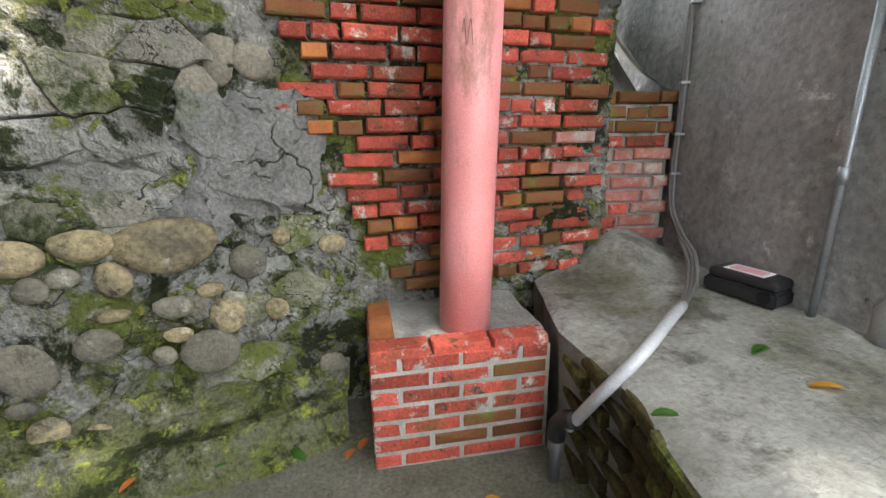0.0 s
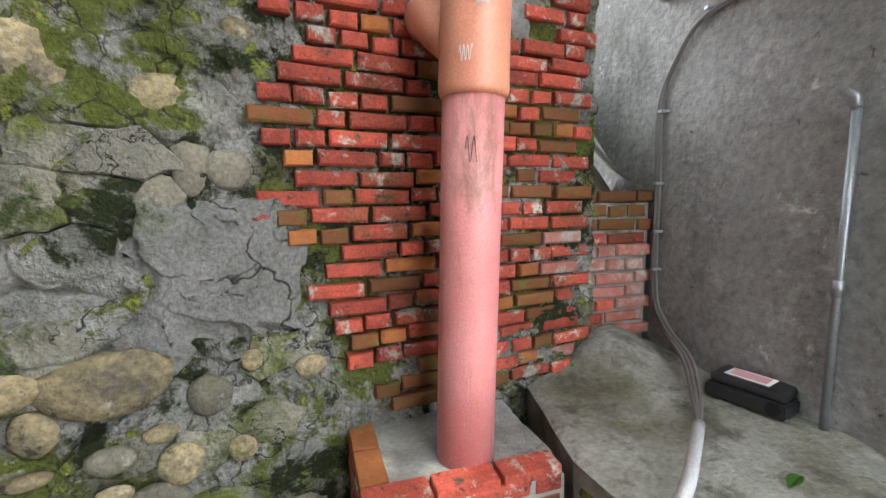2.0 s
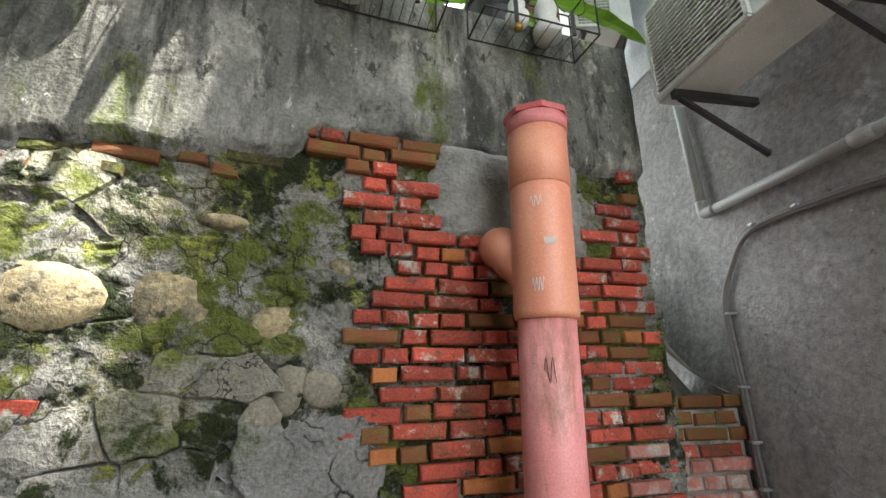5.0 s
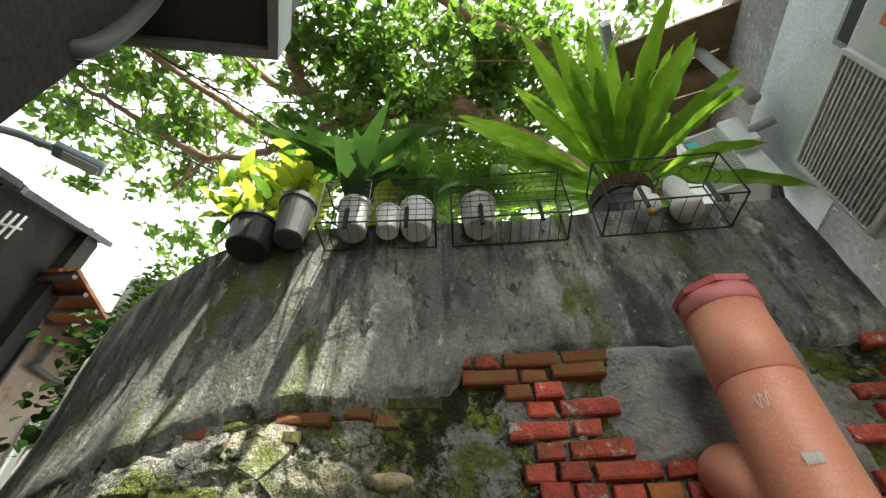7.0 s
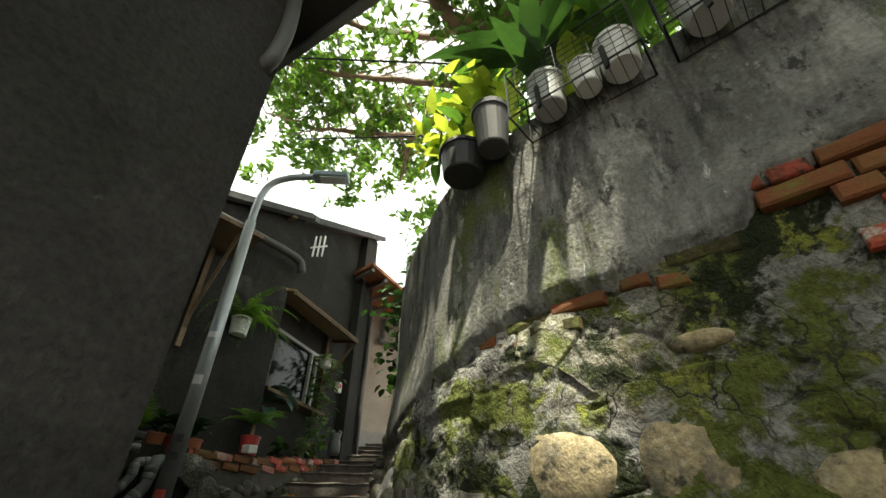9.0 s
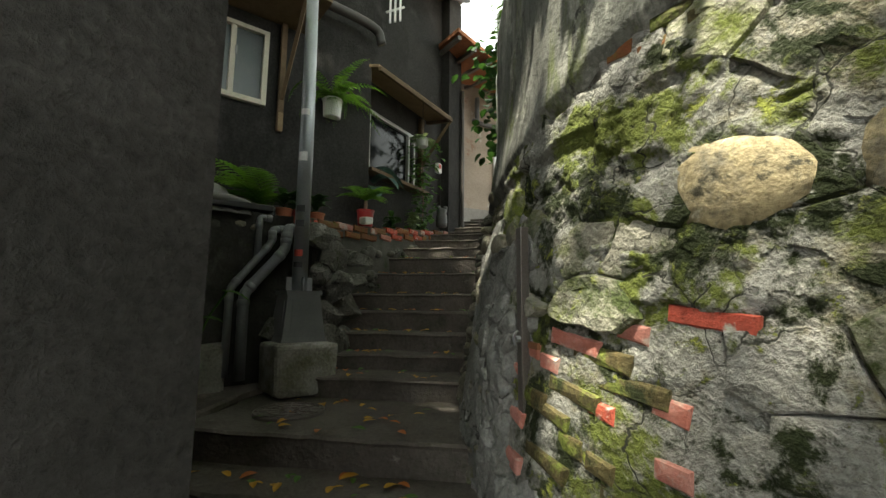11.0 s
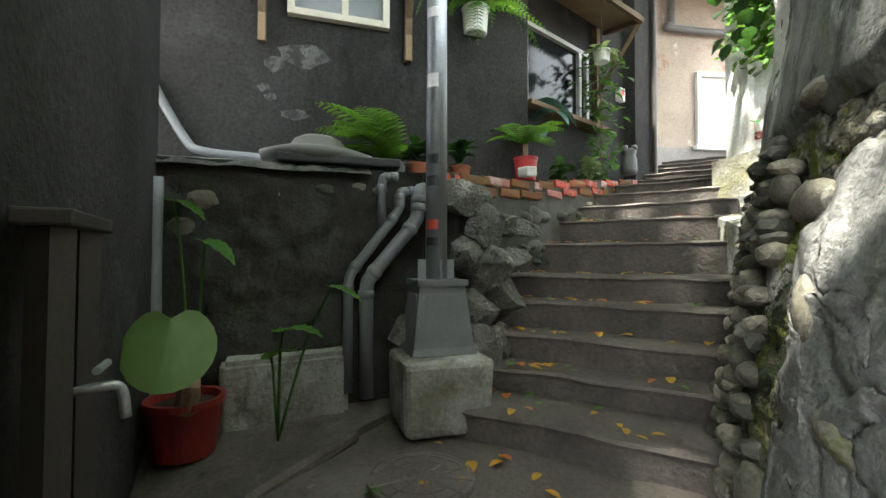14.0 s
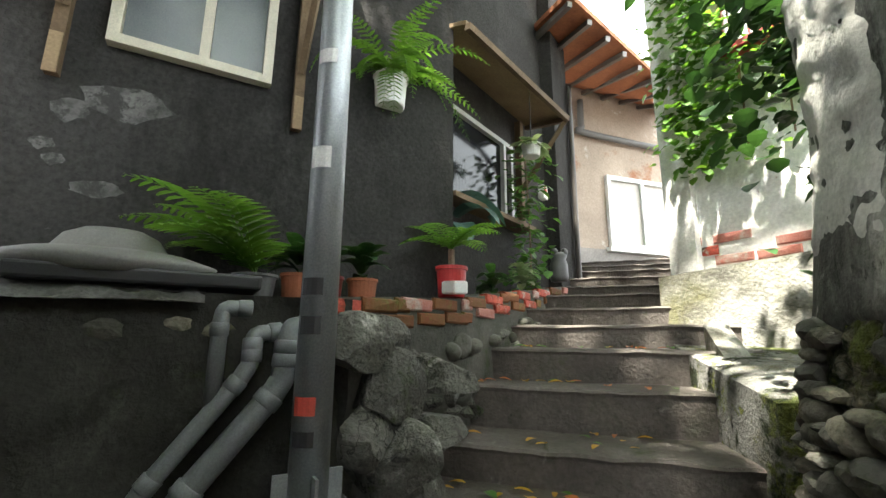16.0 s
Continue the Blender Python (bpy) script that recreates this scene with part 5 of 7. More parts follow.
part("leaf", blade(bmesh.new(), tp.location, Vector((0.3, -0.6, 0.1)), 0.4, 0.07, 1.6, 8), leaf_mid, tp)
part("leaf", blade(bmesh.new(), tp.location, Vector((-0.5, -0.4, 0.4)), 0.38, 0.07, 1.5, 8), leaf_mid, tp)

# ---- the big tree over the wall ----
tree = thing("tree", "large spreading tree with brown limbs and dense small leaves", "tree")
rt = random.Random(21)
BOUGHS = [([(1.6, 7.0, 0.0), (1.4, 6.0, 2.6), (0.9, 5.0, 4.6), (0.0, 4.0, 6.0), (-0.79, 3.2, 6.53), (-1.1, 2.87, 6.67), (-1.59, 2.79, 6.59), (-2.1, 2.49, 6.56), (-2.5, 2.04, 6.58), (-2.57, 1.67, 6.66), (-2.3, 1.2, 7.0)], 0.22),
          ([(0.9, 5.0, 4.6), (0.5, 3.6, 6.2), (0.18, 2.83, 6.78), (-0.69, 1.95, 7.13), (-1.2, 1.0, 7.6)], 0.12),
          ([(-2.1, 2.49, 6.56), (-2.5, 2.38, 6.54), (-3.08, 2.23, 6.28), (-3.5, 2.1, 6.1), (-4.1, 2.0, 6.3), (-5.4, 2.3, 6.7)], 0.07),
          ([(0.0, 4.0, 6.0), (0.6, 3.6, 7.2), (1.3, 3.4, 8.0)], 0.08),
          ([(-1.1, 2.87, 6.67), (-1.3, 2.9, 7.6), (-1.6, 2.4, 8.4)], 0.07),
          ([(-3.5, 2.1, 6.1), (-4.3, 2.9, 6.4), (-5.6, 3.4, 6.6)], 0.05),
          ([(-4.1, 2.0, 6.3), (-4.7, 1.45, 6.7), (-5.3, 0.7, 7.1), (-5.9, 0.0, 7.7)], 0.05),
          ([(-3.08, 2.23, 6.28), (-3.9, 1.3, 6.9), (-4.6, 0.5, 7.5), (-5.1, -0.4, 8.1)], 0.05),
          # this limb and the next: invented reach out of view, for shade below
          ([(-2.5, 2.04, 6.58), (-3.4, 1.6, 7.4), (-4.1, 0.2, 8.2), (-4.4, -1.6, 8.8)], 0.06),
          ([(-1.2, 1.0, 7.6), (-1.0, -0.2, 7.8), (-0.9, -1.3, 7.8), (-0.8, -2.0, 7.9), (-0.6, -2.8, 8.0)], 0.06),
          ([(0.0, 4.0, 6.0), (-0.9, 4.6, 6.6), (-2.2, 4.4, 6.9), (-3.6, 3.8, 7.0)], 0.08)]
tips = []
for k, (pts, r) in enumerate(BOUGHS):
    line = smooth_line(pts, 8)
    n = len(line)
    line = [p + 0.05 * Vector((hump(i * .3, k), hump(i * .3, k + 9), hump(i * .3, k + 20))) for i, p in enumerate(line)]
    part("trunk" if k == 0 else "limb", tube(bmesh.new(), line, [r * (1 - 0.72 * i / n) for i in range(n)], 10), bark, tree, smooth=True)
    tips += line[n // 3:]
twigs = bmesh.new()
centres = []
for k in range(430):
    a = rt.choice(tips)
    b = a + Vector((rt.uniform(-1.5, 1.3), rt.uniform(-1.1, 1.5), rt.uniform(-0.5, 1.3)))
    tube(twigs, smooth_line([a, a.lerp(b, 0.5) + Vector((0, 0, rt.uniform(-.1, .2))), b], 4), [0.011 * (1 - 0.1 * i) for i in range(9)], 5)
    centres += [a.lerp(b, rt.uniform(.4, 1.0)), b]
tagged(part("twig_mass", twigs, bark, tree), kind="stuff")
# extra leaf clusters off the limbs, out of view, added to block the sun
for x0, x1, y0, y1, n in ((0.2, 4.8, -2.6, 1.2, 1000), (-1.0, 0.6, -3.3, -1.2, 150), (-3.9, -1.9, -3.4, -1.2, 260), (-5.2, -3.6, -3.4, -1.5, 90), (-3.2, -1.1, -1.2, 0.3, 200)):
    for k in range(n):
        centres.append(Vector((rt.uniform(x0, x1), rt.uniform(y0, y1), rt.uniform(7.3, 8.3))))
nr = np.random.RandomState(5)
cen = np.array([tuple(c) for c in centres])
keep = (cen[:, 2] > 5.3) & ~((cen[:, 1] < 2.0) & (cen[:, 2] < 6.2))
cen = cen[keep]
# leaves cut away along the sun's path to light the white wall, the upper steps, the bulge of the wall and the floor
for aim, wide, share in (((-4.7, 2.95, 3.7), 0.95, 0.0), ((-4.2, 1.45, 1.5), 0.26, 0.05), ((-1.8, 1.5, 2.0), 0.72, 0.10), ((-1.2, 1.35, 0.1), 0.30, 0.05)):
    rays = cen - np.array(aim)
    off_ray = rays - np.outer(rays @ np.array(SUN_DIR), np.array(SUN_DIR))
    cen = cen[(np.linalg.norm(off_ray, axis=1) > wide) | (nr.uniform(0, 1, len(cen)) < share)]
NL = 110000
twig_ends = cen[nr.randint(0, len(cen), NL // 9)] + nr.normal(0, 0.19, (NL // 9, 3)) * (1, 1, 0.7)
pick = twig_ends[nr.randint(0, len(twig_ends), NL)] + nr.normal(0, 0.055, (NL, 3))
d1 = nr.normal(0, 1, (NL, 3)) * (1, 1, 0.5)
d1 /= np.linalg.norm(d1, axis=1, keepdims=True)
d2 = np.cross(d1, nr.normal(0, 1, (NL, 3)))
d2 /= np.linalg.norm(d2, axis=1, keepdims=True)
ln = nr.uniform(0.045, 0.095, (NL, 1))
quad = np.stack([pick - d1 * ln, pick + d2 * ln * 0.5, pick + d1 * ln, pick - d2 * ln * 0.45], 1).reshape(-1, 3)
crown_me = bpy.data.meshes.new("crown")
crown_me.from_pydata(quad.tolist(), [], np.arange(NL * 4).reshape(-1, 4).tolist())
crown_me.materials.append(leaf_tree)
crown = new("crown", crown_me)
crown.parent = tree
tagged(crown, "dense crown of small bright green leaves, with unseen clusters added for shade", kind="stuff")
simple_tube("overhead_wire", [(-3.0, -0.2, 5.0), (-1.6, 2.2, 4.6), (-0.6, 4.4, 4.9)], 0.008, black_plastic, "thin black wire slung over the lane", "wire")
simple_tube("overhead_wire", [(-3.6, 0.6, 5.0), (-2.3, 2.2, 4.6), (-1.2, 4.4, 4.9)], 0.008, black_plastic, "thin black wire slung over the lane", "wire")

# ---- yard beside the stairs ----
yard = part("yard_floor", rough_sheet(bmesh.new(), 60, 40, lambda u, v: stair(0.9 + 3.6 * u, -1.40 - 2.0 * v, -0.2 if v == 0 else float(np.interp(0.9 + 3.6 * u, (0.9, 2.0, 2.9, 4.5), (0.02, 0.52, 0.89, 1.06))) + 0.03 * hump(u * 5, v * 5))), step_concrete)
tagged(yard, "rough dark concrete floor of the small yard", "floor", kind="structure")
kerb = part("yard_kerb", tube(bmesh.new(), [stair(2.2, -1.43, 0.62), stair(2.6, -1.43, 0.80), stair(2.9, -1.42, 0.915), stair(3.4, -1.42, 0.96)], [0.03, 0.035, 0.04, 0.03], 8), step_concrete)
tagged(kerb, "crumbling concrete edge between yard and landing", "kerb", kind="structure")
man = thing("manhole_cover", "round rusty cast-iron manhole cover in the landing", "manhole cover", at=tuple(stair(3.28, -0.98, 0.942)))
part("plate", lathe(bmesh.new(), [(0.20, -0.02), (0.20, 0.004), (0.0, 0.004)], sides=32), dark_steel, man, world=False)
ribs = bmesh.new()
for r in (0.06, 0.12, 0.17, 0.195):
    tube(ribs, [(r * math.cos(a * math.pi / 16), r * math.sin(a * math.pi / 16), 0.006) for a in range(33)], 0.004, 5)
for a in range(12):
    tube(ribs, [(0.03 * math.cos(a * .5236), 0.03 * math.sin(a * .5236), 0.006), (0.19 * math.cos(a * .5236), 0.19 * math.sin(a * .5236), 0.006)], 0.004, 5)
part("ribs", ribs, dark_steel, man, world=False)

# ---- street lamp ----
lamp = thing("street_lamp", "grey steel street lamp with a curved arm and cast base", "street lamp")
POLE = Vector((-3.985, 0.41, 0))
ped = bmesh.new()
block(ped, (0.40, 0.42, 0.34), Matrix.Translation((-3.93, 0.43, 1.12)) @ Matrix.Rotation(0.42, 4, "Z"), 0.03)
for v in ped.verts:
    v.co += 0.018 * Vector((hump(v.co.x, v.co.y, v.co.z, 6), hump(v.co.y, v.co.z, v.co.x, 6), 0))
pedestal = part("concrete_block", ped, concrete)
tagged(pedestal, "rough pale concrete block under the street lamp", "block")
bs_ = bmesh.new()
hw0, hw1 = 0.15, 0.115
for z0, z1, a, b in ((1.295, 1.33, hw0 + .01, hw0), (1.33, 1.62, hw0, hw1), (1.62, 1.65, hw1 + .012, hw1 + .012)):
    m = Matrix.Translation(POLE) @ Matrix.Rotation(0.42, 4, "Z")
    lump(bs_, [m @ Vector(p) for p in ((-a, -a, z0), (a, -a, z0), (a, a, z0), (-a, a, z0), (-b, -b, z1), (b, -b, z1), (b, b, z1), (-b, b, z1))], BOX_FACES)
cast_grey = plain("cast_base_grey", (0.17, 0.175, 0.175), 0.6, 0.2, 0.4)
part("base", bs_, cast_grey, lamp, "square tapered cast base")
for k in range(4):
    m = Matrix.Translation(POLE) @ Matrix.Rotation(0.42 + k * math.pi / 2, 4, "Z")
    pn = bmesh.new()
    lump(pn, [m @ Vector(p) for p in ((-.10, -.147, 1.36), (.10, -.147, 1.36), (.10, -.12, 1.36), (-.10, -.12, 1.36), (-.08, -.126, 1.58), (.08, -.126, 1.58), (.08, -.10, 1.58), (-.08, -.10, 1.58))], BOX_FACES)
    part("base_panel", pn, cast_grey, lamp)
part("pole", tube(bmesh.new(), [POLE + Vector((0, 0, 1.64)), POLE + Vector((0, 0, 3.0)), POLE + Vector((-.005, -.01, 4.15))], [0.056, 0.052, 0.045], 18), steel, lamp, smooth=True)
part("arm", tube(bmesh.new(), smooth_line([(-3.99, 0.40, 4.12), (-3.99, 0.41, 4.45), (-3.95, 0.48, 4.64), (-3.88, 0.64, 4.73), (-3.79, 0.84, 4.75)], 8), 0.034, 14), steel, lamp, smooth=True)
hd = bmesh.new()
block(hd, (0.15, 0.36, 0.07), Matrix.Translation((-3.72, 1.0, 4.755)) @ Matrix.Rotation(-0.41, 4, "Z"), 0.02)
head = part("head", hd, plain("lamp_head_grey", (0.25, 0.32, 0.34), 0.4, 0.2), lamp, "flat grey lamp head")
part("lens", block(bmesh.new(), (0.11, 0.26, 0.012), Matrix.Translation((-3.71, 1.02, 4.715)) @ Matrix.Rotation(-0.41, 4, "Z"), 0.004), plain("frosted_lens", (0.6, 0.62, 0.62), 0.25), lamp, "frosted lens")
for h, dz, m_ in ((2.62, 0.07, paper), (2.98, 0.05, paper), (2.23, 0.05, black_plastic), (1.90, 0.05, plain("red_paint_mark", (0.5, 0.06, 0.04), 0.6)), (2.12, 0.05, black_plastic), (1.82, 0.04, black_plastic)):
    st = bmesh.new()
    rows = [[st.verts.new(POLE + Vector((math.cos(a) * 0.056, math.sin(a) * 0.056, h + e))) for a in (-0.9, -0.6, -0.3, 0.0, 0.3)] for e in (0, dz)]
    for k in range(4):
        st.faces.new((rows[0][k], rows[0][k + 1], rows[1][k + 1], rows[1][k]))
    part("sticker", st, m_, lamp, "worn sticker or paint mark on the pole")
for k in range(4):
    a = 0.42 + k * math.pi / 2
    part("gusset", block(bmesh.new(), (0.05, 0.008, 0.1), Matrix.Translation(POLE + Vector((0.07 * math.cos(a), 0.07 * math.sin(a), 1.70))) @ Matrix.Rotation(a, 4, "Z")), steel, lamp)

# ---- ledge wall: dark rubble, slabs, pipes ----
LP, AN = Vector((-4.05, -0.23, 0)), Vector((0.915, 0.404, 0))
def on_ledge(y, z, out=0.0):
    k = (y - LP.y) / A_DIR.y
    return LP + A_DIR * k + AN * out + Vector((0, 0, z))
def on_house(y, z, out=0.0):
    return Vector((-4.73, -0.04, 0)) + A_DIR * ((y + 0.04) / A_DIR.y) + AN * out + Vector((0, 0, z))
ledge = thing("ledge_cap", "thin broken cement cap along the ledge wall", "ledge", "structure")
def cap_strip(u, v):
    y = -1.05 + 1.06 * u
    return on_ledge(y, 2.235 + 0.012 * hump(y, v, 2, 4) + (0.03 if 0.15 < v else -0.02), 0.07 - 0.62 * max(0, v - 0.15) + 0.025 * hump(y * 3, 1, 4, 3) * (v < 0.3))
part("cap", rough_sheet(bmesh.new(), 40, 8, cap_strip), surface("dark_weathered_cement", (0.15, 0.145, 0.135), (0.08, 0.078, 0.072), ((BLACKISH, 5.0, 0.5, 0.64, U), ((0.3, 0.29, 0.27), 9.0, 0.6, 0.7, U)), 5, 0.9, 0.6, 60, contrast=0.4), ledge, smooth=True)
ledge_face = thing("ledge_face", "dark mossy rubble and cement facing of the ledge wall", "wall", "structure")
def ledge_relief(u, v):
    y, z = -1.0 + 1.45 * u, 0.85 + 1.4 * v
    return on_ledge(y, z, 0.025 + 0.05 * hump(y, z, 3, 2.2) + 0.02 * hump(y, z, 8, 8))
part("facing", rough_sheet(bmesh.new(), 60, 60, ledge_relief), surface("damp_cement_facing", (0.06, 0.058, 0.053), (0.036, 0.035, 0.031), (((0.10, 0.097, 0.088), 2.6, 0.55, 0.72, U), (DARKMOSS, 3.2, 0.6, 0.75, U), ((0.03, 0.028, 0.025), 1.8, 0.55, 0.7, U)), 3, 0.92, 0.6, 50, spec=0.1), ledge_face, smooth=True)
for y, z, w, h, ms in ((-0.46, 2.08, 0.12, 0.20, GREY), (-0.62, 2.12, 0.14, 0.06, TAN), (-0.2, 2.13, 0.2, 0.08, GREY), (0.0, 2.14, 0.22, 0.08, GREY), (-0.75, 2.05, 0.18, 0.1, DARK), (-0.85, 1.9, 0.14, 0.12, DARK)):
    lay_stone(ledge_face, FLAT, on_ledge(y, z, 0.01), AN, w, h, 0.09, rng.uniform(-.2, .2))
sb = bmesh.new()
prism(sb, [tuple(on_ledge(y, 0, o).xy) for y, o in ((-0.66, 0.02), (-0.66, 0.14), (-0.1, 0.14), (-0.1, 0.02))], 0.8, [1.27, 1.24, 1.27, 1.29])
bmesh.ops.bevel(sb, geom=sb.edges[:], offset=0.025, segments=2, affect="EDGES")
tagged(part("stone_block", sb, concrete), "long pale cement block at the foot of the ledge wall", "block")

for nm, pts, r in (("a", [(0.10, 2.20, .10), (0.055, 2.20, .10), (0.055, 1.90, .10)], 0.024), ("b", [(0.19, 2.125, .09), (0.145, 2.12, .10), (0.145, 2.02, .11), (-0.105, 1.66, .11), (-0.105, 1.05, .11)], 0.027), ("c", [(0.31, 2.14, .06), (0.245, 2.145, .11), (0.235, 1.97, .12), (-0.02, 1.63, .12), (-0.015, 1.02, .12)], 0.038)):
    t = thing("waste_pipe", "grey plastic waste pipe bent down the ledge wall", "pipe", group="grey waste pipes")
    P3 = [on_ledge(y, z, o) for y, z, o in pts]
    line = [P3[0]]
    for a, b, c in zip(P3, P3[1:], P3[2:]):
        i, j = b + (a - b).normalized() * min(0.05, (a - b).length * .4), b + (c - b).normalized() * min(0.05, (c - b).length * .4)
        line += [i, i.lerp(b, 0.6).lerp(j, 0.15), i.lerp(b, .85).lerp(j, .5) if False else (i + j + 2 * b) / 4, j]
    line.append(P3[-1])
    part("pipe", tube(bmesh.new(), line, r, 16), pvc_grey, t, smooth=True)
    for q in P3[1:-1]:
        for e in (P3[P3.index(q) - 1], P3[P3.index(q) + 1]):
            d = (e - q).normalized()
            part("socket", tube(bmesh.new(), [q + d * 0.045, q + d * 0.05, q + d * 0.085, q + d * 0.088], [r, r * 1.15, r * 1.15, r], 16), pvc_grey, t, smooth=True)
simple_tube("down_pipe", [on_ledge(-0.93, 2.14, .07), on_ledge(-0.93, 1.6, .07), on_ledge(-0.92, 1.0, .07)], 0.032, pvc_grey, "grey capped pipe in the yard corner", "pipe")
simple_tube("wall_conduit", [on_house(-1.36, 2.86, .04), on_house(-1.30, 2.72, .04), on_house(-1.17, 2.47, .06), on_house(-1.08, 2.40, .08), on_house(-0.8, 2.38, .10), on_house(-0.55, 2.34, .25)], 0.026, pvc_grey, "grey pipe sweeping down the house front to the ledge", "pipe")
dome = thing("skylight_dome", "large weathered grey plastic skylight dome lying on the ledge", "skylight", at=tuple(on_ledge(-0.25, 2.30, -0.13)))
dome.rotation_euler = (0, 0, math.atan2(A_DIR.y, A_DIR.x))
dm = bmesh.new()
lathe(dm, [(0.30, 0.0), (0.31, 0.03), (0.315, 0.045), (0.22, 0.075), (0.16, 0.085), (0.13, 0.13), (0.08, 0.155), (0.0, 0.163)], sides=30)
for v in dm.verts:
    v.co.y *= 0.62
part("shell", dm, plain("weathered_grey_plastic", (0.17, 0.165, 0.155), 0.5, 0, 0.5, (0.14, 0.13, 0.11)), dome, smooth=True, world=False)
dk = bmesh.new()
block(dk, (0.66, 0.36, 0.05), pose(0.12, 0.0, -0.01), 0.01)
part("tray", dk, black_plastic, dome, "dark tray beneath the lid", world=False)

# ---- house front: window, brackets, plants ----
window_2 = thing("window_2", "white-framed sliding window in the dark house front", "window", "structure")
YA, YB, ZB = -0.65, -0.04, 3.35
fr = bmesh.new()
def bar(bm, y0, y1, z0, z1, o0, o1):
    lump(bm, [on_house(y0, z0, o0), on_house(y1, z0, o0), on_house(y1, z0, o1), on_house(y0, z0, o1), on_house(y0, z1, o0), on_house(y1, z1, o0), on_house(y1, z1, o1), on_house(y0, z1, o1)], BOX_FACES)
    bmesh.ops.recalc_face_normals(bm, faces=bm.faces)
    return bm
for y0, y1, z0, z1 in ((YA, YB, ZB, ZB + .045), (YA, YB, ZB + .68, ZB + .72), (YA, YA + .04, ZB + .045, ZB + .68), (YB - .04, YB, ZB + .045, ZB + .68)):
    bar(fr, y0, y1, z0, z1, -0.02, 0.05)
cream = plain("cream_window_frame", (0.62, 0.58, 0.47), 0.5, 0, 0.3)
part("window_frame", fr, cream, window_2)
part("sash", bar(bmesh.new(), -0.335, -0.295, ZB + .047, ZB + .678, 0.0, 0.045), cream, window_2)
glass = plain("dull_grey_glass", (0.12, 0.135, 0.14), 0.12, 0, 0.2)
part("pane", bar(bmesh.new(), YA + .042, -0.337, ZB + .047, ZB + .678, 0.004, 0.012), glass, window_2)
part("pane", bar(bmesh.new(), -0.293, YB - .042, ZB + .047, ZB + .678, 0.004, 0.016), glass, window_2)
part("catch", bar(bmesh.new(), -0.30, -0.285, ZB + .40, ZB + .48, 0.046, 0.062), plain("grey_catch", (0.3, 0.3, 0.3), 0.4), window_2)
for y in (-0.79, 0.085):
    br = thing("wooden_bracket", "weathered wooden awning bracket on the house front", "bracket")
    part("upright", bar(bmesh.new(), y - .022, y + .022, 3.15, 4.3, 0.0, 0.05), wood, br)
    part("foot", bar(bmesh.new(), y - .02, y + .02, 3.14, 3.32, 0.052, 0.06), pale_wood, br)
    part("brace", tube(bmesh.new(), [on_house(y, 3.45, .06), on_house(y + .02, 4.2, .55)], 0.022, 4), wood, br)
awn = thing("awning", "old boarded awning above the window", "awning")
part("board", bar(bmesh.new(), -1.0, 0.3, 4.22, 4.26, 0.0, 0.6), wood, awn)
acp = thing("air_conditioner", "cream air-conditioner casing on the house front", "air conditioner")
part("casing", bar(bmesh.new(), -1.35, -0.87, 3.55, 3.95, 0.0, 0.28), cream, acp)
for y, z, w, h in ((-0.55, 3.10, 0.3, 0.16), (-0.72, 3.02, 0.12, 0.1), (-0.78, 2.86, 0.08, 0.05), (-0.74, 2.80, 0.07, 0.05), (-0.60, 2.70, 0.17, 0.07)):
    bm = bmesh.new()
    pts = [on_house(y + w / 2 * math.cos(a) * (1 + .5 * hump(a, y, 1, 2)), z + h / 2 * math.sin(a) * (1 + .5 * hump(a, y, 5, 2)), 0.004) for a in [i * math.pi / 9 for i in range(18)]]
    bm.faces.new([bm.verts.new(p) for p in pts])
    tagged(part("wall_scar", bm, surface("bare_plaster_scar", (0.15, 0.147, 0.143), (0.06, 0.058, 0.056), (((0.05, 0.048, 0.047), 9, 0.5, 0.56, U),), 14, 0.9, 0.5, 90)), "pale scar of bare plaster on the dark wall", "wall scar", kind="structure")


def fern_pot(at, r, h, mat_, label, n, l, w, leaf, droop=0.9, rise=(0.2, 1.2), arc=(0, 6.28)):
    """A pot and, as its own thing, the fern in it."""
    pot("flower_pot", at, r, h, mat_, "%s pot holding a fern" % label)
    t = plant("fern", "%s" % ("green feathery fern in a %s pot" % label), (at[0], at[1], at[2] + h))
    c = Vector(t.location)
    for k in range(n):
        a = arc[0] + (arc[1] - arc[0]) * (k + rng.uniform(0, .8)) / n
        part("frond", frond(bmesh.new(), c, (math.cos(a), math.sin(a), rng.uniform(*rise)), l * rng.uniform(.7, 1.1), w, droop, 15), leaf, t)


# hanging fern basket by the house corner
hp = Vector((-4.97, 0.56, 3.42))
pot("hanging_pot", tuple(hp), 0.10, 0.19, white_plastic, "white plastic hanging pot with brown base")
hf = plant("hanging_fern", "lush light-green fern spilling from the hanging pot", tuple(hp + Vector((0, 0, 0.17))))
for k in range(30):
    a = rng.uniform(-0.9, 2.4)
    part("frond", frond(bmesh.new(), hp + Vector((0, 0, 0.17)), (math.cos(a), math.sin(a), rng.uniform(0.1, 1.5)), rng.uniform(.35, .75), 0.055, rng.uniform(.9, 2.2), 18, 0.2), leaf_fern, hf)
part("hanger", tube(bmesh.new(), [hp + Vector((0, 0, 0.19)), hp + Vector((-0.05, -0.02, 0.55))], 0.004, 5), black_iron, hf)

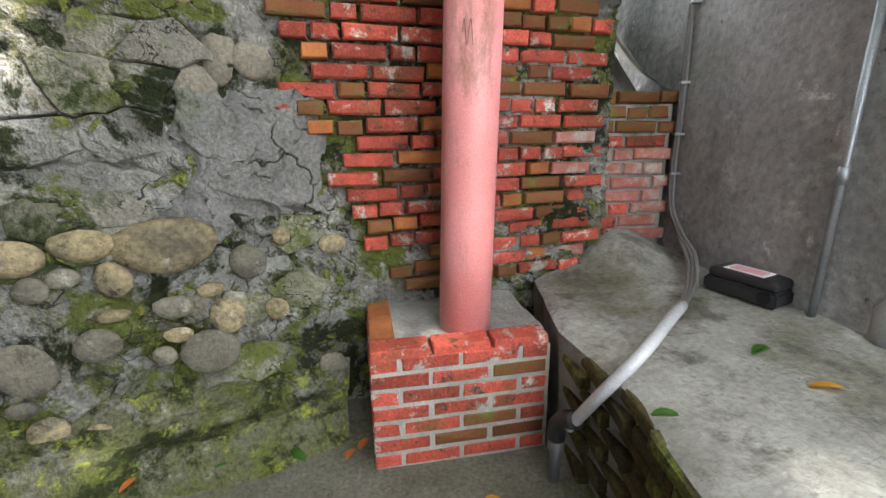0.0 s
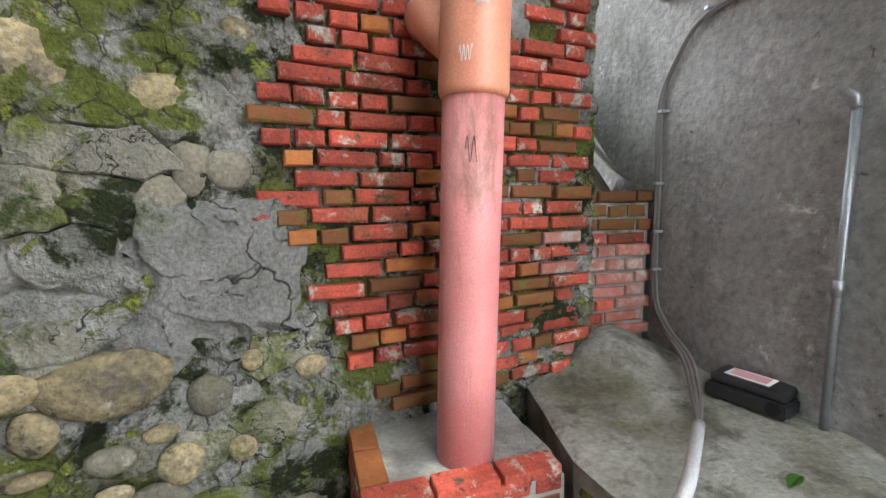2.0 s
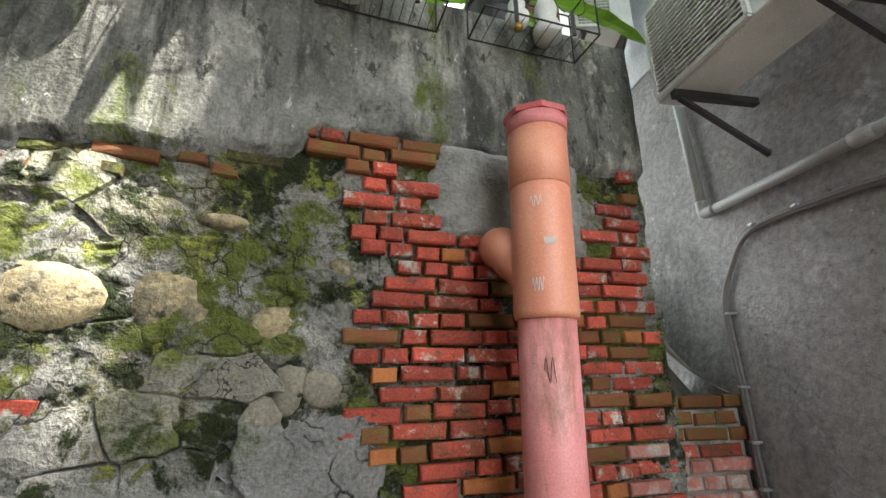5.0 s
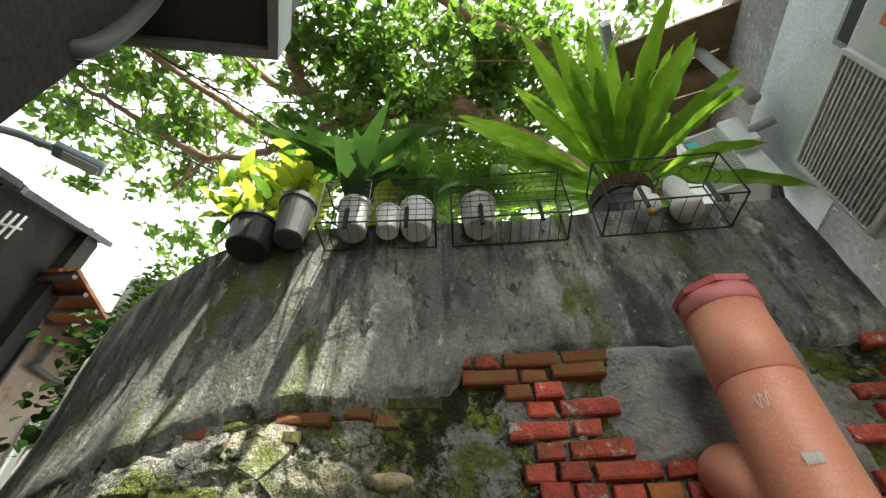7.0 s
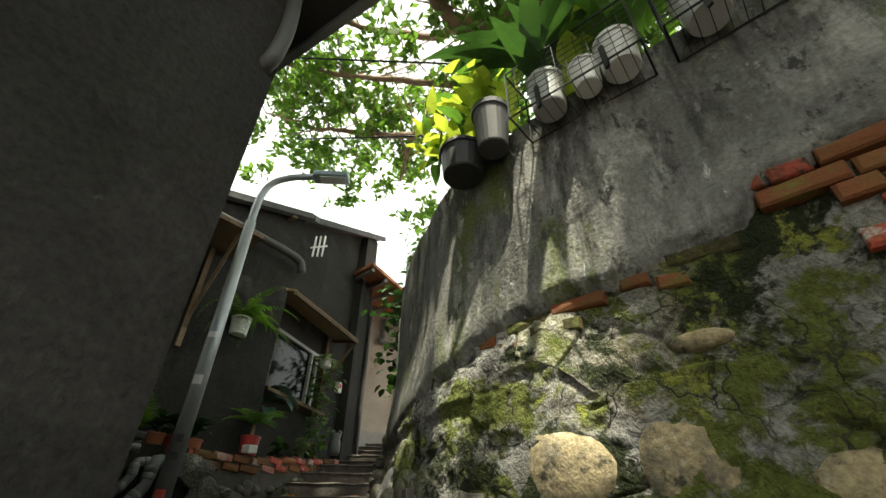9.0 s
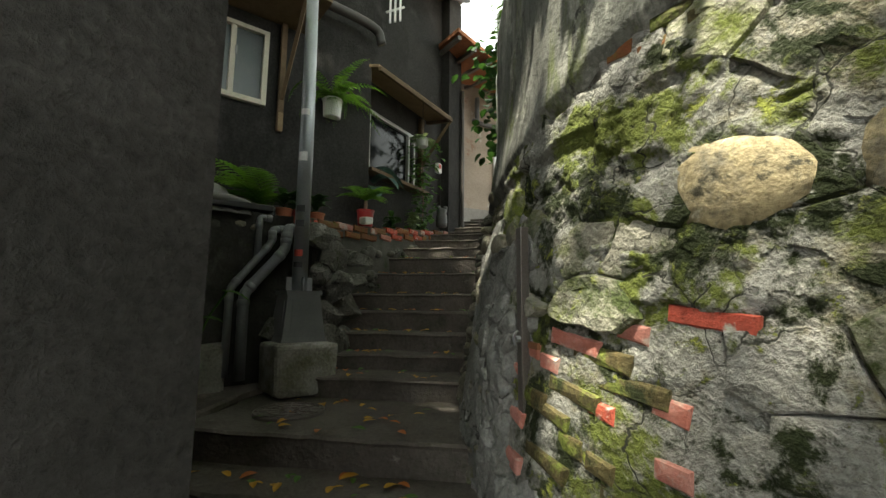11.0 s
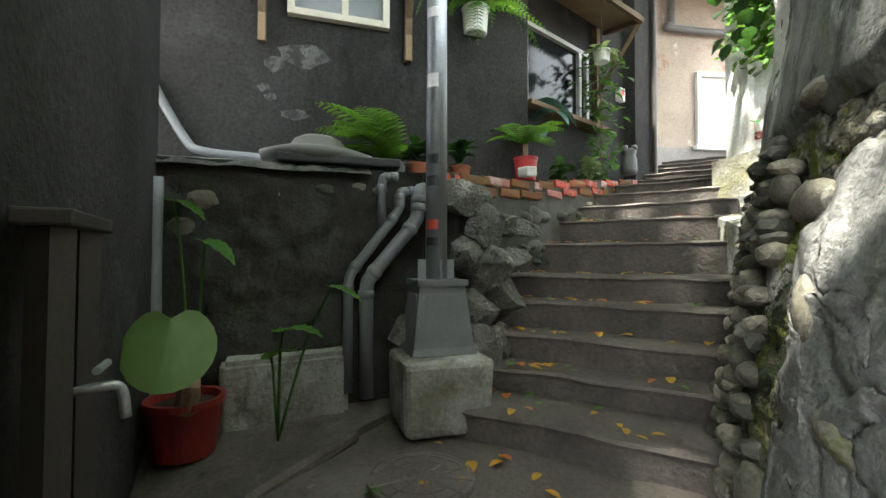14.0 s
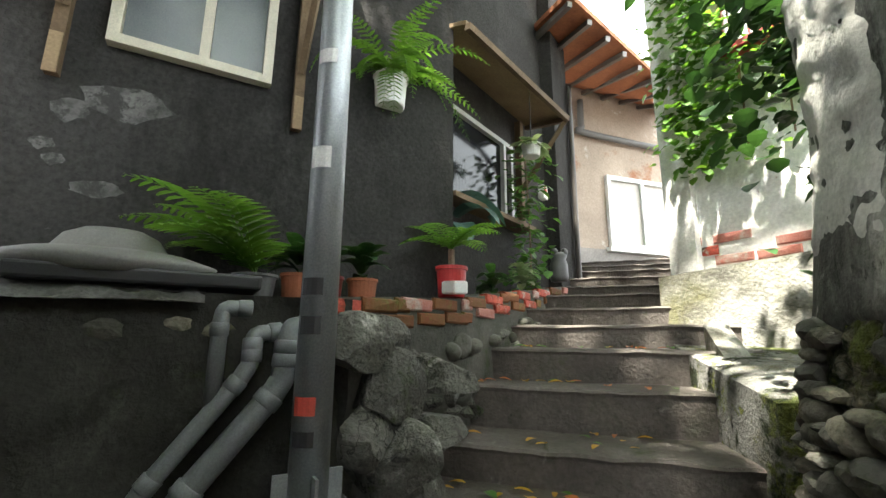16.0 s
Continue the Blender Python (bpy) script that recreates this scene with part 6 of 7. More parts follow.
# ferns and pots along the ledge
fern_pot(tuple(on_ledge(0.17, 2.26, -0.28)), 0.085, 0.10, grey_plastic, "grey plastic", 11, 0.62, 0.15, leaf_fern, 0.8, (0.7, 1.7), (3.2, 6.4))
for y in (0.33, 0.45, 0.60):
    at = on_ledge(y, 2.26, -0.32)
    pot("flower_pot", tuple(at), 0.07, 0.12, terracotta if y != 0.45 else red_plastic, "small red pot on the brick ledge")
    t = plant("house_plant", "dark green bushy plant in a small red pot", tuple(at + Vector((0, 0, .12))))
    for k in range(16):
        a = rng.uniform(0, 6.28)
        part("leaf", blade(bmesh.new(), at + Vector((0, 0, .12 + rng.uniform(0, .1))), (math.cos(a), math.sin(a), rng.uniform(.1, 1.4)), 0.15, 0.075, 0.8, 5), leaf_dark, t)

def rock_mesh(name, material, seed):
    """A broken rock about 1 m across with flat faces."""
    r = random.Random(seed)
    bm = bmesh.new()
    bmesh.ops.create_icosphere(bm, subdivisions=3, radius=0.5)
    cuts = [(Vector((r.gauss(0, 1), r.gauss(0, 1), r.gauss(0, 1))).normalized(), r.uniform(0.20, 0.36)) for k in range(9)]
    for v in bm.verts:
        for n, d in cuts:
            over = v.co.dot(n) - d
            if over > 0:
                v.co -= n * over
        v.co *= 1 + 0.05 * noise.noise(v.co * 4 + Vector((seed, 0, 0))) + 0.03 * noise.noise(v.co * 13)
    return as_mesh(name, bm, material)


broken_rock = surface("pale_broken_rock", (0.15, 0.145, 0.13), (0.085, 0.083, 0.07), ((DARKMOSS, 4, 0.56, 0.64, U), ((0.32, 0.31, 0.28), 5, 0.56, 0.64, U), (BLACKISH, 9, 0.57, 0.63, U)), 6, 0.9, 0.9, 50, vary=0.25, contrast=0.3, crack=6.0, depth=0.03)
ROCK = [rock_mesh("stone", broken_rock, 30 + i) for i in range(6)]
# planter of brick and rubble up the left side of the stairs
planter = thing("planter_wall", "low planter wall of red brick on mossy rubble", "planter", "structure")
PL = [(-4.20, 0.36), (-4.60, 0.66), (-5.05, 1.02), (-5.45, 1.33), (-5.95, 1.72), (-6.35, 2.10)]
PZ = [2.26, 2.30, 2.34, 2.42, 2.50, 2.58]
for k, (a, b) in enumerate(zip(PL, PL[1:])):
    pc = bmesh.new()
    d = (Vector((*b, 0)) - Vector((*a, 0)))
    nrm = Vector((d.y, -d.x, 0)).normalized()
    if nrm.x < 0:
        nrm = -nrm
    aa, bb_ = Vector((*a, 0)), Vector((*b, 0))
    prism(pc, [tuple(p.xy) for p in (aa, bb_, bb_ - nrm * 0.5, aa - nrm * 0.5)], 0.9, [PZ[k] - .01, PZ[k + 1] - .01, PZ[k + 1] - .01, PZ[k] - .01])
    part("core", pc, dark_stone, planter)
    L = d.length
    n = max(1, int(L / 0.235))
    for c in range(2):
        for i in range(n + 1):
            u = min(0.98, (i + 0.5 * (c % 2) + .45) * 0.235 / L)
            p = aa + d * u
            lay_brick(planter, rng.choice(("red", "olive", "olive", "pale")), i == n, p + nrm * 0.018 + Vector((0, 0, PZ[k] + (PZ[k + 1] - PZ[k]) * u - 0.045 - 0.07 * c)), nrm, rng.uniform(-.03, .03))
    for i in range(22):
        u, zz = rng.random(), rng.uniform(1.2 + 0.16 * k, PZ[k] - 0.18)
        w = rng.uniform(0.08, 0.20)
        p = aa + d * u
        lay_stone(planter, rng.choice((DARK, ROCK, DARK)), (p.x, p.y, zz), nrm, w, w * rng.uniform(.5, .8), rng.uniform(.10, .2), rng.uniform(-.4, .4))
for x, y, z, w, h in ((-4.28, 0.62, 1.92, 0.26, 0.26), (-4.30, 0.64, 1.68, 0.32, 0.26), (-4.22, 0.56, 1.80, 0.22, 0.2), (-4.42, 0.74, 1.52, 0.34, 0.28), (-4.22, 0.62, 1.45, 0.26, 0.24), (-4.12, 0.60, 1.26, 0.3, 0.24), (-4.34, 0.74, 1.28, 0.26, 0.2),
                      (-4.2, 0.5, 2.08, 0.26, 0.2), (-4.36, 0.58, 2.10, 0.22, 0.16), (-4.05, 0.25, 1.35, 0.22, 0.18), (-4.02, 0.52, 1.15, 0.24, 0.2), (-4.48, 0.80, 1.75, 0.24, 0.22), (-4.58, 0.86, 1.95, 0.26, 0.2)):
    lay_stone(planter, ROCK, (x, y, z), Vector((0.8, -0.2, 0)), w * 1.25, h * 1.25, 0.27, rng.uniform(-.4, .4))

rp = (-5.02, 0.93, 2.33)
pot("flower_pot", rp, 0.085, 0.17, plain("bright_red_plastic", (0.42, 0.02, 0.02), 0.45), "bright red plastic pot on the planter")
t = plant("palm_fern", "small bright green palm-like fern in a red pot", (rp[0], rp[1], rp[2] + .17))
c = Vector(t.location)
part("stem", tube(bmesh.new(), [c - Vector((0, 0, .02)), c + Vector((0, 0, .10))], 0.018, 8), bark, t)
for k in range(11):
    a = 2 * math.pi * k / 11
    part("frond", frond(bmesh.new(), c + Vector((0, 0, .1)), (math.cos(a), math.sin(a), rng.uniform(.5, 1.5)), 0.34, 0.085, 0.9, 14), leaf_fern, t)
tagged(part("broken_block", block(bmesh.new(), (0.12, 0.09, 0.07), pose(-4.88, 0.93, 2.37, 4, 5, 30), 0.012), white_plastic), "small white broken block on the planter", "block")
owl = thing("frog_pot", "dark grey frog-shaped planter pot on the brick ledge", "pot", at=(-6.25, 2.02, 2.60))
part("body", lathe(bmesh.new(), [(0.07, 0), (0.08, 0.04), (0.075, 0.15), (0.06, 0.19), (0.075, 0.22), (0.06, 0.25), (0.0, 0.25)], sides=16), grey_plastic, owl, smooth=True, world=False)
for sx in (-1, 1):
    part("eye", lathe(bmesh.new(), [(0.0, 0.22), (0.028, 0.24), (0.03, 0.265), (0.018, 0.285), (0, 0.29)], pose(0.03, sx * 0.045, 0), 10), grey_plastic, owl, smooth=True, world=False)
for x, y, z, m_, lb in ((-5.75, 1.55, 2.50, leaf_pale, "pale green small-leaved plant on the planter"), (-5.45, 1.25, 2.42, leaf_dark, "dark leafy plant at the planter back")):
    t = plant("leafy_plant", lb, (x, y, z))
    for k in range(26):
        a = rng.uniform(0, 6.28)
        part("leaf", blade(bmesh.new(), Vector((x, y, z + rng.uniform(0, .12))), (math.cos(a), math.sin(a), rng.uniform(.2, 1.5)), 0.13, 0.07, 0.9, 4), m_, t)
big = plant("broad_leaf_plant", "blue-green drooping broad leaves below the window", (-5.72, 1.02, 2.45))
for k in range(4):
    part("leaf", blade(bmesh.new(), Vector((-5.72, 1.02, 2.85 + .1 * k)), (0.6 - .3 * k, 0.1 + .2 * k, 0.4), 0.5, 0.17, 1.5, 8), leafy("blue_green_leaf", (0.06, 0.13, 0.12), (0.04, 0.09, 0.08), 0.25), big)
climber = plant("climbing_plant", "climbing vine with heart leaves up the dark wall", (-6.12, 1.72, 2.5))
cl = bmesh.new()
for k in range(260):
    h = rng.uniform(2.5, 3.75)
    p = Vector((-6.12 + rng.gauss(0, .10), 1.72 + rng.gauss(0, .10), h))
    a = rng.uniform(-1.2, 1.6)
    blade(cl, p, (math.cos(a), math.sin(a) - .2, rng.uniform(-.7, .3)), rng.uniform(.06, .12), rng.uniform(.05, .085), .6, 3)
tagged(part("leaves", cl, leaf_mid, climber), kind="stuff")
part("stem", tube(bmesh.new(), smooth_line([(-6.1, 1.72, 2.5), (-6.14, 1.74, 3.0), (-6.1, 1.7, 3.8)], 6), 0.008, 5), bark, climber)

# recessed wall: window, wooden canopy, lamp box
def on_recess(u, z, out=0.0):
    a, b = Vector((-5.17, 0.55, 0)), Vector((-7.2, 2.45, 0))
    d = (b - a).normalized()
    return a + d * u + Vector((-d.y, d.x, 0)) * -out + Vector((0, 0, z))
def rbar(bm, u0, u1, z0, z1, o0, o1):
    lump(bm, [on_recess(u0, z0, o0), on_recess(u1, z0, o0), on_recess(u1, z0, o1), on_recess(u0, z0, o1), on_recess(u0, z1, o0), on_recess(u1, z1, o0), on_recess(u1, z1, o1), on_recess(u0, z1, o1)], BOX_FACES)
    bmesh.ops.recalc_face_normals(bm, faces=bm.faces)
    return bm
window_3 = thing("window_3", "dark window with a pale frame under the wooden canopy", "window", "structure")
wf = bmesh.new()
for u0, u1, z0, z1 in ((0.55, 1.55, 3.10, 3.14), (0.55, 1.55, 3.80, 3.84), (0.55, 0.59, 3.14, 3.80), (1.51, 1.55, 3.14, 3.80), (1.38, 1.42, 3.14, 3.80)):
    rbar(wf, u0, u1, z0, z1, -0.02, 0.05)
part("window_frame", wf, plain("grey_alu_frame", (0.4, 0.4, 0.38), 0.45), window_3)
part("pane", rbar(bmesh.new(), 0.59, 1.51, 3.14, 3.80, 0.0, 0.01), surface("dark_glass", (0.015, 0.017, 0.018), (0.012, 0.013, 0.014), (), 4, 0.10, 0.0, spec=0.2), window_3)
part("window_sill", rbar(bmesh.new(), 0.5, 1.75, 3.06, 3.10, 0.0, 0.16), wood, window_3)
can = thing("canopy", "weathered wooden lean-to canopy over the window", "canopy")
cm = bmesh.new()
lump(cm, [on_recess(0.25, 4.22, 0), on_recess(1.95, 4.22, 0), on_recess(1.75, 4.08, .50), on_recess(0.25, 4.10, .42), on_recess(0.25, 4.25, 0), on_recess(1.95, 4.25, 0), on_recess(1.75, 4.11, .50), on_recess(0.25, 4.13, .42)], BOX_FACES)
bmesh.ops.recalc_face_normals(cm, faces=cm.faces)
part("roof", cm, pale_wood, can)
part("front_beam", tube(bmesh.new(), [on_recess(0.25, 4.08, .43), on_recess(1.75, 4.06, .50)], 0.03, 4), wood, can)
part("side_beam", tube(bmesh.new(), [on_recess(1.90, 4.18, 0.02), on_recess(1.75, 4.06, .49)], 0.028, 4), wood, can)
part("brace", tube(bmesh.new(), [on_recess(1.75, 4.04, .47), on_recess(1.72, 3.45, 0.03)], 0.026, 4), wood, can)
part("post", rbar(bmesh.new(), 1.69, 1.75, 3.10, 4.16, 0.0, 0.06), wood, can)
hw = on_recess(1.15, 3.5, .42)
pot("hanging_pot", tuple(hw), 0.075, 0.10, white_plastic, "small white hanging pot under the canopy")
t = plant("hanging_plant", "pale small-leaved plant in the hanging pot", tuple(hw + Vector((0, 0, .1))))
for k in range(34):
    a = rng.uniform(0, 6.28)
    part("leaf", blade(bmesh.new(), hw + Vector((0, 0, .09)), (math.cos(a), math.sin(a), rng.uniform(-.1, .9)), rng.uniform(.1, .2), 0.055, 0.9, 4), leaf_pale, t)
part("cord", tube(bmesh.new(), [hw + Vector((0, 0, .1)), hw + Vector((0, 0, .58))], 0.004, 5), black_iron, t)
rb = thing("alarm_box", "small white box with a red front on the dark wall", "box")
part("case", rbar(bmesh.new(), 2.17, 2.27, 3.52, 3.66, 0.0, 0.06), white_plastic, rb)
part("front", rbar(bmesh.new(), 2.18, 2.24, 3.58, 3.64, 0.062, 0.066), plain("red_front", (0.6, 0.04, 0.03), 0.5), rb)
tagged(part("pilaster", rbar(bmesh.new(), 2.34, 2.75, 1.9, 6.55, 0.0, 0.14), dark_render), "dark grey rendered pier at the house corner", "pier", kind="structure")
simple_tube("down_pipe", [on_recess(2.72, 2.3, .18), on_recess(2.72, 5.0, .18)], 0.03, plain("brown_pipe", (0.07, 0.06, 0.055), 0.5), "dark brown down pipe at the house corner", "pipe")

# ---- roof of the dark house ----
roof = thing("roof_house", "dark overhanging roof edge with exposed rafters", "roof", "structure")
EDGE = [Vector((-3.75, -2.0, 4.18)), Vector((-4.6, -0.09, 4.82)), Vector((-5.08, 1.02, 5.2)), Vector((-5.45, 1.12, 5.45)), Vector((-7.15, 2.65, 6.72))]
dk = bmesh.new()
for p, q in zip(EDGE, EDGE[1:]):
    back = Vector((-2.2, -0.9, 0.5))
    lump(dk, [p, q, q + back, p + back, p + Vector((0, 0, .07)), q + Vector((0, 0, .07)), q + back + Vector((0, 0, .07)), p + back + Vector((0, 0, .07))], BOX_FACES)
bmesh.ops.recalc_face_normals(dk, faces=dk.faces)
slate = surface("grey_roof_edge", (0.09, 0.09, 0.095), (0.055, 0.055, 0.06), (((0.15, 0.145, 0.14), 6, 0.6, 0.7, U),), 4, 0.7, 0.3, 40)
part("deck", dk, surface("dark_roof_board", (0.06, 0.05, 0.045), (0.04, 0.035, 0.03), (), 4, 0.85, 0.3, 40), roof)
for p, q in zip(EDGE, EDGE[1:]):
    part("fascia", tube(bmesh.new(), [p + Vector((0.02, 0.01, 0)), q + Vector((0.02, 0.01, 0))], 0.06, 4), slate, roof)
for k in range(7):
    p = EDGE[0].lerp(EDGE[2], (k + .5) / 7)
    part("rafter", tube(bmesh.new(), [p + Vector((0.03, 0.015, -.05)), p + Vector((-.5, -.2, 0.02))], 0.045, 4), wood, roof)
simple_tube("gutter_pipe", [(-4.45, -0.3, 4.55), (-4.75, 0.45, 4.52), (-5.0, 0.95, 4.5), (-5.05, 1.05, 4.35)], 0.05, plain("sooty_pipe", (0.05, 0.045, 0.045), 0.5), "thick dark pipe under the roof edge", "pipe")
ant = thing("antenna", "small white aerial bracket under the roof edge", "antenna")
for k in range(3):
    part("rod", tube(bmesh.new(), [(-4.95 + .03 * k, 1.12 + .05 * k, 4.55), (-4.95 + .03 * k, 1.12 + .05 * k, 4.85)], 0.012, 6), white_plastic, ant)
part("cross_bar", tube(bmesh.new(), [(-4.97, 1.08, 4.68), (-4.87, 1.26, 4.70)], 0.012, 6), white_plastic, ant)

# ---- far house and gate wall ----
beige = surface("stained_beige_plaster", (0.38, 0.31, 0.25), (0.30, 0.245, 0.20), (((0.25, 0.12, 0.07), 1.1, 0.54, 0.62, U), ((0.6, 0.56, 0.5), 2.4, 0.6, 0.7, U)), 2, 0.9, 0.3, 40)
def on_far(u, z, out=0.0):
    a, b = Vector((-7.82, 2.2, 0)), Vector((-8.6, 5.5, 0))
    d = (b - a).normalized()
    return a + d * u + Vector((-d.y, d.x, 0)) * -out + Vector((0, 0, z))
def fbar(bm, u0, u1, z0, z1, o0, o1):
    lump(bm, [on_far(u0, z0, o0), on_far(u1, z0, o0), on_far(u1, z0, o1), on_far(u0, z0, o1), on_far(u0, z1, o0), on_far(u1, z1, o0), on_far(u1, z1, o1), on_far(u0, z1, o1)], BOX_FACES)
    bmesh.ops.recalc_face_normals(bm, faces=bm.faces)
    return bm
tagged(part("wall_far", fbar(bmesh.new(), 0.0, 3.8, 2.0, 5.9, -0.25, 0.0), beige), "far house wall of stained beige and brown plaster", "wall", kind="structure")
tagged(part("wall_far_base", fbar(bmesh.new(), 0.0, 3.8, 2.0, 3.3, 0.0, 0.012), surface("grey_cement_base", (0.30, 0.28, 0.26), (0.22, 0.2, 0.19), (), 2, 0.9, 0.3, 40)), "grey cement base of the far house", "wall", kind="structure")
window_4 = thing("window_4", "closed white sliding window in the far house", "window", "structure")
UF = 1.29
wf = bmesh.new()
for u0, u1, z0, z1 in ((UF, UF + 1.2, 3.33, 3.39), (UF, UF + 1.2, 4.30, 4.36), (UF, UF + .05, 3.39, 4.30), (UF + 1.15, UF + 1.2, 3.39, 4.30), (UF + .58, UF + .63, 3.39, 4.30)):
    fbar(wf, u0, u1, z0, z1, 0.0, 0.06)
part("window_frame", wf, white_enamel, window_4)
for a in (0.05, 0.63):
    part("pane", fbar(bmesh.new(), UF + a, UF + a + .53, 3.39, 4.30, 0.012, 0.02), plain("frosted_pane", (0.36, 0.34, 0.30), 0.3), window_4)
part("window_sill", fbar(bmesh.new(), UF - .05, UF + 1.25, 3.27, 3.33, 0.0, 0.1), white_enamel, window_4)
simple_tube("down_pipe", [on_far(0.9, 5.4, .08), on_far(0.9, 5.0, .08), on_far(1.0, 4.92, .08), on_far(3.2, 4.88, .08)], 0.045, plain("dark_grey_pipe", (0.1, 0.1, 0.1), 0.5), "dark grey pipe bent across the far house", "pipe")
froof = thing("roof_far", "underside of the far roof with rafters and clay tiles", "roof", "structure")
dk = bmesh.new()
lump(dk, [on_far(-0.35, 5.7, 0), on_far(2.4, 5.6, 0), on_far(2.4, 5.25, .6), on_far(-0.35, 5.45, 1.6), on_far(-0.35, 5.76, 0), on_far(2.4, 5.66, 0), on_far(2.4, 5.31, .6), on_far(-0.35, 5.51, 1.6)], BOX_FACES)
bmesh.ops.recalc_face_normals(dk, faces=dk.faces)
part("tiles", dk, surface("orange_clay_tile", (0.34, 0.13, 0.06), (0.24, 0.09, 0.045), (), 5, 0.85, 0.5, 30), froof, "orange clay tiles seen from below")
for k in range(9):
    part("rafter", tube(bmesh.new(), [on_far(.33 * k - .3, 5.62 - .01 * k, 0.0), on_far(.33 * k - .3, 5.40 - .024 * k, 1.55 - .12 * k)], 0.04, 4), dark_steel, froof)

upper = thing("stairs_upper", "narrow grey steps turning up past the far house", "stairs", "structure")
US = [(5.62, 2.20), (5.90, 2.33), (6.25, 2.46), (6.9, 2.60), (7.3, 2.73), (7.7, 2.86), (8.1, 2.98), (8.5, 3.1)]
for k, (s0, z0) in enumerate(US):
    s1 = US[k + 1][0] if k + 1 < len(US) else s0 + 1.2
    part("step", step_mesh(s0, s1, z0, 0.18, -1.1 + 0.06 * k, 0.35 + 0.05 * k), step_concrete, upper)

whitewash = surface("peeling_whitewash", (0.82, 0.81, 0.78), (0.7, 0.69, 0.66), (((0.3, 0.16, 0.13), 3.0, 0.64, 0.7, (1, 1, 1.4)), ((0.35, 0.33, 0.3), 2.0, 0.6, 0.75, U)), 2, 0.9, 0.4, 50)
GA, GB = (-5.42, 2.60), (-3.9, 3.35)
gate_wall = part("wall_gate", wall_panel(bmesh.new(), GB, GA, 2.0, 5.3, 0.22, [(0.35, 1.25, 4.0, 4.9)]), whitewash)
tagged(gate_wall, "white peeling wall with barred window and ivy", "wall", kind="structure")
tagged(part("wall_gate_end", prism(bmesh.new(), [(-5.50, 2.55), (-5.28, 2.60), (-5.9, 4.2), (-6.12, 4.15)], 2.0, 5.3), whitewash), "white end wall beside the upper steps", "wall", kind="structure")
gd = (Vector((*GB, 0)) - Vector((*GA, 0))).normalized()
gn = Vector((gd.y, -gd.x, 0))
def on_gate(u, z, out=0.0):
    return Vector((*GA, 0)) + gd * u + gn * out + Vector((0, 0, z))
grille = thing("window_grille", "red-painted iron window grille", "grille")
red_iron = plain("red_painted_iron", (0.35, 0.03, 0.03), 0.5)
G0, G1 = 1.69 - 1.25, 1.69 - 0.35
for k in range(7):
    u = G0 + (G1 - G0) * k / 6
    part("bar", tube(bmesh.new(), [on_gate(u, 4.0, .03), on_gate(u, 4.9, .03)], 0.008, 6), red_iron, grille)
for z in (4.02, 4.3, 4.6, 4.88):
    part("rail", tube(bmesh.new(), [on_gate(G0 - .05, z, .04), on_gate(G1 + .05, z, .04)], 0.014 if z < 4.1 else 0.008, 6), red_iron, grille)
part("sill", block(bmesh.new(), (1.0, 0.12, 0.05), Matrix.Translation(on_gate((G0 + G1) / 2, 3.96, .06)) @ Matrix.Rotation(math.atan2(gd.y, gd.x), 4, "Z"), 0.008), red_iron, grille, "red sill")
base_g = thing("gate_wall_base", "mossy cement base and brick courses of the white wall", "wall", "structure")
bm = bmesh.new()
prism(bm, [tuple(on_gate(u, 0, o).xy) for u, o in ((-0.1, -.02), (-0.1, .16), (1.6, .16), (1.6, -.02))], 2.0, [2.55, 2.53, 2.62, 2.64])
part("plinth", bm, concrete, base_g, "grey-green cement plinth")
for c in range(3):
    for k in range(7):
        if (k * 3 + c) % 4:
            lay_brick(base_g, rng.choice(("pale", "red", "pale")), k % 3 == 0, on_gate(0.08 + .24 * k + .1 * (c % 2), 2.62 + .07 * c, 0.012), gn, rng.uniform(-.05, .05))
ivy = plant("ivy", "green ivy trailing over the white wall and grille", tuple(on_gate(0.6, 3.4, 0.05)))
iv = bmesh.new()
ri = random.Random(31)
for k in range(1500):
    if ri.random() < 0.55:
        u, z = ri.gauss(0.28, 0.16), ri.uniform(3.2, 5.5)
    else:
        u, z = ri.uniform(0.0, 1.6), 3.55 + abs(ri.gauss(0, .8))
    if z > 5.5 or (0.55 < u < 1.25 and 4.1 < z < 4.85 and ri.random() < .75):
        continue
    p = on_gate(u, z, ri.uniform(.02, .16))
    blade(iv, p, gn * ri.uniform(.2, 1) + gd * ri.uniform(-.8, .8) + Vector((0, 0, ri.uniform(-1, .2))), ri.uniform(.05, .095), ri.uniform(.05, .08), .5, 3)
tagged(part("leaves", iv, leaf_fern, ivy), kind="stuff")
vn = bmesh.new()
for k in range(9):
    u = ri.uniform(0.05, 1.5)
    tube(vn, smooth_line([on_gate(u, 5.4, .03), on_gate(u + ri.uniform(-.15, .15), 4.5, .04), on_gate(u + ri.uniform(-.2, .2), 3.3, .03)], 6), 0.006, 5)
part("stem", vn, bark, ivy)
ivy2 = plant("ivy", "dark ivy mass hanging off the wall's end", (-3.9, 2.2, 3.4))
iv = bmesh.new()
for k in range(700):
    p = Vector((-4.05 + ri.gauss(0, .10), 2.25 + ri.gauss(0, .22), 3.9 - abs(ri.gauss(0, .55))))
    a = ri.uniform(2, 6.5)
    blade(iv, p, (math.cos(a), math.sin(a), ri.uniform(-1, .2)), ri.uniform(.05, .10), ri.uniform(.05, .09), .5, 3)
tagged(part("leaves", iv, leaf_dark, ivy2), kind="stuff")
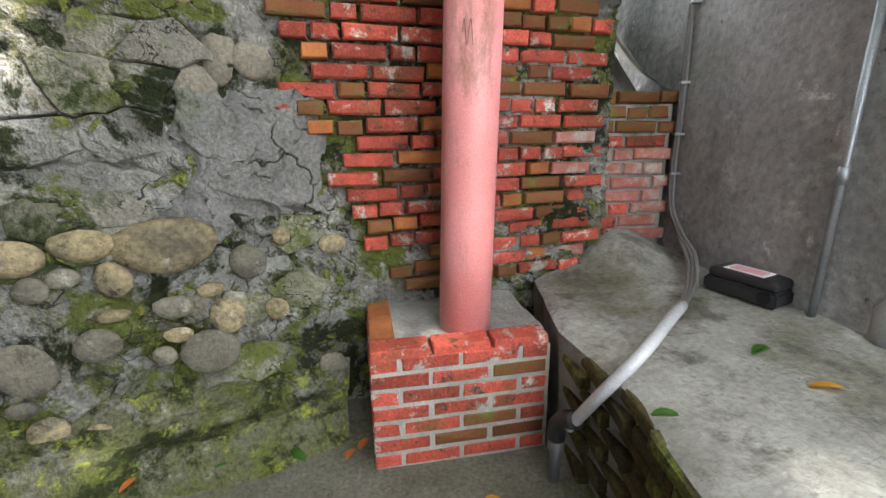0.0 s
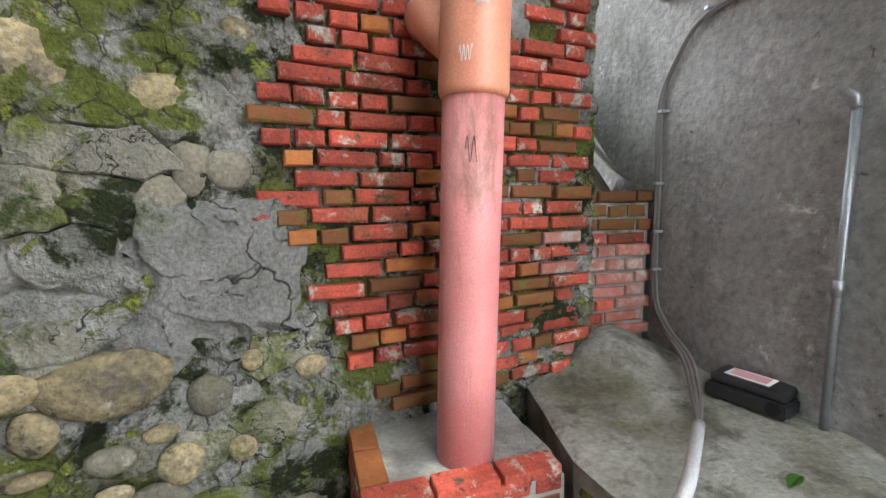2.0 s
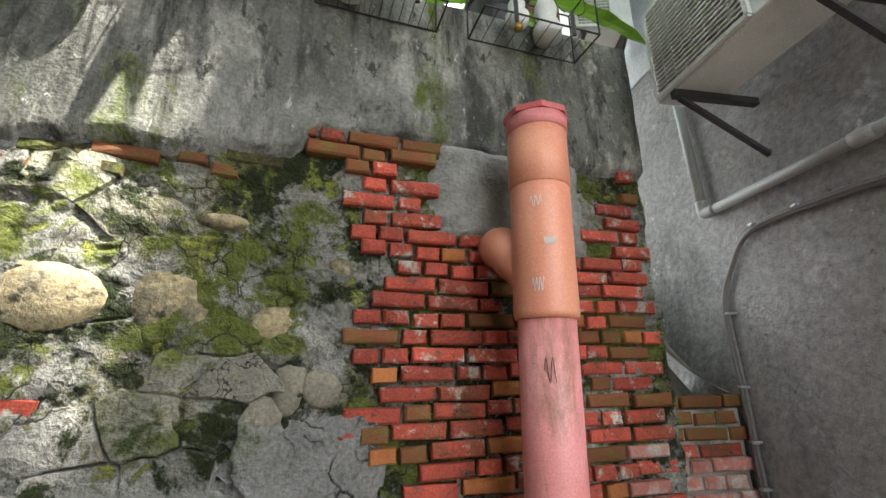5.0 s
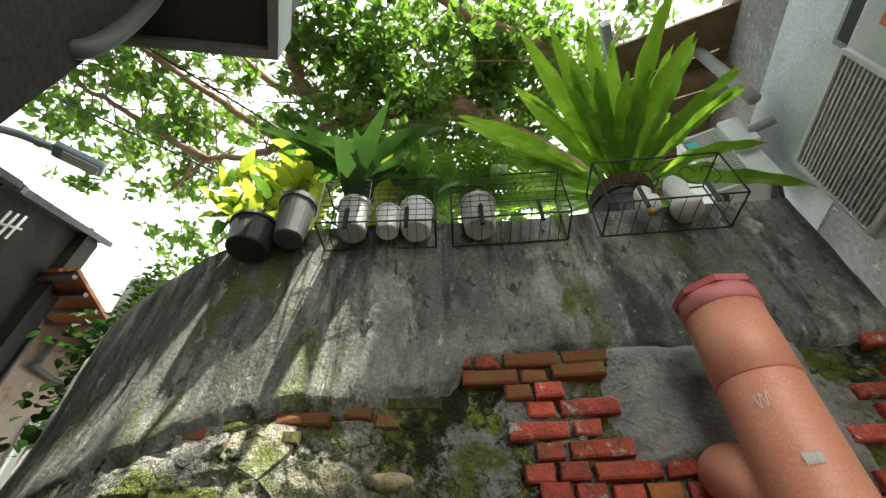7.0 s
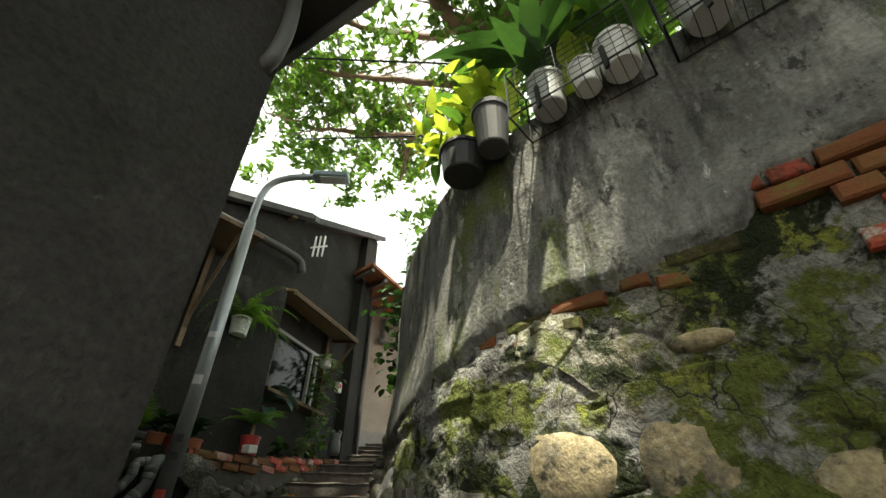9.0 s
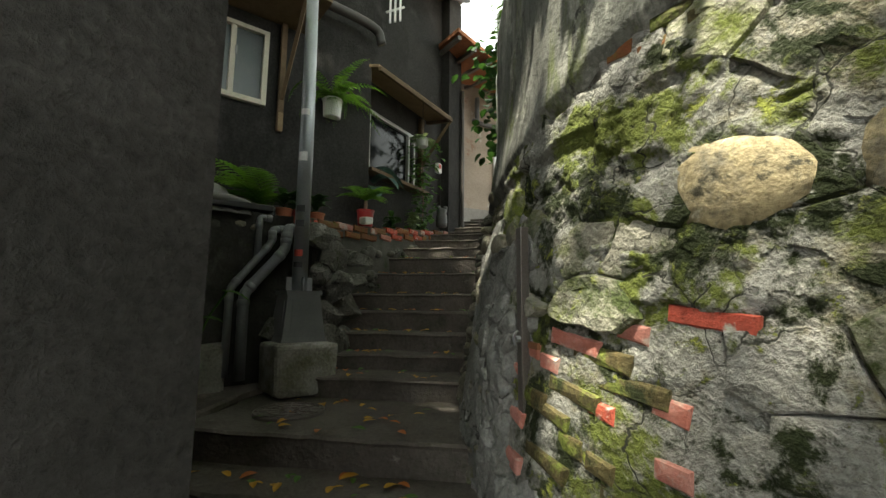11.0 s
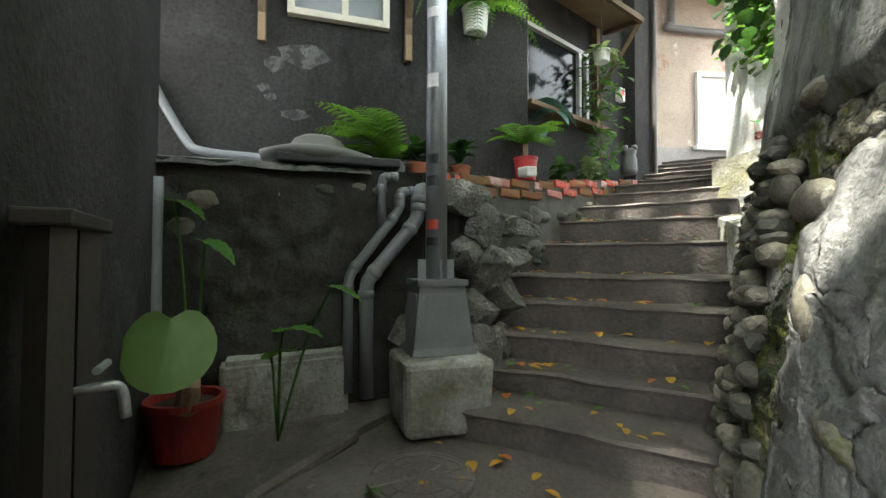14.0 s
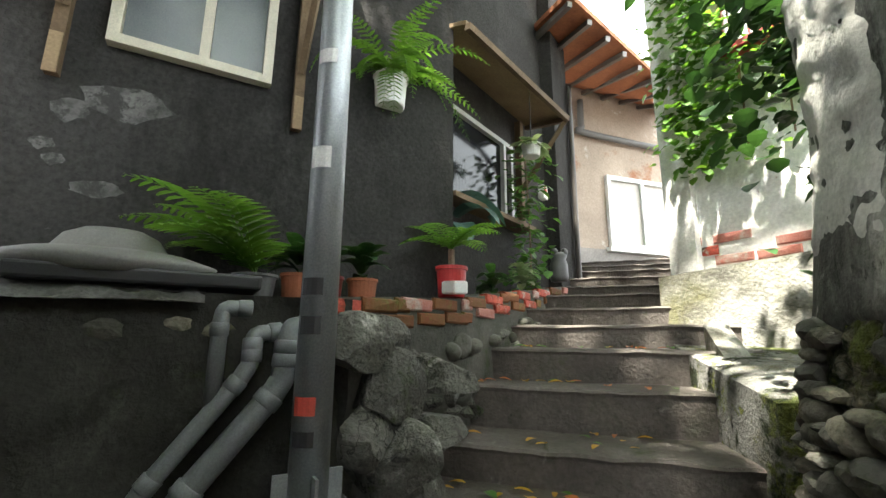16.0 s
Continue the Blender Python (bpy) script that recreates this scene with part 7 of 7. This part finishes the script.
part("stem", tube(bmesh.new(), smooth_line([(-3.98, 2.3, 3.9), (-4.05, 2.25, 3.3), (-4.0, 2.2, 2.6)], 6), 0.012, 6), bark, ivy2)
stair_kerb = part("stair_kerb", prism(bmesh.new(), [tuple(stair(s, v).xy) for s, v in ((4.15, 0.16), (5.5, 0.13), (5.5, 0.25), (4.15, 0.28))], 1.2, [1.45, 2.2, 2.2, 1.45]), concrete)
tagged(stair_kerb, "sloping cement kerb beside the stairs", "kerb", kind="structure")
bank = part("bank", prism(bmesh.new(), [tuple(p) for p in ((-5.5, 2.45), (-4.95, 2.2), (-4.1, 1.95), (-3.7, 2.3), (-3.6, 3.4), (-5.4, 3.2))], 1.0, [2.15, 2.05, 1.9, 1.95, 2.15, 2.15]), rubble)
tagged(bank, "dark earth bank behind the cobbled wall end", "bank", kind="structure")

# ---- yard plants, tap, post ----
for (x, y), r, h in (((-3.55, -0.63), 0.15, 0.25), ((-3.92, -0.62), 0.13, 0.22)):
    pot("flower_pot", (x, y, 0.90), r, h, red_plastic, "dark red plastic pot on the yard floor", flare=0.76)
taro = plant("elephant_ear", "elephant-ear plant with one huge heart leaf in a red pot", (-3.55, -0.63, 1.12))
broad_bm = broad(bmesh.new(), (-3.55, -0.63, 1.10), (-3.24, -0.46, 1.46), (0.85, 0.45, 0.35), 0.29)
part("leaf", broad_bm, leafy("pale_taro_leaf", (0.12, 0.2, 0.06), (0.09, 0.16, 0.05), 0.25), taro, "huge pale green heart-shaped leaf")
def stalked(base, tip, aim, length, width):
    """A long arrow-shaped leaf nodding at the end of its stalk."""
    bm = bmesh.new()
    q, t = Vector(base), Vector(tip)
    tube(bm, smooth_line([q, q.lerp(t, 0.6) + Vector((-0.03, -0.02, 0.06)), t], 6), 0.006, 6)
    return blade(bm, t - Vector(aim).normalized() * length * 0.12, aim, length, width, 0.45, 10, 0.22, 0.03, 0.62)


part("leaf", stalked((-3.60, -0.63, 1.10), (-3.62, -0.60, 1.83), (0.30, 0.85, -0.15), 0.26, 0.11), leaf_mid, taro)
part("leaf", stalked((-3.62, -0.65, 1.10), (-3.72, -0.84, 2.03), (0.25, 0.90, -0.10), 0.27, 0.11), leaf_mid, taro)
part("driftwood", tube(bmesh.new(), [(-3.47, -0.56, 1.12), (-3.45, -0.54, 1.22), (-3.52, -0.56, 1.30)], [0.05, 0.045, 0.02], 8), bark, taro)
taro2 = plant("elephant_ear", "young split-leaf plant leaning from the yard floor", (-3.62, -0.24, 0.93))
for tip, aim, l in (((-3.46, -0.14, 1.46), (0.3, 0.85, 0.30), 0.24), ((-3.52, -0.22, 1.34), (0.35, 0.6, 0.45), 0.22), ((-3.58, 0.02, 1.63), (0.2, 0.9, -0.05), 0.18)):
    part("leaf", stalked((-3.62, -0.24, 0.95), tip, aim, l, l * 0.44), leaf_mid, taro2)
WD = (Vector((-1.56, 0.44, 0)) - Vector((-3.74, -0.95, 0))).normalized()
WN = Vector((-WD.y, WD.x, 0))
def on_court(u, z, out=0.0):
    return Vector((-3.74, -0.95, 0)) + WD * u + WN * out + Vector((0, 0, z))
tap_case = plain("dark_brown_steel", (0.055, 0.05, 0.048), 0.5, 0.3)
tap = thing("standpipe", "boxed standpipe with a chrome tap on the yard wall", "tap")
part("post", tube(bmesh.new(), [on_court(1.36, 0.7, .06), on_court(1.36, 1.81, .06)], 0.035, 4), tap_case, tap)
part("post", tube(bmesh.new(), [on_court(1.52, 0.7, .06), on_court(1.52, 1.81, .06)], 0.035, 4), tap_case, tap)
part("cap", block(bmesh.new(), (0.26, 0.09, 0.03), Matrix.Translation(on_court(1.44, 1.82, .06)) @ Matrix.Rotation(math.atan2(WD.y, WD.x), 4, "Z"), 0.005), tap_case, tap)
part("faucet", tube(bmesh.new(), smooth_line([on_court(1.44, 1.48, .05), on_court(1.44, 1.49, .12), on_court(1.43, 1.48, .15), on_court(1.43, 1.42, .16)], 5), 0.010, 10), steel, tap, "chrome tap", smooth=True)
part("tap_handle", tube(bmesh.new(), [on_court(1.40, 1.53, .12), on_court(1.48, 1.53, .12)], 0.008, 8), steel, tap)

post = thing("steel_post", "brown square steel post fixed against the rubble wall", "post")
part("shaft", block(bmesh.new(), (0.036, 0.034, 1.75), Matrix.Translation((-2.145, 1.345, 0.975)) @ Matrix.Rotation(0.1, 4, "Z"), 0.003), dark_steel, post)
part("strap", block(bmesh.new(), (0.09, 0.012, 0.022), Matrix.Translation((-2.10, 1.36, 1.42))), plain("rust", (0.22, 0.09, 0.04), 0.8), post, "rusty strap")
part("bolt", tube(bmesh.new(), [(-2.14, 1.328, 1.44), (-2.14, 1.312, 1.44)], 0.012, 8), steel, post)
part("latch", tube(bmesh.new(), smooth_line([(-2.135, 1.318, 1.47), (-2.125, 1.298, 1.45), (-2.135, 1.308, 1.42)], 4), 0.005, 6), steel, post)

# ---- fallen leaves ----
leaf_bits = []
for m_ in (leaf_fallen, leaf_orange, leaf_mid):
    bm = bmesh.new()
    blade(bm, (-0.04, 0, 0.004), (1, 0, 0.15), 0.08, 0.042, 0.3, 4, 0.25)
    leaf_bits.append(as_mesh("leaf", bm, m_))
rl = random.Random(12)
def drop_leaf(x, y, z):
    ob = new("fallen_leaf", rl.choice((leaf_bits[0], leaf_bits[0], leaf_bits[0], leaf_bits[1], leaf_bits[2])))
    k = rl.uniform(.5, 1.15)
    ob.matrix_basis = pose(x, y, z + 0.004, rl.uniform(-8, 8), rl.uniform(-8, 8), rl.uniform(0, 360)) @ Matrix.Diagonal((k, k, k, 1))
    tagged(ob, "small fallen leaf lying on the concrete", "leaf", group="fallen leaves")
for k, (s0, z0) in enumerate(STEPS[4:], 4):
    s1 = STEPS[k + 1][0] if k + 1 < len(STEPS) else s0 + .25
    for i in range(14 if z0 > 1.0 else 24):
        p = stair(rl.uniform(s0 + .03, s1 - .02), rl.uniform(-1.2, -0.05), z0 + 0.006)
        drop_leaf(*p)
for x, y, z in ((0.62, 1.2, 0.56), (0.95, 2.5, 0.72), (1.0, 2.46, 0.70), (0.75, 2.44, 0.62), (0.72, 2.38, 0.60), (-0.32, 1.72, 0.02), (-0.36, 1.66, 0.02), (-0.8, 1.5, 0.1), (0.2, 1.45, 0.02), (1.2, 2.3, 0.61), (1.1, 1.3, 0.58), (1.05, 1.5, 0.585), (-0.55, 1.6, 0.06), (-1.1, 1.42, 0.08)):
    drop_leaf(x, y, z)
